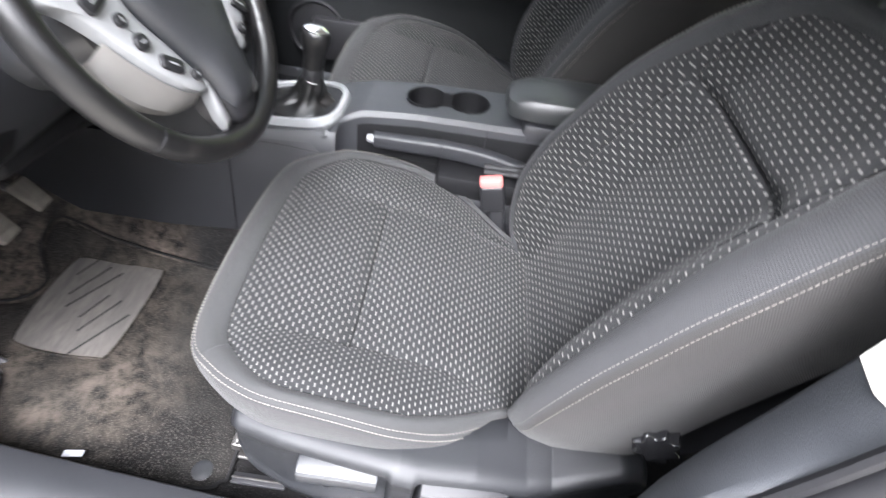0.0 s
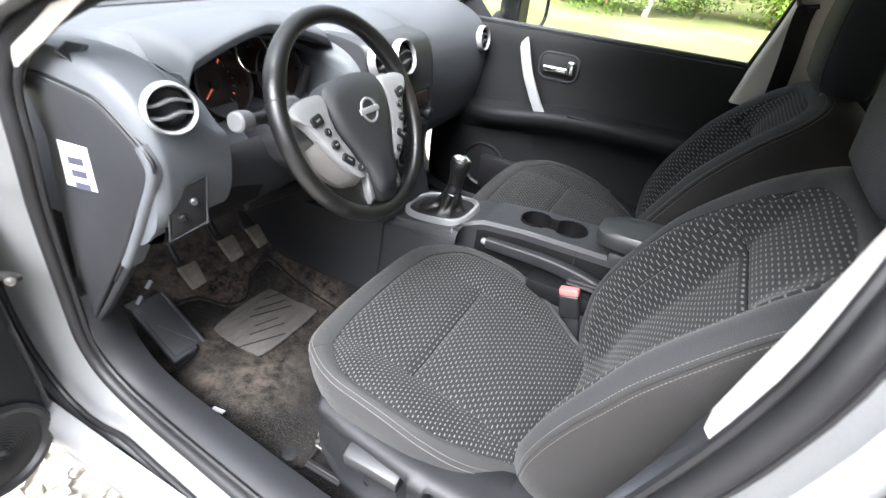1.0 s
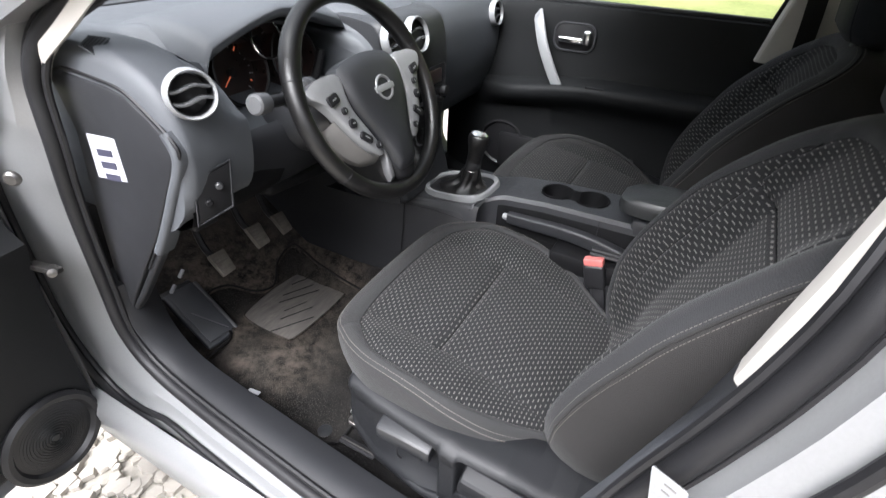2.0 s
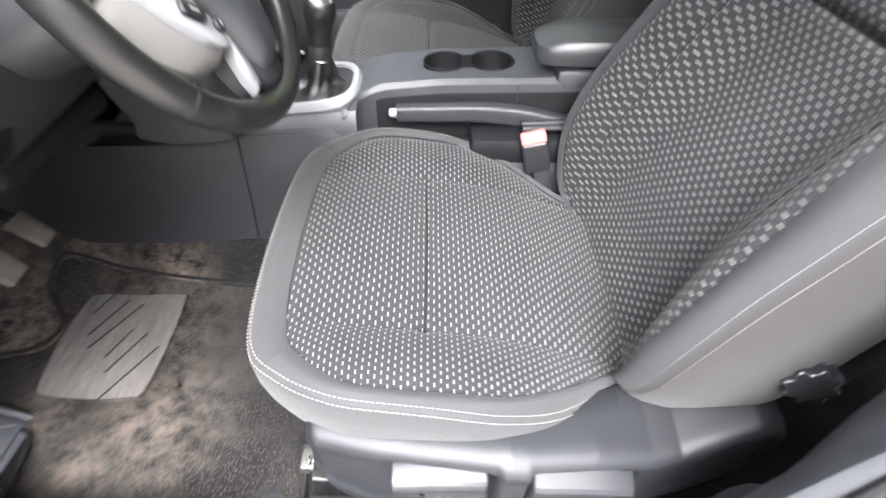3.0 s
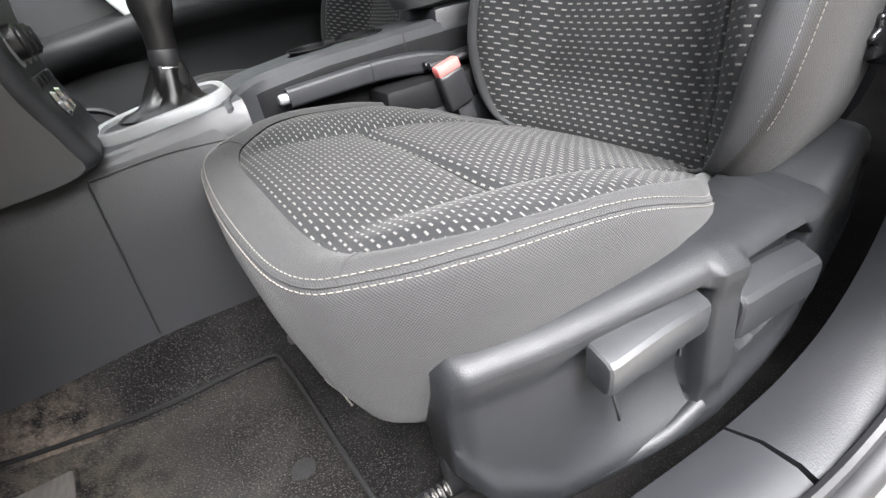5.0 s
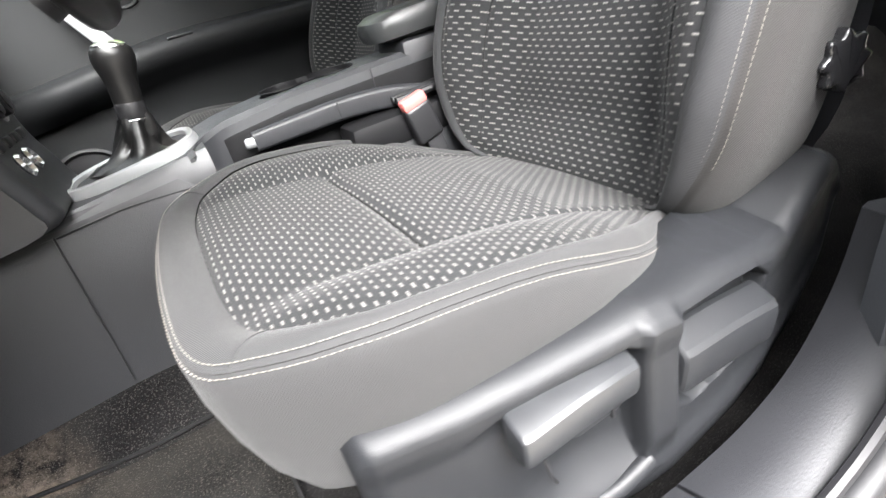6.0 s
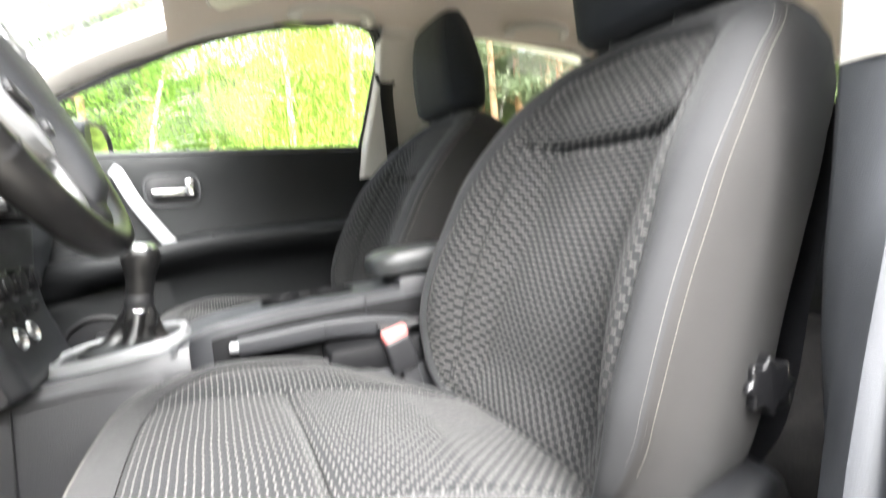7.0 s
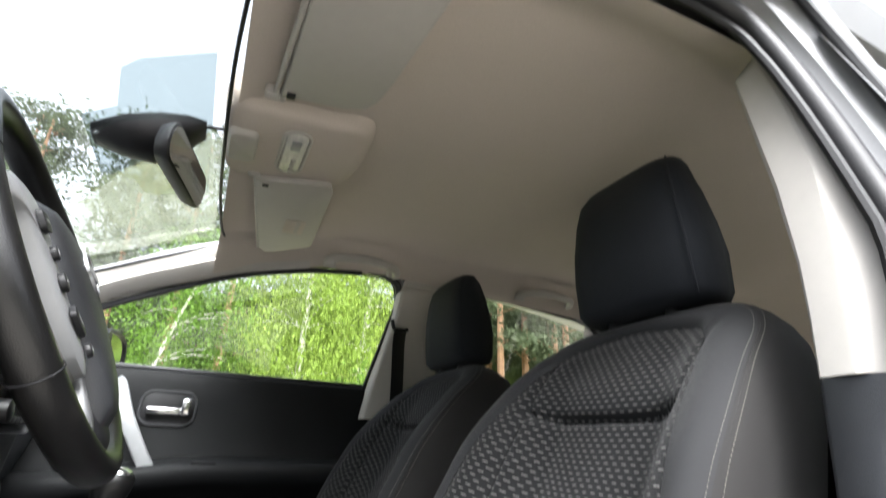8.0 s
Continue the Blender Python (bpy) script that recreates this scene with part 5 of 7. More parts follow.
part("grille_well", loft([[DGM @ (p * 1.10 + Vector((0, 0, -0.012))) for p in grid], [DGM @ (p * 1.08 + Vector((0, 0, 0.001))) for p in grid], [DGM @ (p * 0.02 + Vector((0, 0, 0.001))) for p in grid]], True), RUBBER, dg, flat=True)
for k in range(5):
    q = (k + 0.5) / 5
    part("grille_bar", tube([DGM @ (left.lerp(low, q) + Vector((0, 0, 0.0016))), DGM @ (top.lerp(right, q) + Vector((0, 0, 0.0016)))], 0.0010, 6, 1), ENDP, dg)
part("screen_vent", box((0.9, 0.022, 0.006), (0.0, 1.22, 1.122), (-4, 0, 0), 0.002), DARK, dash)
# instruments
cl = part("instrument_back", plate(rounded(0.33, 0.14, 0.05, 6), 0.004, facing((-0.355, 0.835, 1.075), (0, -1, 0.25)), 0), FACE, dash)
for gx, r in ((-0.410, 0.060), (-0.268, 0.060), (-0.338, 0.036)):
    gz = 1.045 if r > 0.05 else 1.092
    m = facing((gx, 0.822, gz), (0, -1, 0.25))
    dial = part("gauge", lathe([(r * 1.06, -0.01), (r * 1.06, 0.036), (r * 1.02, 0.041), (r * 0.97, 0.036), (r * 0.95, 0.004), (0, 0.004)], m, 40), FACE, cl)
    part("gauge_ring", lathe([(r * 1.065, 0.037), (r * 1.07, 0.0415), (r * 1.02, 0.0435), (r * 0.98, 0.040)], m, 40), CHROME if r < 0.05 else DARK, dial)
    marks = 17 if r > 0.05 else 9
    for k in range(marks):
        a = radians(225 - 270 * k / (marks - 1))
        b = box((0.008 if k % 2 == 0 else 0.004, 0.0018, 0.001), (0, 0, 0), (0, 0, 0), 0)
        b.transform(m @ Matrix.Translation((r * 0.80 * math.cos(a), r * 0.80 * math.sin(a), 0.0052)) @ pose(0, 0, 0, 0, 0, math.degrees(a)))
        part("scale_mark", b, AMBER if k % 5 == 0 else WHITE, dial, flat=True)
    b = box((r * 0.60, 0.0016, 0.0015), (r * 0.26, 0, 0.010), (0, 0, 0), 0.0005)
    b.transform(m @ pose(0, 0, 0, 0, 0, 220))
    part("needle", b, AMBER, dial)
    part("needle_hub", lathe([(0.009, 0.004), (0.009, 0.013), (0.0, 0.014)], m, 16), DARK, dial)
cowl = part("cluster_cowl", tube([(-0.505, 0.765, 1.06), (-0.48, 0.775, 1.00), (-0.42, 0.775, 0.985), (-0.355, 0.775, 0.99), (-0.29, 0.775, 0.985), (-0.23, 0.775, 1.00), (-0.205, 0.765, 1.06)], 0.010, 8, 5), DARK, dash)
# lower panel, switch panel and knee panel of the driver's side
part("knee_panel", loft([[(x, y + 0.01 * math.sin((x + 0.4) * 8), z) for x in np.linspace(-0.66, -0.12, 20)] for y, z in ((0.70, 0.94), (0.675, 0.92), (0.672, 0.90), (0.685, 0.872), (0.72, 0.855), (0.80, 0.85), (0.95, 0.85))]), MATTE, dash)
SWM = facing((-0.630, 0.640, 0.938), (-0.5, -1, 0.05))
sw = part("switch_panel", plate([(-0.034, -0.046), (0.020, -0.026), (0.031, 0.046), (-0.023, 0.027)], 0.010, SWM, 0.002), MATTE, dash, "black switch panel")
part("panel_bezel", sweep([SWM @ Vector((x, y, 0.009)) for x, y in ((-0.036, -0.049), (0.022, -0.028), (0.033, 0.049), (-0.025, 0.029))], ring(0.0022, 6), (0, 1, 0), True), LOWER, sw)
for k, (kx, ky) in enumerate(((0.008, 0.012), (-0.012, -0.012))):
    part("switch_knob", lathe([(0.006, 0.009), (0.006, 0.015), (0.004, 0.017), (0, 0.017)], SWM @ Matrix.Translation((kx, ky, 0)), 16), PLASTIC if k == 0 else MATTE, sw)
part("steering_shroud", loft([[(-0.35 + r * 1.25 * math.cos(a), y, z + r * math.sin(a)) for a in np.linspace(0, 2 * math.pi, 28, endpoint=False)] for y, z, r in ((0.545, 1.022, 0.050), (0.56, 1.016, 0.062), (0.66, 0.975, 0.066), (0.76, 0.935, 0.07), (0.85, 0.91, 0.07))], True, cap=True), PLASTIC, dash)
part("column_panel", loft([[(x, y + 0.10 * (x + 0.40) ** 2, z) for x in np.linspace(-0.535, -0.22, 16)] for y, z in ((0.690, 0.985), (0.672, 0.975), (0.664, 0.94), (0.668, 0.90), (0.682, 0.868), (0.70, 0.858), (0.74, 0.856))]), ENDP, dash, "smooth charcoal panel under the steering column", sharp=60)
part("shroud_pocket", box((0.20, 0.05, 0.030), (-0.385, 0.706, 0.850), (-10, 5, 0), 0.012, 3), MATTE, dash)
band = curve([(-0.662, 0.655, 1.045), (-0.662, 0.642, 1.015), (-0.663, 0.650, 0.985), (-0.664, 0.684, 0.93), (-0.664, 0.712, 0.885), (-0.664, 0.755, 0.822), (-0.664, 0.772, 0.800)], 5)
part("edge_strip", sweep(band, rounded(0.018, 0.036, 0.007, 3), (-1, 0, 0)), SOFT, dash)
band = curve([(-0.664, 0.772, 0.800), (-0.664, 0.84, 0.715), (-0.664, 0.90, 0.64), (-0.664, 0.95, 0.585)], 5)
part("edge_strip", sweep(band, rounded(0.014, 0.020, 0.006, 3), (-1, 0, 0)), ENDP, dash)
part("bonnet_release", box((0.05, 0.03, 0.015), (-0.60, 0.74, 0.835), (0, 0, 0), 0.004), DARK, dash)

# stalks behind the wheel
for name, pts, lab in (("indicator_stalk", [(-0.39, 0.60, 1.05), (-0.49, 0.584, 1.062), (-0.570, 0.570, 1.075)], "black indicator stalk"), ("wiper_stalk", [(-0.31, 0.60, 1.05), (-0.24, 0.59, 1.055), (-0.19, 0.585, 1.06)], "black wiper stalk")):
    s = thing(name, pts[0], lab + " with a ribbed grey tip", "stalk")
    part("stalk_arm", tube(pts, 0.0085, 12, 4, scale=lambda t: 1.0 + 0.2 * t), DARK, s)
    way = Vector(pts[2]) - Vector(pts[1])
    part("stalk_tip", lathe([(0.0095, -0.020), (0.0150, -0.015), (0.0162, 0.0), (0.0155, 0.010), (0.0125, 0.013), (0, 0.0135)], facing(pts[2], way), 20), TIP, s, "grey rotary tip")
    part("stalk_collar", lathe([(0.012, -0.018), (0.022, -0.014), (0.0255, -0.006), (0.0235, -0.002), (0.0235, 0.002), (0.0245, 0.006), (0.021, 0.013), (0.011, 0.015)], facing(Vector(pts[1]).lerp(Vector(pts[0]), 0.45), way), 24), TIP, s, "grey rotary collar")
    part("stalk_ring", lathe([(0.010, -0.012), (0.0165, -0.010), (0.0165, 0.010), (0.010, 0.012)], facing(pts[1], way), 20), DARK, s)

# ---- steering wheel ----
whl = thing("steering_wheel", (-0.35, 0.518, 1.045), "worn black leather steering wheel with satin switch panels", "steering wheel")
WM = Matrix.Translation((-0.35, 0.518, 1.045)) @ pose(0, 0, 0, 90 - 26.5 - 0, 0, 0)
# local axes: x across, y up the wheel's plane, z towards the driver
rimrows = []
for k in range(96):
    a = 2 * math.pi * k / 96
    fat = 1.0 + 0.16 * (math.exp(-((a - radians(35)) / 0.25) ** 2) + math.exp(-((a - radians(145)) / 0.25) ** 2))
    cen = Vector((0.175 * math.cos(a), 0.175 * math.sin(a), -0.011))
    rad = Vector((math.cos(a), math.sin(a), 0))
    rimrows.append([cen + rad * 0.0146 * fat * math.cos(t) + Vector((0, 0, 0.0160 * fat * math.sin(t))) for t in np.linspace(0, 2 * math.pi, 16, endpoint=False)])
b = loft(rimrows, True, True)
b.transform(WM)
part("rim", b, LEATHER, whl, "worn black leather rim")
for deg in (20, 160, 215, 325):
    a = radians(deg)
    b = lathe([(0.0152, -0.001), (0.0156, 0.0), (0.0152, 0.001)], Matrix.Translation((0.175 * math.cos(a), 0.175 * math.sin(a), -0.0098)) @ facing((0, 0, 0), (-math.sin(a), math.cos(a), 0)), 20)
    b.transform(WM @ Matrix.Diagonal((1, 1, 1.14, 1)))
    part("rim_seam", b, RUBBER, whl)


def pillow(outline, z0, rise, m, k=8, deep=0.03):
    """A domed pad over an outline (x, y)."""
    n = len(outline)
    c = Vector((sum(p[0] for p in outline) / n, sum(p[1] for p in outline) / n))
    rows = [[(p[0], p[1], z0 - deep) for p in outline]]
    for i in range(k + 1):
        t = 1 - 0.98 * i / k
        rows.append([(c.x + (p[0] - c.x) * t, c.y + (p[1] - c.y) * t, z0 + rise * math.sqrt(max(1 - t ** 3, 0))) for p in outline])
    bm = loft(rows, True)
    bm.transform(m)
    return bm


hub = [(p.x, p.y) for p in curve([(-0.060, 0.064, 0), (0, 0.072, 0), (0.060, 0.064, 0), (0.080, 0.045, 0), (0.078, 0.0, 0), (0.060, -0.045, 0), (0.042, -0.085, 0), (0.030, -0.125, 0), (0.018, -0.142, 0), (-0.018, -0.142, 0), (-0.030, -0.125, 0), (-0.042, -0.085, 0), (-0.060, -0.045, 0), (-0.078, 0.0, 0), (-0.080, 0.045, 0)], 5, True)]
part("airbag_pad", pillow(hub, 0.002, 0.021, WM), PLASTIC, whl, "smooth charcoal airbag cover")
for s in (-1, 1):
    o = [(s * p.x, p.y) for p in curve([(0.082, 0.050, 0), (0.126, 0.053, 0), (0.158, 0.043, 0), (0.158, 0.030, 0), (0.143, 0.016, 0), (0.129, -0.004, 0), (0.117, -0.026, 0), (0.103, -0.050, 0), (0.088, -0.072, 0), (0.072, -0.090, 0), (0.057, -0.099, 0), (0.048, -0.092, 0), (0.062, -0.052, 0), (0.079, -0.012, 0), (0.082, 0.02, 0)], 5, True)]
    pn = part("switch_spoke", pillow(o, 0.004, 0.006, WM, 10, 0.014), SPOKE, whl, "satin silver spoke with black switches")
    top = curve([(s * x, y, 0) for x, y in ((0.124, -0.014), (0.110, -0.042), (0.090, -0.072), (0.072, -0.091), (0.056, -0.100))], 5)
    low = curve([(s * x, y, 0) for x, y in ((0.137, -0.022), (0.138, -0.046), (0.119, -0.078), (0.088, -0.102), (0.058, -0.110))], 5)
    rows = [[p + Vector((0, 0, -0.030)) for p in low]] + [[a.lerp(b, k) + Vector((0, 0, z)) for a, b in zip(top, low)] for k, z in ((1.0, -0.022), (0.97, -0.018), (0.5, -0.010), (0.04, -0.003), (0.0, -0.004))]
    bm = loft(rows)
    bm.transform(WM)
    part("spoke_flank", bm, FLANK, whl, "beige-grey lower flank of the spoke")
    for bx, by, bw, bh, turn in ((0.120, 0.016, 0.0125, 0.0085, 12), (0.106, -0.006, 0.0062, 0.0062, 0), (0.100, -0.029, 0.0082, 0.0080, 0), (0.083, -0.059, 0.0135, 0.0068, -42), (0.061, -0.080, 0.0062, 0.0062, 0)):
        KEY = WM @ pose(s * bx, by, 0.010, 0, 0, s * (turn + 90 if bw == bh else -turn if s < 0 else turn))
        key = part("switch", plate(rounded(2 * bw, 2 * bh, bh * 0.95 if bw < 0.0125 else bh * 0.55, 5), 0.0045, KEY, 0.0014), DARK, pn)
        part("switch_mark", plate(rounded(bw * 0.8, bh * 0.28, 0.0006, 2), 0.0004, KEY @ Matrix.Translation((0, 0, 0.0046)), 0), SILVER, key)
    o = [(s * x, y) for x, y in ((0.032, -0.060), (0.036, -0.074), (0.046, -0.112), (0.052, -0.134), (0.050, -0.150), (0.038, -0.150), (0.034, -0.125))]
    part("lower_spoke", pillow(o, -0.008, 0.009, WM, 8, 0.006), BLADE, whl, "satin grey lower spoke")
part("lower_pad", pillow([(p.x, p.y) for p in curve([(-0.03, -0.10, 0), (0.03, -0.10, 0), (0.03, -0.15, 0), (0, -0.165, 0), (-0.03, -0.15, 0)], 4, True)], -0.008, 0.012, WM), DARK, whl)
em = part("emblem", lathe([(0.0175, 0.0), (0.0185, 0.003), (0.0215, 0.003), (0.0225, 0.0)], WM @ Matrix.Translation((0, 0.004, 0.022)), 32), SILVER, whl, "plain chrome ring badge")
part("emblem_bar", plate(rounded(0.052, 0.011, 0.002, 2), 0.004, WM @ Matrix.Translation((0, 0.004, 0.0215)), 0.001), SILVER, em)
part("column", tube([(-0.35, 0.53, 1.035), (-0.35, 0.62, 0.99)], 0.045, 20), DARK, whl)
part("rear_boss", pillow([(0.085 * math.cos(a), 0.075 * math.sin(a) - 0.01) for a in np.linspace(0, 2 * math.pi, 30, endpoint=False)], -0.025, 0.02, WM), DARK, whl)

# ---- centre stack and console ----
cs = thing("centre_stack", (0, 0.62, 0.7), "charcoal centre stack with heater controls", "control panel")
stack_p = [(0.75, 1.128), (0.68, 1.122), (0.640, 1.108), (0.622, 1.06), (0.616, 0.99), (0.622, 0.90), (0.626, 0.84), (0.618, 0.78), (0.600, 0.725), (0.603, 0.692), (0.72, 0.680), (0.85, 0.675)]
rows = []
for k in np.sin(np.linspace(-1, 1, 31) * math.pi / 2):
    e = 0.6 * smooth(0.80, 1.0, abs(k)) ** 2
    row = []
    for y, z in stack_p:
        half = 0.135 if z > 0.9 else lerp(0.118, 0.135, (z - 0.68) / 0.22)
        row.append((-0.02 + k * half, y + 0.03 * e, z - 0.004 * e))
    rows.append(row)
for s in (-1, 1):
    row = [(-0.02 + s * (0.137 if z > 0.9 else lerp(0.12, 0.137, (z - 0.68) / 0.22)), max(y, 0.0) + 0.16 * (i < 10), z) for i, (y, z) in enumerate(stack_p)]
    rows = [row] + rows if s < 0 else rows + [row]
part("stack_body", loft([curve(r, 4) for r in rows]), PLASTIC, cs, sharp=50)
part("radio_panel", plate(rounded(0.19, 0.095, 0.012, 4), 0.006, facing((-0.02, 0.612, 0.955), (0, -1, 0.05)), 0.002), GLOSS, cs, "gloss black radio panel")
part("display", plate(rounded(0.13, 0.034, 0.004, 3), 0.003, facing((-0.02, 0.605, 0.978), (0, -1, 0.05)), 0.001), FACE, cs)
for x in (-0.095, 0.055):
    part("radio_knob", lathe([(0.014, 0), (0.013, 0.014), (0.010, 0.016), (0, 0.016)], facing((x, 0.606, 0.935), (0, -1, 0.05)), 24), DARK, cs)
for k in range(6):
    part("radio_key", box((0.016, 0.006, 0.009), (-0.065 + 0.018 * k, 0.604, 0.926), (0, 0, 0), 0.002), PLASTIC, cs)
for x in (-0.078, -0.02, 0.038):
    hk = part("heater_knob", lathe([(0.024, 0), (0.024, 0.006), (0.019, 0.008), (0.0185, 0.018), (0.015, 0.020), (0, 0.020)], facing((x, 0.632, 0.830), (0, -1, 0.12)), 28), DARK, cs, "dark heater knob with a satin ring")
    part("knob_ring", lathe([(0.0245, 0.003), (0.0255, 0.006), (0.0225, 0.0085), (0.0195, 0.0082)], facing((x, 0.632, 0.830), (0, -1, 0.12)), 28), SILVER, hk)
    part("knob_cap", lathe([(0.014, 0.019), (0.014, 0.022), (0.0, 0.023)], facing((x, 0.632, 0.830), (0, -1, 0.12)), 24), DARK, hk)
for k in range(4):
    part("panel_key", box((0.030, 0.008, 0.014), (-0.083 + 0.042 * k, 0.620, 0.788), (-8, 0, 0), 0.003), DARK, cs)
for k in range(2):
    part("power_socket", lathe([(0.013, 0), (0.016, 0.004), (0.013, 0.008), (0.010, 0.004), (0, 0.004)], facing((-0.075 + 0.05 * k, 0.613, 0.760), (0, -1, 0.3)), 20), CHROME, cs)

con = thing("centre_console", (0, 0.35, 0.40), "charcoal plastic centre console with cup holders", "console")


def console_x(y):
    return float(np.interp(y, [-0.35, 0.10, 0.43, 0.62, 0.80], [-0.105, -0.108, -0.100, -0.098, -0.105]))


# lower side panels
for s in (-1, 1):
    rows = []
    for y in np.linspace(-0.35, 1.38, 52):
        top = float(np.interp(y, [-0.35, 0.0, 0.15, 0.42, 0.45, 0.62, 0.70, 0.95, 1.38], [0.665, 0.665, 0.655, 0.655, 0.700, 0.690, 0.68, 0.70, 0.80]))
        x = s * -console_x(y) + (0.0 if s < 0 else 0.02)
        rows.append([(x + s * 0.022, y, 0.40), (x + s * 0.016, y, 0.46), (x + s * 0.006, y, 0.58), (x + s * 0.001, y, top - 0.012), (x - s * 0.006, y, top), (x - s * 0.02, y, top + 0.002)])
    part("side_panel", loft(rows), LOWER, con, "dark grained side panel")
part("panel_seam", tube([(-0.1225, 0.632, 0.455), (-0.112, 0.628, 0.55), (-0.1045, 0.622, 0.675)], 0.0013, 6, 4), RUBBER, con)
part("panel_seam", tube([(-0.1015, 0.430, 0.672), (-0.1005, 0.53, 0.678), (-0.1015, 0.62, 0.672)], 0.0013, 6, 4), RUBBER, con)
# upper deck with raised lever surround
rows = []
for y in np.linspace(0.415, 0.70, 14):
    z = float(np.interp(y, [0.415, 0.50, 0.60, 0.70], [0.716, 0.706, 0.694, 0.688]))
    rows.append([(-0.100, y, 0.672), (-0.098, y, z - 0.012), (-0.088, y, z), (0.0, y, z + 0.003), (0.105, y, z), (0.116, y, z - 0.012), (0.118, y, 0.672)])
part("deck", loft(rows), PLASTIC, con)
oval = [(0.078 * math.copysign(abs(math.cos(a)) ** 0.65, math.cos(a)) * (1.0 - 0.10 * math.sin(a)), 0.092 * math.copysign(abs(math.sin(a)) ** 0.70, math.sin(a))) for a in np.linspace(0, 2 * math.pi, 56, endpoint=False)]
SM = Matrix.Translation((0.004, 0.510, 0.710)) @ pose(0, 0, 0, -7, 0, 0)
sur = loft([[SM @ Vector((x * k, y * k, z)) for x, y in oval] for k, z in ((1.05, -0.020), (1.04, 0.0), (1.0, 0.009), (0.95, 0.011), (0.90, 0.008), (0.885, -0.004))], True)
part("lever_surround", sur, SILVER, con, "satin silver gear lever surround")
part("surround_floor", loft([[SM @ Vector((x * k, y * k, z)) for x, y in oval] for k, z in ((0.89, 0.002), (0.4, 0.0), (0.02, 0.0))], True), DARK, con)
# raised rail with the cup holders, on the passenger's side of the hand brake
CUPS = ((0.050, 0.262, 0.039), (0.050, 0.176, 0.041))


def cup_edge(a):
    """Reach of the joined cup openings from their middle, along an angle."""
    c, n = math.cos(a), math.sin(a)
    far = min(0.024 / max(abs(c), 1e-6), 0.06)
    for cx, cy, r in CUPS:
        d = cy - 0.219
        q = (d * n) ** 2 - d * d + r * r
        if q > 0:
            far = max(far, d * n + math.sqrt(q))
    return far


def cup_depth(x, y):
    return 0.088 * smooth(0.001, -0.003, math.hypot(x - 0.05, y - 0.219) - cup_edge(math.atan2(y - 0.219, x - 0.05)))


rows = []
for y in np.linspace(-0.06, 0.44, 150):
    z = float(np.interp(y, [-0.06, 0.10, 0.27, 0.38, 0.44], [0.752, 0.748, 0.742, 0.730, 0.716]))
    xl = float(np.interp(y, [-0.06, 0.10, 0.36], [-0.040, -0.038, -0.030])) - (0.068 * (1 - math.sqrt(max(1 - ((y - 0.36) / 0.07) ** 2, 0.0))) if y > 0.36 else 0.0)
    row = [(xl - 0.002, y, 0.64), (xl, y, z - 0.03), (xl + 0.002, y, z - 0.008)]
    row += [(x, y, z - 0.005 * (x - xl) / 0.13 - cup_depth(x, y)) for x in np.linspace(xl + 0.012, 0.116, 48)]
    rows.append(row + [(0.122, y, z - 0.009), (0.128, y, z - 0.016), (0.130, y, 0.60)])
part("cup_rail", loft(rows), PLASTIC, con, sharp=32)
# black sheet just proud of the grey rail, painting the trough's shade
part("rail_shade", loft([[(r[0][0] - 0.0016, r[0][1], r[0][2]), (r[1][0] - 0.0016, r[1][1], r[1][2] + 0.004), (r[1][0] - 0.0004, r[1][1], r[1][2] + 0.008)] for r in rows[:134]]), MATTE, con, "black sheet painting the shade on the hand brake trough's side")
part("rail_seam", box((0.0016, 0.0016, 0.05), (-0.0395, 0.135, 0.715), (0, 0, 0), 0.0004), RUBBER, con)
cups = [(0.05 + (cup_edge(a) - 0.001) * math.cos(a), 0.219 + (cup_edge(a) - 0.001) * math.sin(a)) for a in np.linspace(0, 2 * math.pi, 120, endpoint=False)]
# liner colour is near black to deepen the shade inside the cups
part("cup_holder", loft([[(0.05 + (x - 0.05) * k, 0.219 + (y - 0.219) * k, z - 0.02 * (y - 0.219)) for x, y in cups] for k, z in ((1.04, 0.7435), (1.02, 0.7450), (0.995, 0.7440), (0.985, 0.7380), (0.97, 0.6600), (0.92, 0.6565), (0.3, 0.6560), (0.02, 0.6560))], True), MATTE, con, "matt black double cup holder, darkened for the shade of its depth")
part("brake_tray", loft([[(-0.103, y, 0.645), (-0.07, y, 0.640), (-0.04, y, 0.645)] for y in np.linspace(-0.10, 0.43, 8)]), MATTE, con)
for k in range(3):
    part("tray_rib", tube([(-0.098 + 0.016 * k, 0.13, 0.690), (-0.098 + 0.016 * k, 0.03, 0.694)], 0.006, 8), DARK, con)
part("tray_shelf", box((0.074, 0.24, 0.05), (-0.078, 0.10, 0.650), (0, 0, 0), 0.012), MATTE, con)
hb = thing("hand_brake", (-0.06, 0.2, 0.66), "black hand brake lever with a pale button, lowered", "hand brake")
path = curve([(-0.064, 0.04, 0.672), (-0.063, 0.12, 0.692), (-0.061, 0.20, 0.699), (-0.059, 0.28, 0.697), (-0.056, 0.348, 0.694)], 6)
part("grip", sweep(path, rounded(0.026, 0.034, 0.007, 4), (0, 0, 1), scale=lambda t: 1.08 - 0.26 * t), ENDP, hb, "black moulded grip")
part("grip_seam", box((0.0268, 0.0016, 0.030), (-0.0605, 0.215, 0.699), (0, 0, 0), 0.0004), RUBBER, hb)
part("button", lathe([(0.008, -0.006), (0.008, 0.008), (0.006, 0.011), (0, 0.011)], facing((-0.056, 0.351, 0.694), (0.03, 1, 0.03)), 20), SILVER, hb, "pale silver button")
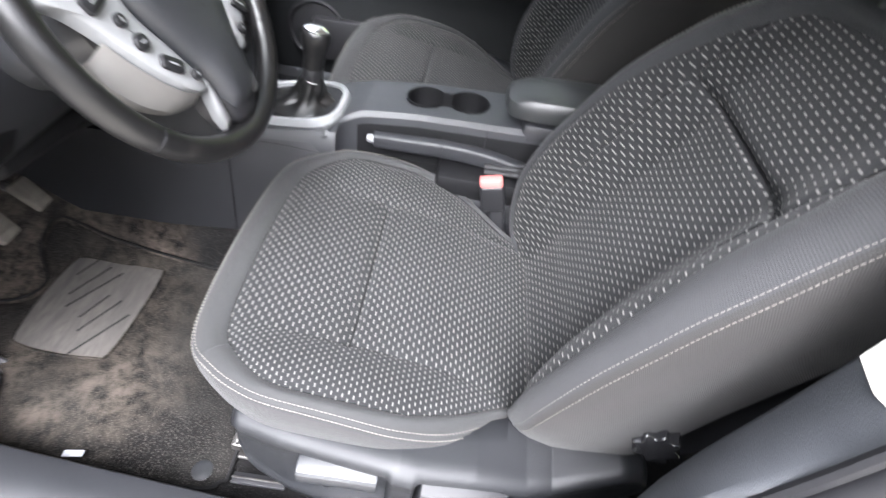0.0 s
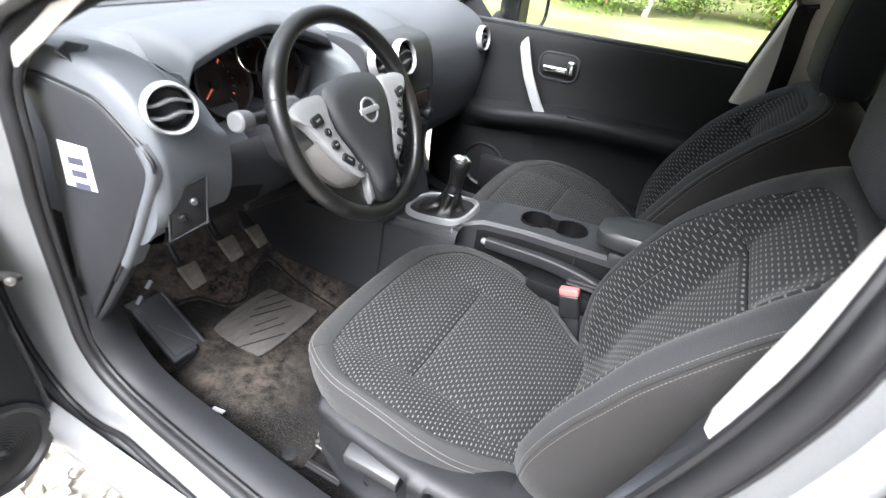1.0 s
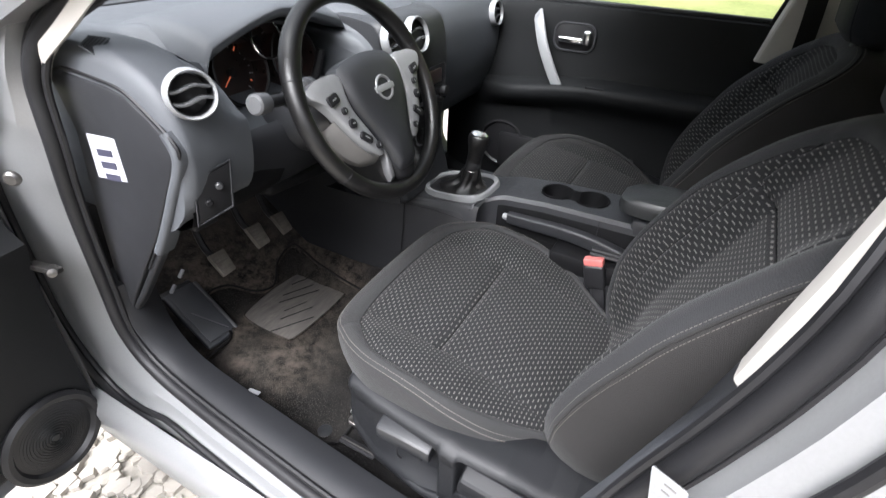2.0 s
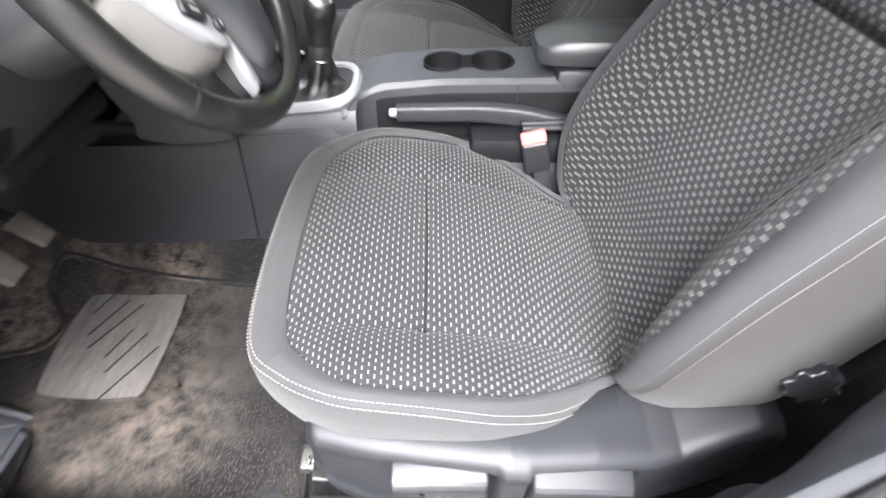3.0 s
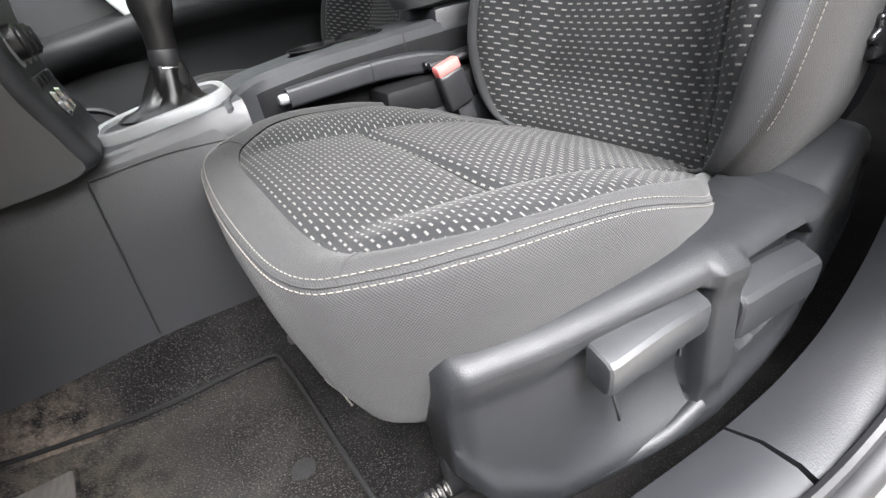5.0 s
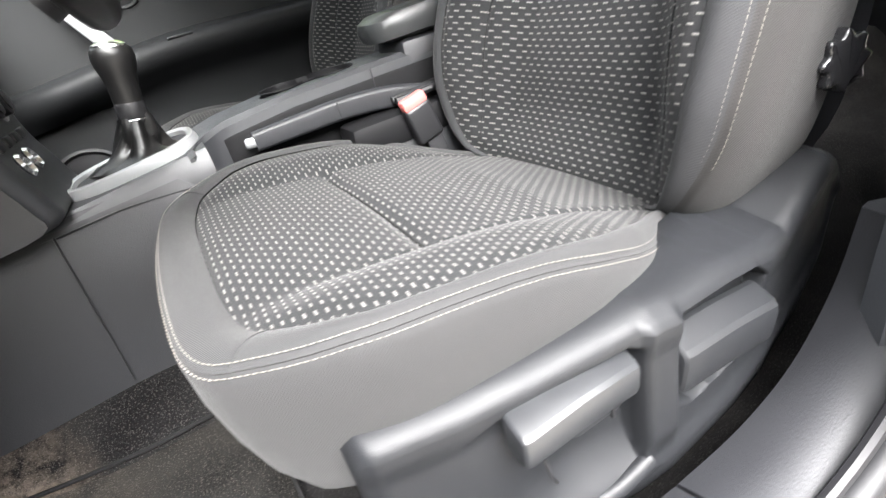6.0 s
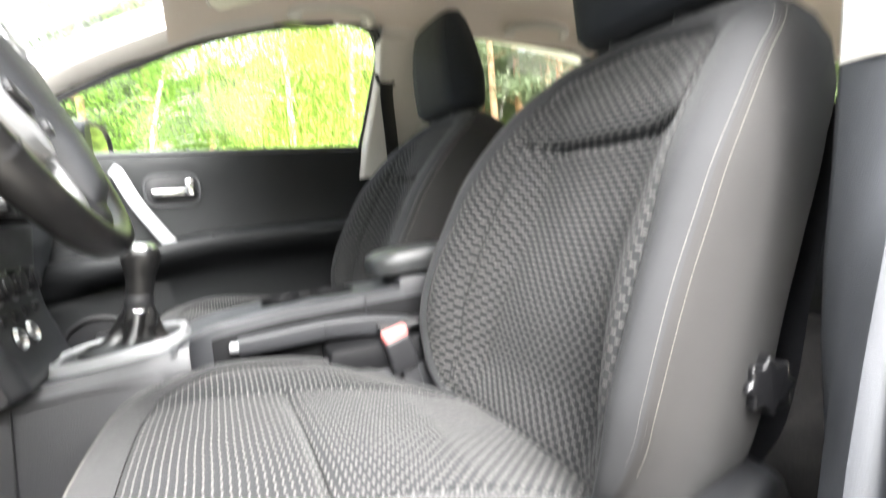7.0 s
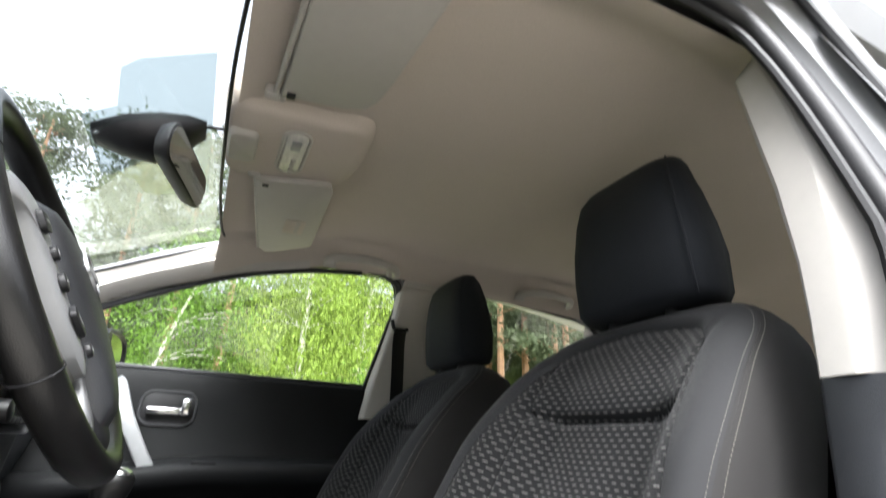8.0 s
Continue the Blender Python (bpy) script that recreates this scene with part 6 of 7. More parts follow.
# gear lever
def fold(a, i):
    """Creases of the gaiter: a few ridges that turn as they rise and die out at both ends."""
    deep = math.sin(math.pi * i / 9) ** 0.8
    return 1 + deep * (0.38 * (abs(math.sin(2.0 * a + 0.30 * i)) - 0.6) + 0.18 * (abs(math.sin(3.5 * a - 0.22 * i + 1.0)) - 0.6))


gl = thing("gear_lever", (0.004, 0.50, 0.71), "black gear lever with a leather gaiter and satin cap", "gear lever")
rows = []
for i, (z, r, y) in enumerate(((0.0, 0.062, 0.502), (0.003, 0.058, 0.501), (0.007, 0.048, 0.499), (0.012, 0.037, 0.496), (0.020, 0.030, 0.492), (0.029, 0.0265, 0.489), (0.038, 0.024, 0.486), (0.047, 0.022, 0.484), (0.055, 0.020, 0.482), (0.060, 0.0190, 0.482))):
    rows.append([(0.004 + r * fold(a, i) * math.cos(a), y + r * 1.1 * fold(a, i) * math.sin(a), 0.712 + z) for a in np.linspace(0, 2 * math.pi, 72, endpoint=False)])
part("gaiter", loft(rows, True), LEATHER, gl, "creased black leather gaiter")
KM = Matrix.Translation((0.004, 0.482, 0.766)) @ pose(0, 0, 0, 8, 0, 0)
part("collar", lathe([(0.019, -0.004), (0.020, 0.0), (0.0195, 0.022), (0.0185, 0.024)], KM, 28), DARK, gl)
part("collar_band", lathe([(0.0203, 0.0), (0.0208, 0.001), (0.0203, 0.002)], KM, 28), CHROME, gl)
part("knob", lathe([(0.0175, 0.022), (0.0178, 0.030), (0.0182, 0.046), (0.0205, 0.060), (0.0240, 0.072), (0.0252, 0.082), (0.0240, 0.092), (0.019, 0.099), (0.010, 0.102), (0, 0.1025)], KM @ Matrix.Diagonal((0.92, 1.08, 1, 1)), 36), LEATHER, gl, "black leather knob")
part("knob_cap", lathe([(0.0220, 0.0935), (0.0200, 0.0990), (0.012, 0.1035), (0, 0.1045)], KM @ Matrix.Diagonal((0.92, 1.08, 1, 1)), 36), CHROME, gl, "satin silver shift cap")
# arm rest
ar = thing("arm_rest", (0.02, -0.08, 0.70), "dark padded arm rest behind the cup holders", "arm rest")
rows = []
for k, s, dz in ((0, 0.80, -0.022), (1, 0.97, -0.016), (2, 1.0, 0.0), (3, 0.98, 0.014), (4, 0.90, 0.022), (5, 0.5, 0.026), (6, 0.02, 0.027)):
    rows.append([(0.020 + 0.062 * s * math.copysign(abs(math.cos(a)) ** 0.5, math.cos(a)), -0.075 + 0.185 * (s if s > 0.6 else s) * math.copysign(abs(math.sin(a)) ** 0.5, math.sin(a)), 0.785 + dz + 0.04 * (0.1 - (-0.075 + 0.185 * s * math.sin(a)))) for a in np.linspace(0, 2 * math.pi, 44, endpoint=False)])
part("lid", loft(rows, True), ARMHIDE, ar, "grey padded lid")
part("bin", box((0.115, 0.32, 0.13), (0.020, -0.09, 0.70), (0, 0, 0), 0.012), LOWER, ar)
# buckle
for nm, x, s in (("seat_belt_buckle", -0.123, 1), ("seat_belt_buckle", 0.135, -1)):
    bk = thing(nm, (x, 0.09, 0.62), "black seat belt buckle with a red release button", "belt buckle", "belt buckles")
    m = Matrix.Translation((x, 0.108, 0.662)) @ pose(0, 0, 0, -14, 0, 0)
    b = box((0.024, 0.046, 0.060), (0, 0, -0.010), (0, 0, 0), 0.006, 3)
    b.transform(m)
    part("buckle_body", b, DARK, bk)
    b = box((0.020, 0.043, 0.018), (0, 0, 0.026), (0, 0, 0), 0.004, 2)
    b.transform(m)
    part("release_button", b, RED, bk, "red release button")
    b = box((0.012, 0.03, 0.14), (0, -0.005, -0.10), (0, 0, 0), 0.004)
    b.transform(m)
    part("stalk", b, DARK, bk)

# ---- footwell ----
mat = thing("floor_mat", (-0.40, 0.72, 0.36), "dusty dark carpet floor mat with a worn heel pad", "floor mat")
mo = [(-0.605, 0.485), (-0.585, 0.476), (-0.44, 0.488), (-0.25, 0.498), (-0.195, 0.503), (-0.182, 0.512), (-0.181, 0.55), (-0.180, 0.66), (-0.171, 0.79), (-0.160, 0.90), (-0.148, 1.0), (-0.20, 1.03), (-0.27, 0.985), (-0.33, 1.0), (-0.375, 1.05), (-0.44, 1.06), (-0.47, 1.0), (-0.485, 0.93), (-0.56, 0.915), (-0.605, 0.90), (-0.622, 0.70), (-0.622, 0.52)]
moc = [(p.x, p.y) for p in curve([(x, y, 0) for x, y in mo], 5, True)]
mc = Vector((-0.40, 0.72))


def mat_z(x, y):
    return max(floor_z(x, y), 0.352) + 0.012


rows = []
for i in range(15):
    k = 1 - 0.985 * i / 14
    rows.append([(mc.x + (x - mc.x) * k, mc.y + (y - mc.y) * k, mat_z(mc.x + (x - mc.x) * k, mc.y + (y - mc.y) * k) - (0.012 if i == 0 else 0)) for x, y in moc])
part("carpet_sheet", loft(rows, True), MAT, mat)
part("bound_edge", sweep([Vector((x, y, mat_z(x, y) - 0.001)) for x, y in moc], ring(0.0032, 6), (0, 0, 1), True), BIND, mat, "stitched black edge binding")
hp = [(p.x, p.y) for p in curve([(-0.427, 0.80, 0), (-0.415, 0.775, 0), (-0.32, 0.768, 0), (-0.215, 0.772, 0), (-0.192, 0.79, 0), (-0.186, 0.87, 0), (-0.188, 0.945, 0), (-0.21, 0.965, 0), (-0.30, 0.972, 0), (-0.40, 0.962, 0), (-0.422, 0.94, 0), (-0.430, 0.87, 0)], 3, True)]
pad = part("heel_pad", plate(hp, 0.004, Matrix.Translation((0, 0, 0.364)), 0.002), HEEL, mat, "dusty worn heel pad")
part("pad_edge", sweep([Vector((x, y, 0.3675)) for x, y in hp], ring(0.003, 6), (0, 0, 1), True), MAT, pad)
for k in range(6):
    part("pad_rib", box((0.0028, 0.120 - 0.026 * (k % 3), 0.0016), (-0.375 + 0.030 * k + 0.01 * (k % 2), 0.815 + 0.022 * k, 0.3684), (0, 0, -120 + 4 * (k % 3)), 0.0005), BIND, pad, "dark worn groove")
part("mat_button", lathe([(0.013, 0.0), (0.014, 0.003), (0.010, 0.0045), (0, 0.0035)], Matrix.Translation((-0.388, 0.536, 0.363)), 24), BIND, mat)
part("mat_button", lathe([(0.016, 0.0), (0.017, 0.003), (0.012, 0.005), (0, 0.004)], Matrix.Translation((-0.592, 0.520, 0.363)), 24), COVER, mat, "round grey fixing button")
tag = tagged(part("carpet_tag", box((0.011, 0.030, 0.003), (-0.600, 0.722, 0.379), (0, 6, 8), 0.001), WHITE), "small white tag at the carpet's edge", "tag")
fr = thing("foot_rest", (-0.53, 1.03, 0.36), "black rubber foot rest on the carpet", "foot rest")
m = Matrix.Translation((-0.497, 1.022, 0.398)) @ pose(0, 0, 0, 30, 0, -4)
b = box((0.088, 0.19, 0.016), (0, 0, 0), (0, 0, 0), 0.006, 3)
b.transform(m)
part("rest_plate", b, POSTLOW, fr)
b = box((0.068, 0.165, 0.006), (0, 0, 0.010), (0, 0, 0), 0.003)
b.transform(m)
part("rest_pad", b, POSTLOW, fr)
b = box((0.003, 0.10, 0.002), (0.005, -0.03, 0.0135), (0, 0, 28), 0.0006)
b.transform(m)
part("rest_rib", b, TIP, fr)
b = box((0.010, 0.18, 0.012), (0.046, 0, 0.006), (0, 0, 0), 0.004)
b.transform(m)
part("rest_edge", b, PLASTIC, fr)
b = box((0.09, 0.12, 0.06), (0, 0.05, -0.03), (0, 0, 0), 0.006)
b.transform(m)
part("rest_base", b, LOWER, fr)
for nm, x, y, z, w in (("clutch_pedal", -0.452, 0.935, 0.577, 0.046), ("brake_pedal", -0.340, 0.925, 0.600, 0.046), ("accelerator_pedal", -0.232, 0.950, 0.575, 0.040)):
    p = thing(nm, (x, y, z), "dusty ribbed rubber pedal on a black arm", "pedal", "pedals")
    m = Matrix.Translation((x, y, z)) @ pose(0, 0, 0, 52, 0, 0)
    b = plate([(-w * 0.50, 0.026), (-w * 0.44, 0.031), (w * 0.44, 0.029), (w * 0.50, 0.024), (w * 0.42, -0.026), (w * 0.36, -0.030), (-w * 0.36, -0.031), (-w * 0.42, -0.027)], 0.012, Matrix.Translation((0, 0, -0.006)), 0.003, 3)
    b.transform(m)
    pp = part("pedal_pad", b, PADRUBBER, p, "dusty grey rubber pad")
    for k in range(5):
        b = box((w * 0.62, 0.0035, 0.003), (0, -0.017 + 0.0085 * k, 0.0065), (0, 0, 0), 0.001)
        b.transform(m)
        part("pad_rib", b, PADRUBBER, pp)
    part("pedal_arm", tube([(x, y + 0.012, z - 0.004), (x, y + 0.06, z + 0.03), (x + 0.01, y + 0.10, z + 0.12), (x + 0.01, y + 0.10, z + 0.22)], 0.009, 8), DARK, p)
for k in range(2):
    tagged(part("wire_clip", box((0.022, 0.007, 0.007), (-0.560 + 0.038 * k, 0.990 + 0.014 * k, 0.545 + 0.016 * k), (0, -25, 20), 0.001), WHITE), "small white wiring clip under the dashboard", "clip", "wiring clips")

# ---- overhead ----
for s, nm in ((-1, "driver"), (1, "passenger")):
    v = thing("sun_visor", (s * 0.36, 0.30, 1.46), "beige folded sun visor against the roof lining", "sun visor", "sun visors")
    if s < 0:
        o, hx = [(0.190, 0.354), (0.510, 0.346), (0.542, 0.333), (0.549, 0.300), (0.541, 0.212), (0.526, 0.192), (0.31, 0.198), (0.245, 0.204), (0.215, 0.216), (0.198, 0.25)], 0.178
    else:
        o, hx = [(0.125, 0.362), (0.48, 0.312), (0.503, 0.294), (0.497, 0.275), (0.438, 0.190), (0.42, 0.180), (0.13, 0.192), (0.105, 0.202), (0.100, 0.216)], 0.118
    o = [(s * x, y) for x, y in o]
    VM = Matrix.Translation((0, 0, 1.484 if s < 0 else 1.474)) @ pose(0, 0, 0, -3, s * 5.0, 0)
    part("visor_body", plate(o[::-1] if s < 0 else o, -0.014, VM @ Matrix.Translation((0, 0, 0.006)), 0.004, 3), BEIGE, v)
    part("visor_rod", tube([(s * (hx + 0.007), 0.362, 1.448), (s * 0.50, 0.350 if s < 0 else 0.312, 1.420)], 0.0045), BEIGE, v, "pale pivot rod")
    part("visor_hook", join(box((0.020, 0.026, 0.022), (s * hx, 0.366, 1.452), (0, 0, 0), 0.006), box((0.012, 0.034, 0.010), (s * (hx - 0.015), 0.360, 1.458), (0, 0, 20), 0.004)), BEIGE, v)
    part("hook_slot", box((0.012, 0.014, 0.010), (s * (hx + 0.022), 0.338, 1.4395), (0, s * 5, 0), 0.002), DARK, v)
    if s > 0:
        tag2 = part("visor_label", plate(rounded(0.075, 0.05, 0.004, 2), -0.001, VM @ Matrix.Translation((0.32, 0.245, -0.0085)), 0), LINER, v, "faint pale label")
        for k in range(3):
            part("print_bar", plate(rounded(0.016, 0.010, 0.001, 1), -0.0006, VM @ Matrix.Translation((0.298 + 0.022 * k, 0.238, -0.0096)), 0), BEIGE, tag2)
for y in (-0.012, -0.71):
    g = thing("grab_handle", (0.57, y, 1.44), "beige fold-down grab handle on the roof lining", "grab handle", "grab handles")
    x0 = 0.556
    bow = curve([(x0 + 0.020, y + 0.112, 1.440), (x0 - 0.004, y + 0.108, 1.440), (x0 - 0.026, y + 0.082, 1.444), (x0 - 0.034, y, 1.449), (x0 - 0.026, y - 0.082, 1.442), (x0 - 0.004, y - 0.108, 1.434), (x0 + 0.022, y - 0.112, 1.430)], 5)
    part("handle_bow", sweep(bow, rounded(0.026, 0.020, 0.009, 4), (1, 0, 0.3)), BEIGE, g)
    # flat brown plate that paints the shade between handle and lining
    part("handle_shade", plate(rounded(0.18, 0.044, 0.016, 4), 0.002, facing((x0 + 0.002, y, 1.4705), (-0.72, 0, -0.7)), 0.001), SHADOWCLOTH, g, "brown plate painted as the shade behind the handle")
    for s in (-1, 1):
        part("handle_mount", box((0.026, 0.040, 0.030), (x0 + 0.022, y + s * 0.105, 1.440), (0, 40, 0), 0.007), BEIGE, g)
ml = thing("map_light", (0.035, 0.30, 1.475), "clear map light lens in a beige roof panel", "map light")
panel_o = [(p.x, p.y) for p in curve([(-0.118, 0.415, 0), (0, 0.42, 0), (0.118, 0.415, 0), (0.128, 0.36, 0), (0.120, 0.26, 0), (0.125, 0.205, 0), (0.10, 0.175, 0), (0, 0.165, 0), (-0.10, 0.175, 0), (-0.125, 0.205, 0), (-0.120, 0.26, 0), (-0.128, 0.36, 0)], 4, True)]
PM = Matrix.Translation((0, 0.30, 1.452)) @ pose(0, 0, 0, -5, 0, 0)
part("light_panel", loft([[PM @ Vector((x * k, (y - 0.30) * k, z)) for x, y in panel_o] for k, z in ((1.12, 0.052), (1.09, 0.030), (1.04, 0.012), (0.97, 0.003), (0.85, 0.0), (0.4, 0.0), (0.02, 0.0))], True), LINER, ml, "beige cloth-covered roof panel")
LM = PM @ Matrix.Translation((-0.004, 0.004, 0))
part("lens", loft([[LM @ Vector((x * k, y * k, z)) for x, y in rounded(0.150, 0.042, 0.018, 6)] for k, z in ((1.0, 0.002), (0.98, -0.006), (0.88, -0.009), (0.02, -0.010))], True), LENS, ml, "clear ribbed lens")
part("lamp_holder", box((0.034, 0.018, 0.004), LM @ Vector((-0.040, 0, -0.010)), (0, 0, 0), 0.0015), SILVER, ml)
for k in range(3):
    part("lamp_switch", box((0.014, 0.010, 0.006), LM @ Vector((0.020 + 0.020 * k, -0.004, -0.010)), (0, 0, 0), 0.002), BEIGE, ml)
part("lens_rim", sweep([LM @ Vector((x, y, -0.003)) for x, y in rounded(0.158, 0.050, 0.022, 6)], ring(0.0035, 6), (0, 0, 1), True), BEIGE, ml)
part("switch_box", loft([[PM @ Vector((0.0 + x * k, 0.098 + y * k, z)) for x, y in rounded(0.105, 0.050, 0.016, 5)] for k, z in ((1.1, 0.004), (1.0, -0.008), (0.9, -0.011), (0.02, -0.012))], True), BEIGE, ml, "pale sensor housing")
im = thing("interior_mirror", (-0.02, 0.55, 1.42), "black interior mirror on a windscreen sensor housing", "car mirror")
rows = []
for k, (y, z, w, h) in enumerate(((0.462, 1.452, 0.030, 0.012), (0.49, 1.442, 0.050, 0.040), (0.53, 1.428, 0.058, 0.062), (0.58, 1.410, 0.056, 0.040), (0.625, 1.392, 0.036, 0.010))):
    rows.append([(-0.02 + w * math.cos(a), y, z - 0.010 + h * math.sin(a) * (1 if math.sin(a) < 0 else 0.2)) for a in np.linspace(0, 2 * math.pi, 24, endpoint=False)])
part("sensor_housing", loft(rows, True, cap=True), DARK, im, "black sensor housing")
IMM = facing((-0.005, 0.478, 1.362), (-0.22, -1.0, -0.10))
part("mirror_shell", loft([[IMM @ Vector((x * k, y * k, z)) for x, y in rounded(0.235, 0.068, 0.03, 7)] for k, z in ((0.1, -0.035), (0.6, -0.033), (0.9, -0.022), (1.0, -0.004), (1.0, 0.002), (0.95, 0.004))], True), DARK, im, "black mirror shell")
part("mirror_glass", plate(rounded(0.225, 0.060, 0.027, 7), 0.0015, IMM @ Matrix.Translation((0, 0, 0.0025)), 0), MIRROR, im)
part("mirror_arm", tube([(-0.015, 0.535, 1.395), (-0.008, 0.505, 1.372)], 0.011), DARK, im)
part("sensor_cable", tube([(-0.02, 0.465, 1.448), (-0.02, 0.440, 1.452), (-0.015, 0.415, 1.460)], 0.004), DARK, im)
sb = thing("seat_belt", (0.64, -0.17, 0.9), "black seat belt hanging from the centre post", "seat belt")
part("webbing", sweep(curve([(0.578, -0.160, 1.262), (0.592, -0.160, 1.215), (0.614, -0.172, 1.08), (0.628, -0.18, 0.80), (0.632, -0.18, 0.50)], 5), rounded(0.046, 0.003, 0.001, 2), (1, 0.25, 0)), DARK, sb)
part("belt_guide", tube([(0.598, -0.135, 1.290), (0.590, -0.140, 1.262), (0.584, -0.160, 1.254), (0.584, -0.185, 1.262)], 0.006, 8, 5), DARK, sb)

# ---- outside ----
GRASS = material("mown_grass", (0.13, 0.145, 0.055), 0.95, vary=0.35, scale=14, bump=0.6, bump_scale=60, blotch=0.5, spec=0.1, tint=(0.22, 0.185, 0.10), tint_at=0.60)
GRAVEL = material("pale_gravel", (0.30, 0.28, 0.245), 0.95, vary=0.35, scale=45, bump=1.0, bump_scale=55, blotch=2)
STONE = material("pale_stone", (0.36, 0.335, 0.295), 0.9, vary=0.25, scale=20, bump=0.3, bump_scale=90)
BIRCH = material("birch_leaves", (0.21, 0.30, 0.05), 0.65, vary=0.45, scale=6, blotch=1.2, spec=0.3)
BUSH = material("bush_leaves", (0.11, 0.20, 0.03), 0.65, vary=0.45, scale=6, blotch=1.0, spec=0.3)
PINE = material("pine_needles", (0.070, 0.090, 0.048), 0.8, vary=0.4, scale=6, blotch=1.0, spec=0.2)
for lm in (BIRCH, BUSH, PINE):
    # light also passes through the leaves
    n, l = lm.node_tree.nodes, lm.node_tree.links
    thin, both = n.new("ShaderNodeBsdfTranslucent"), n.new("ShaderNodeMixShader")
    l.new(n["Principled BSDF"].inputs["Base Color"].links[0].from_socket, thin.inputs["Color"])
    both.inputs[0].default_value = 0.45
    l.new(n["Principled BSDF"].outputs[0], both.inputs[1])
    l.new(thin.outputs[0], both.inputs[2])
    l.new(both.outputs[0], n["Material Output"].inputs["Surface"])
BARK = material("pine_bark", (0.20, 0.115, 0.065), 0.95, vary=0.4, scale=10, bump=1.0, bump_scale=25, blotch=2)
WBARK = material("birch_bark", (0.55, 0.52, 0.47), 0.85, vary=0.2, scale=10, blotch=4, tint=(0.06, 0.055, 0.05), tint_at=0.66, stretch=(1, 1, 3))

rows = []
for y in list(np.linspace(-60, -12, 9)) + list(np.linspace(-10, 10, 41)) + list(np.linspace(12, 60, 9)):
    rows.append([(x, y, 0.05 * noise.noise(Vector((x * 0.3, y * 0.3, 0))) * smooth(2.5, 6, x) - 0.0) for x in list(np.linspace(-60, -4, 8)) + list(np.linspace(-3, 22, 60)) + list(np.linspace(25, 70, 8))])
single("ground", loft(rows), GRASS, "mown grass with bare sandy patches", "ground", kind="structure")
rows = [[(x, y, 0.012 + 0.012 * noise.noise(Vector((x * 3, y * 3, 1)))) for x in np.linspace(-9, 2.6, 80)] for y in np.linspace(-7, 7, 90)]
single("gravel_drive", loft(rows), GRAVEL, "pale gravel drive under the car", "gravel", kind="structure")
rng = random.Random(4)
bm = bmesh.new()
for k in range(1500):
    x, y = rng.uniform(-1.6, -0.5), rng.uniform(0.75, 2.2)
    r = rng.uniform(0.010, 0.032)
    ring0 = []
    a0 = rng.uniform(0, 6.28)
    for lv, (rr, zz) in enumerate(((1.0, -0.2), (0.85, 0.45))):
        ring0.append([bm.verts.new((x + r * rr * rng.uniform(0.75, 1.2) * math.cos(a0 + i * 1.257), y + r * rr * rng.uniform(0.7, 1.1) * math.sin(a0 + i * 1.257), 0.016 + r * zz)) for i in range(5)])
    for i in range(5):
        bm.faces.new((ring0[0][i], ring0[0][(i + 1) % 5], ring0[1][(i + 1) % 5], ring0[1][i]))
    bm.faces.new(ring0[1])
single("gravel_stones", bm, STONE, "loose pale stones beside the sill", "gravel", kind="stuff", flat=True)


def leaves(bm, centre, spread, count, size, rng, droop=0.0, long=1.0):
    for _ in range(count):
        p = Vector((rng.gauss(0, 1), rng.gauss(0, 1), rng.gauss(0, 1)))
        p = Vector((p.x * spread[0], p.y * spread[1], p.z * spread[2])) * 0.5 + Vector(centre)
        d = Vector((rng.gauss(0, 1), rng.gauss(0, 1), rng.gauss(0, 0.6) - droop)).normalized()
        e = d.orthogonal().normalized()
        e.rotate(Matrix.Rotation(rng.uniform(0, 6.28), 3, d))
        s = size * rng.uniform(0.6, 1.3)
        q = [p - d * s * long * 0.5, p + e * s * 0.28, p + d * s * long * 0.5, p - e * s * 0.28]
        bm.faces.new([bm.verts.new(c) for c in q])


def broadleaf(name, x, y, h, rng, mat, bark, label, weep, clumps, per, size, width, tip=0.0):
    t = thing(name, (x, y, 0), label, "tree")
    lean = rng.uniform(-0.06, 0.06) * h
    bend = curve([(x, y, -0.1), (x + lean * 0.3, y + lean * 0.2 + tip * 0.4, h * 0.35), (x + lean, y + lean * 0.4 + tip, h * 0.7), (x + lean * 1.3, y + tip * 1.5, h * 0.96)], 5)
    part("trunk", sweep(bend, ring(h * 0.013, 8), (1, 0, 0), scale=lambda k: 1.0 - 0.85 * k), bark, t)
    bm = bmesh.new()
    limbs = bmesh.new()
    for k in range(clumps):
        z = h * rng.uniform(0.10, 1.0)
        r = width * (0.35 + 0.65 * math.sin(min(z / h, 1) * math.pi) ** 0.6) * rng.uniform(0.35, 1.0)
        a = rng.uniform(0, 6.28)
        c = Vector((x + lean * z / h + r * math.cos(a), y + tip * 1.4 * z / h + r * math.sin(a), z))
        leaves(bm, c, (width * 0.42, width * 0.42, width * (0.9 if weep else 0.4)), per, size, rng, 1.6 if weep else 0.0, 1.2)
        if k % 4 == 0:
            src = bend[min(int(len(bend) * z / h * 0.9), len(bend) - 1)]
            limbs = join(limbs, tube([src, (src + c) / 2 + Vector((0, 0, 0.1 * r)), c], h * 0.0028, 5, 2, scale=lambda k: 1 - 0.7 * k))
    part("crown", bm, mat, t, flat=True)
    tagged(part("limbs", limbs, bark, t), kind="stuff")
    return t


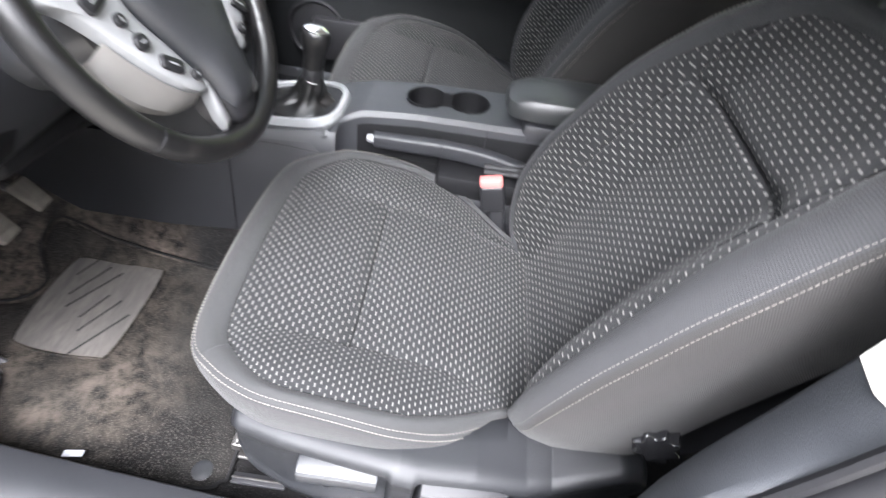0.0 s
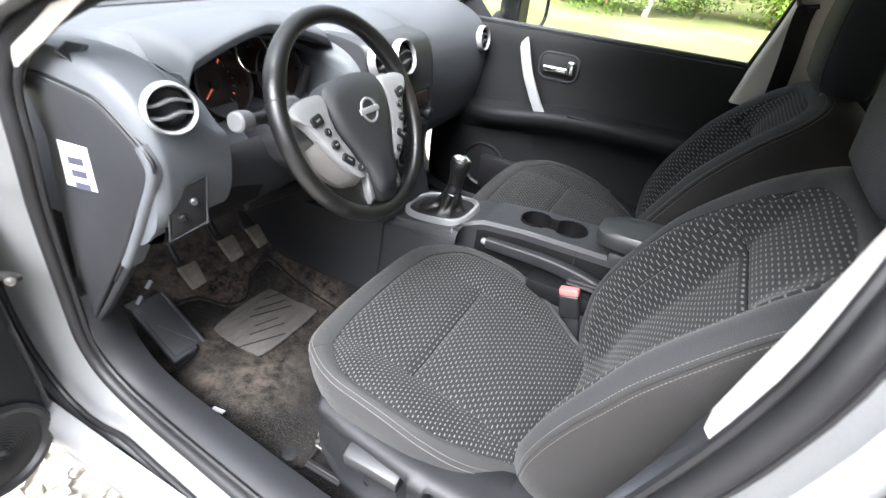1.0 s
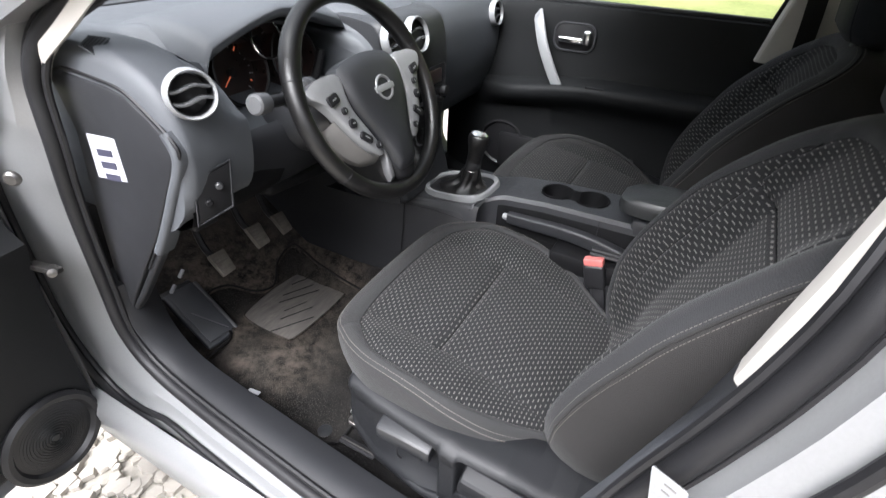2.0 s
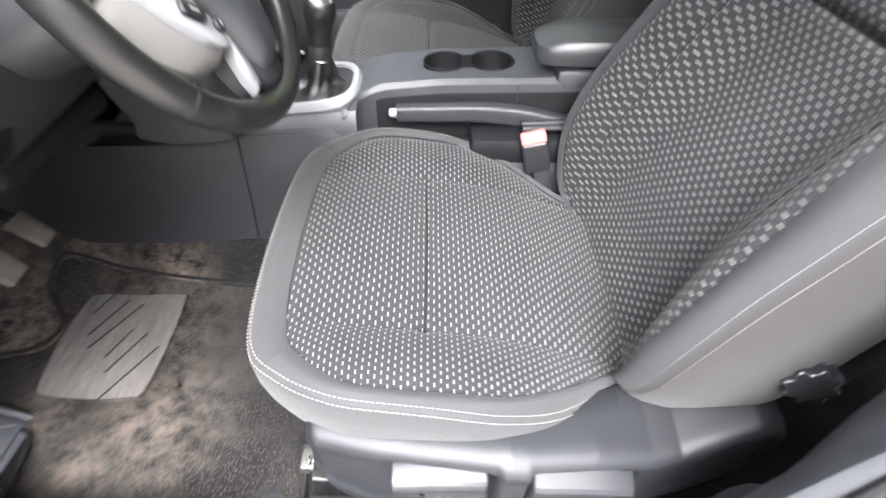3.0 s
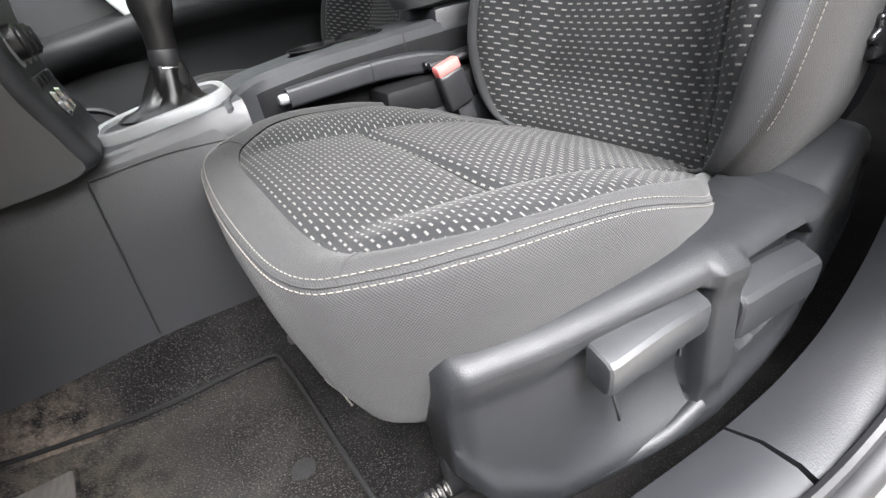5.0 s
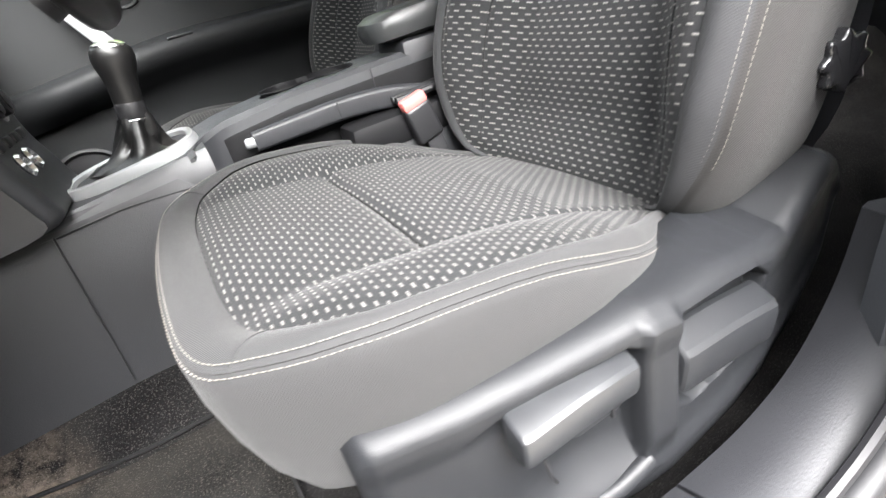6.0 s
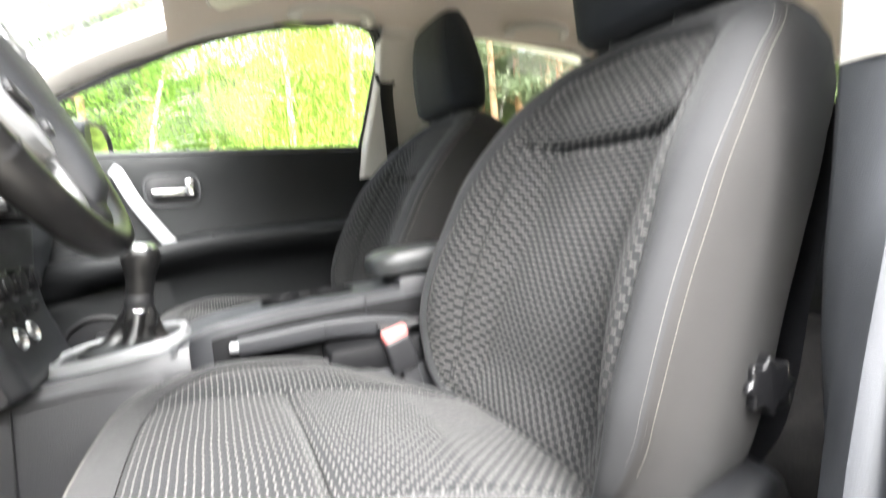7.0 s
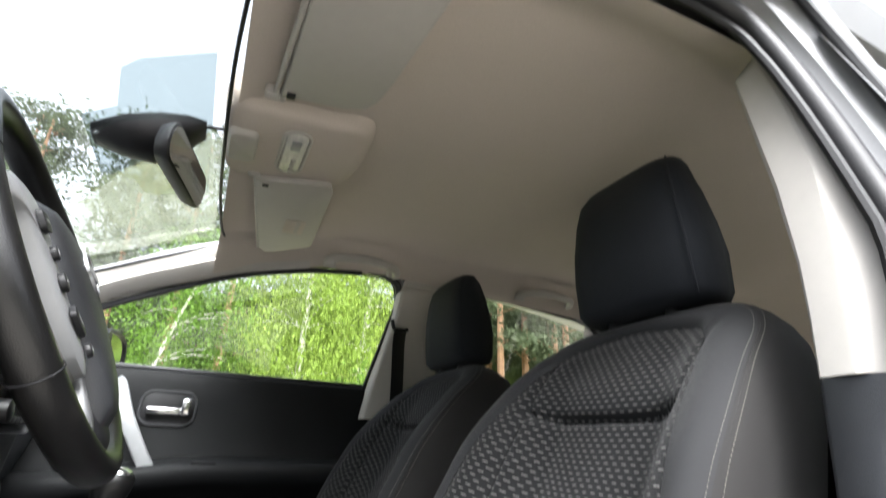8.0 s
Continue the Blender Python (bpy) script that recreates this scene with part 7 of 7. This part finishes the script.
def pine(x, y, h, rng):
    t = thing("pine_tree", (x, y, 0), "tall pine with a reddish trunk and dark needles", "tree", "pines")
    part("trunk", tube([(x, y, -0.1), (x + rng.uniform(-0.2, 0.2), y, h * 0.5), (x, y + rng.uniform(-0.2, 0.2), h)], h * 0.014, 8, 5, scale=lambda k: 1 - 0.75 * k), BARK, t)
    bm, limbs = bmesh.new(), bmesh.new()
    for k in range(46):
        z = h * rng.uniform(0.30, 1.0)
        r = h * 0.17 * (1.15 - z / h) ** 0.7 * rng.uniform(0.4, 1.1) + 0.15
        a = rng.uniform(0, 6.28)
        c = Vector((x + r * math.cos(a), y + r * math.sin(a), z + 0.1 * r))
        leaves(bm, c, (0.9, 0.9, 0.45), 120, 0.15, rng, 0.0, 1.6)
        if k % 3 == 0:
            limbs = join(limbs, tube([(x, y, z - 0.2), ((x + c.x) / 2, (y + c.y) / 2, z), c], 0.03, 5, 2, scale=lambda k: 1 - 0.7 * k))
    part("crown", bm, PINE, t, flat=True)
    tagged(part("limbs", limbs, BARK, t), kind="stuff")


rng = random.Random(11)
for x, y, h, w in ((14.2, -2.0, 9.5, 1.9), (15.5, -4.0, 10.5, 2.2)):
    broadleaf("birch_tree", x, y, h, rng, BIRCH, WBARK, "bright green weeping birch with a pale trunk", True, 170, 330, 0.080, w)
broadleaf("young_tree", 13.0, 1.9, 6.0, rng, BUSH, WBARK, "young green tree with a pale leaning trunk", False, 70, 220, 0.085, 1.5, -0.9)
for k in range(2, 9):
    y = -9 + 1.7 * k + rng.uniform(-0.4, 0.4)
    broadleaf("bush", 13.2 + rng.uniform(-0.8, 1.6) + 0.10 * abs(k - 7), y, rng.uniform(1.8, 3.4), rng, BUSH, BARK, "dense green bush at the edge of the wood", False, 30, 190, 0.09, 1.3)
for x, y, h in ((19, 3.8, 12), (18, 6.6, 11), (21, 2.0, 13), (15.5, -9.6, 13), (16.5, -11.4, 14), (18.3, -9.4, 14), (15.0, -12.2, 13), (19, -11, 14), (21, -8, 15), (17.5, -13.5, 14), (20, -15, 15), (23, -5.5, 15), (22.5, -11.5, 16), (18, -17, 15), (24, 0, 15), (23, 4.5, 14), (22, 8.5, 13), (20, 12, 12), (26, 11, 13)):
    pine(x, y, h, rng)
# dense wood that closes the view behind the trees, and holds back light elsewhere
FAR = material("far_wood", (0.060, 0.080, 0.042), 0.95, vary=0.6, scale=3.0, blotch=0.5, spec=0.05, bump=1.0, bump_scale=4, tint=(0.09, 0.12, 0.03), tint_at=0.6)
rows = []
for z in np.linspace(-0.2, 1.0, 14):
    row = []
    for a in np.linspace(-1.9, 2 * math.pi - 1.9, 220, endpoint=False):
        # unseen nearer stretch on the driver's side, added to block low sky light
        near = smooth(2.0, 2.5, a)
        near *= smooth(4.38, 3.9, a)
        r = lerp(27, 14, near) + 1.5 * noise.noise(Vector((math.cos(a) * 9, math.sin(a) * 9, z * 5)))
        row.append((r * math.cos(a), r * math.sin(a), z * (8.5 + 2.5 * noise.noise(Vector((math.cos(a) * 14, math.sin(a) * 14, 2))) - 4.5 * smooth(0.2, 0.8, a) * smooth(2.5, 2.0, a) - 1.5 * near)))
    rows.append(row)
single("backdrop", loft(rows, True), FAR, "dense dark green wood, its unseen near side added to hold back light", "wood", kind="structure")
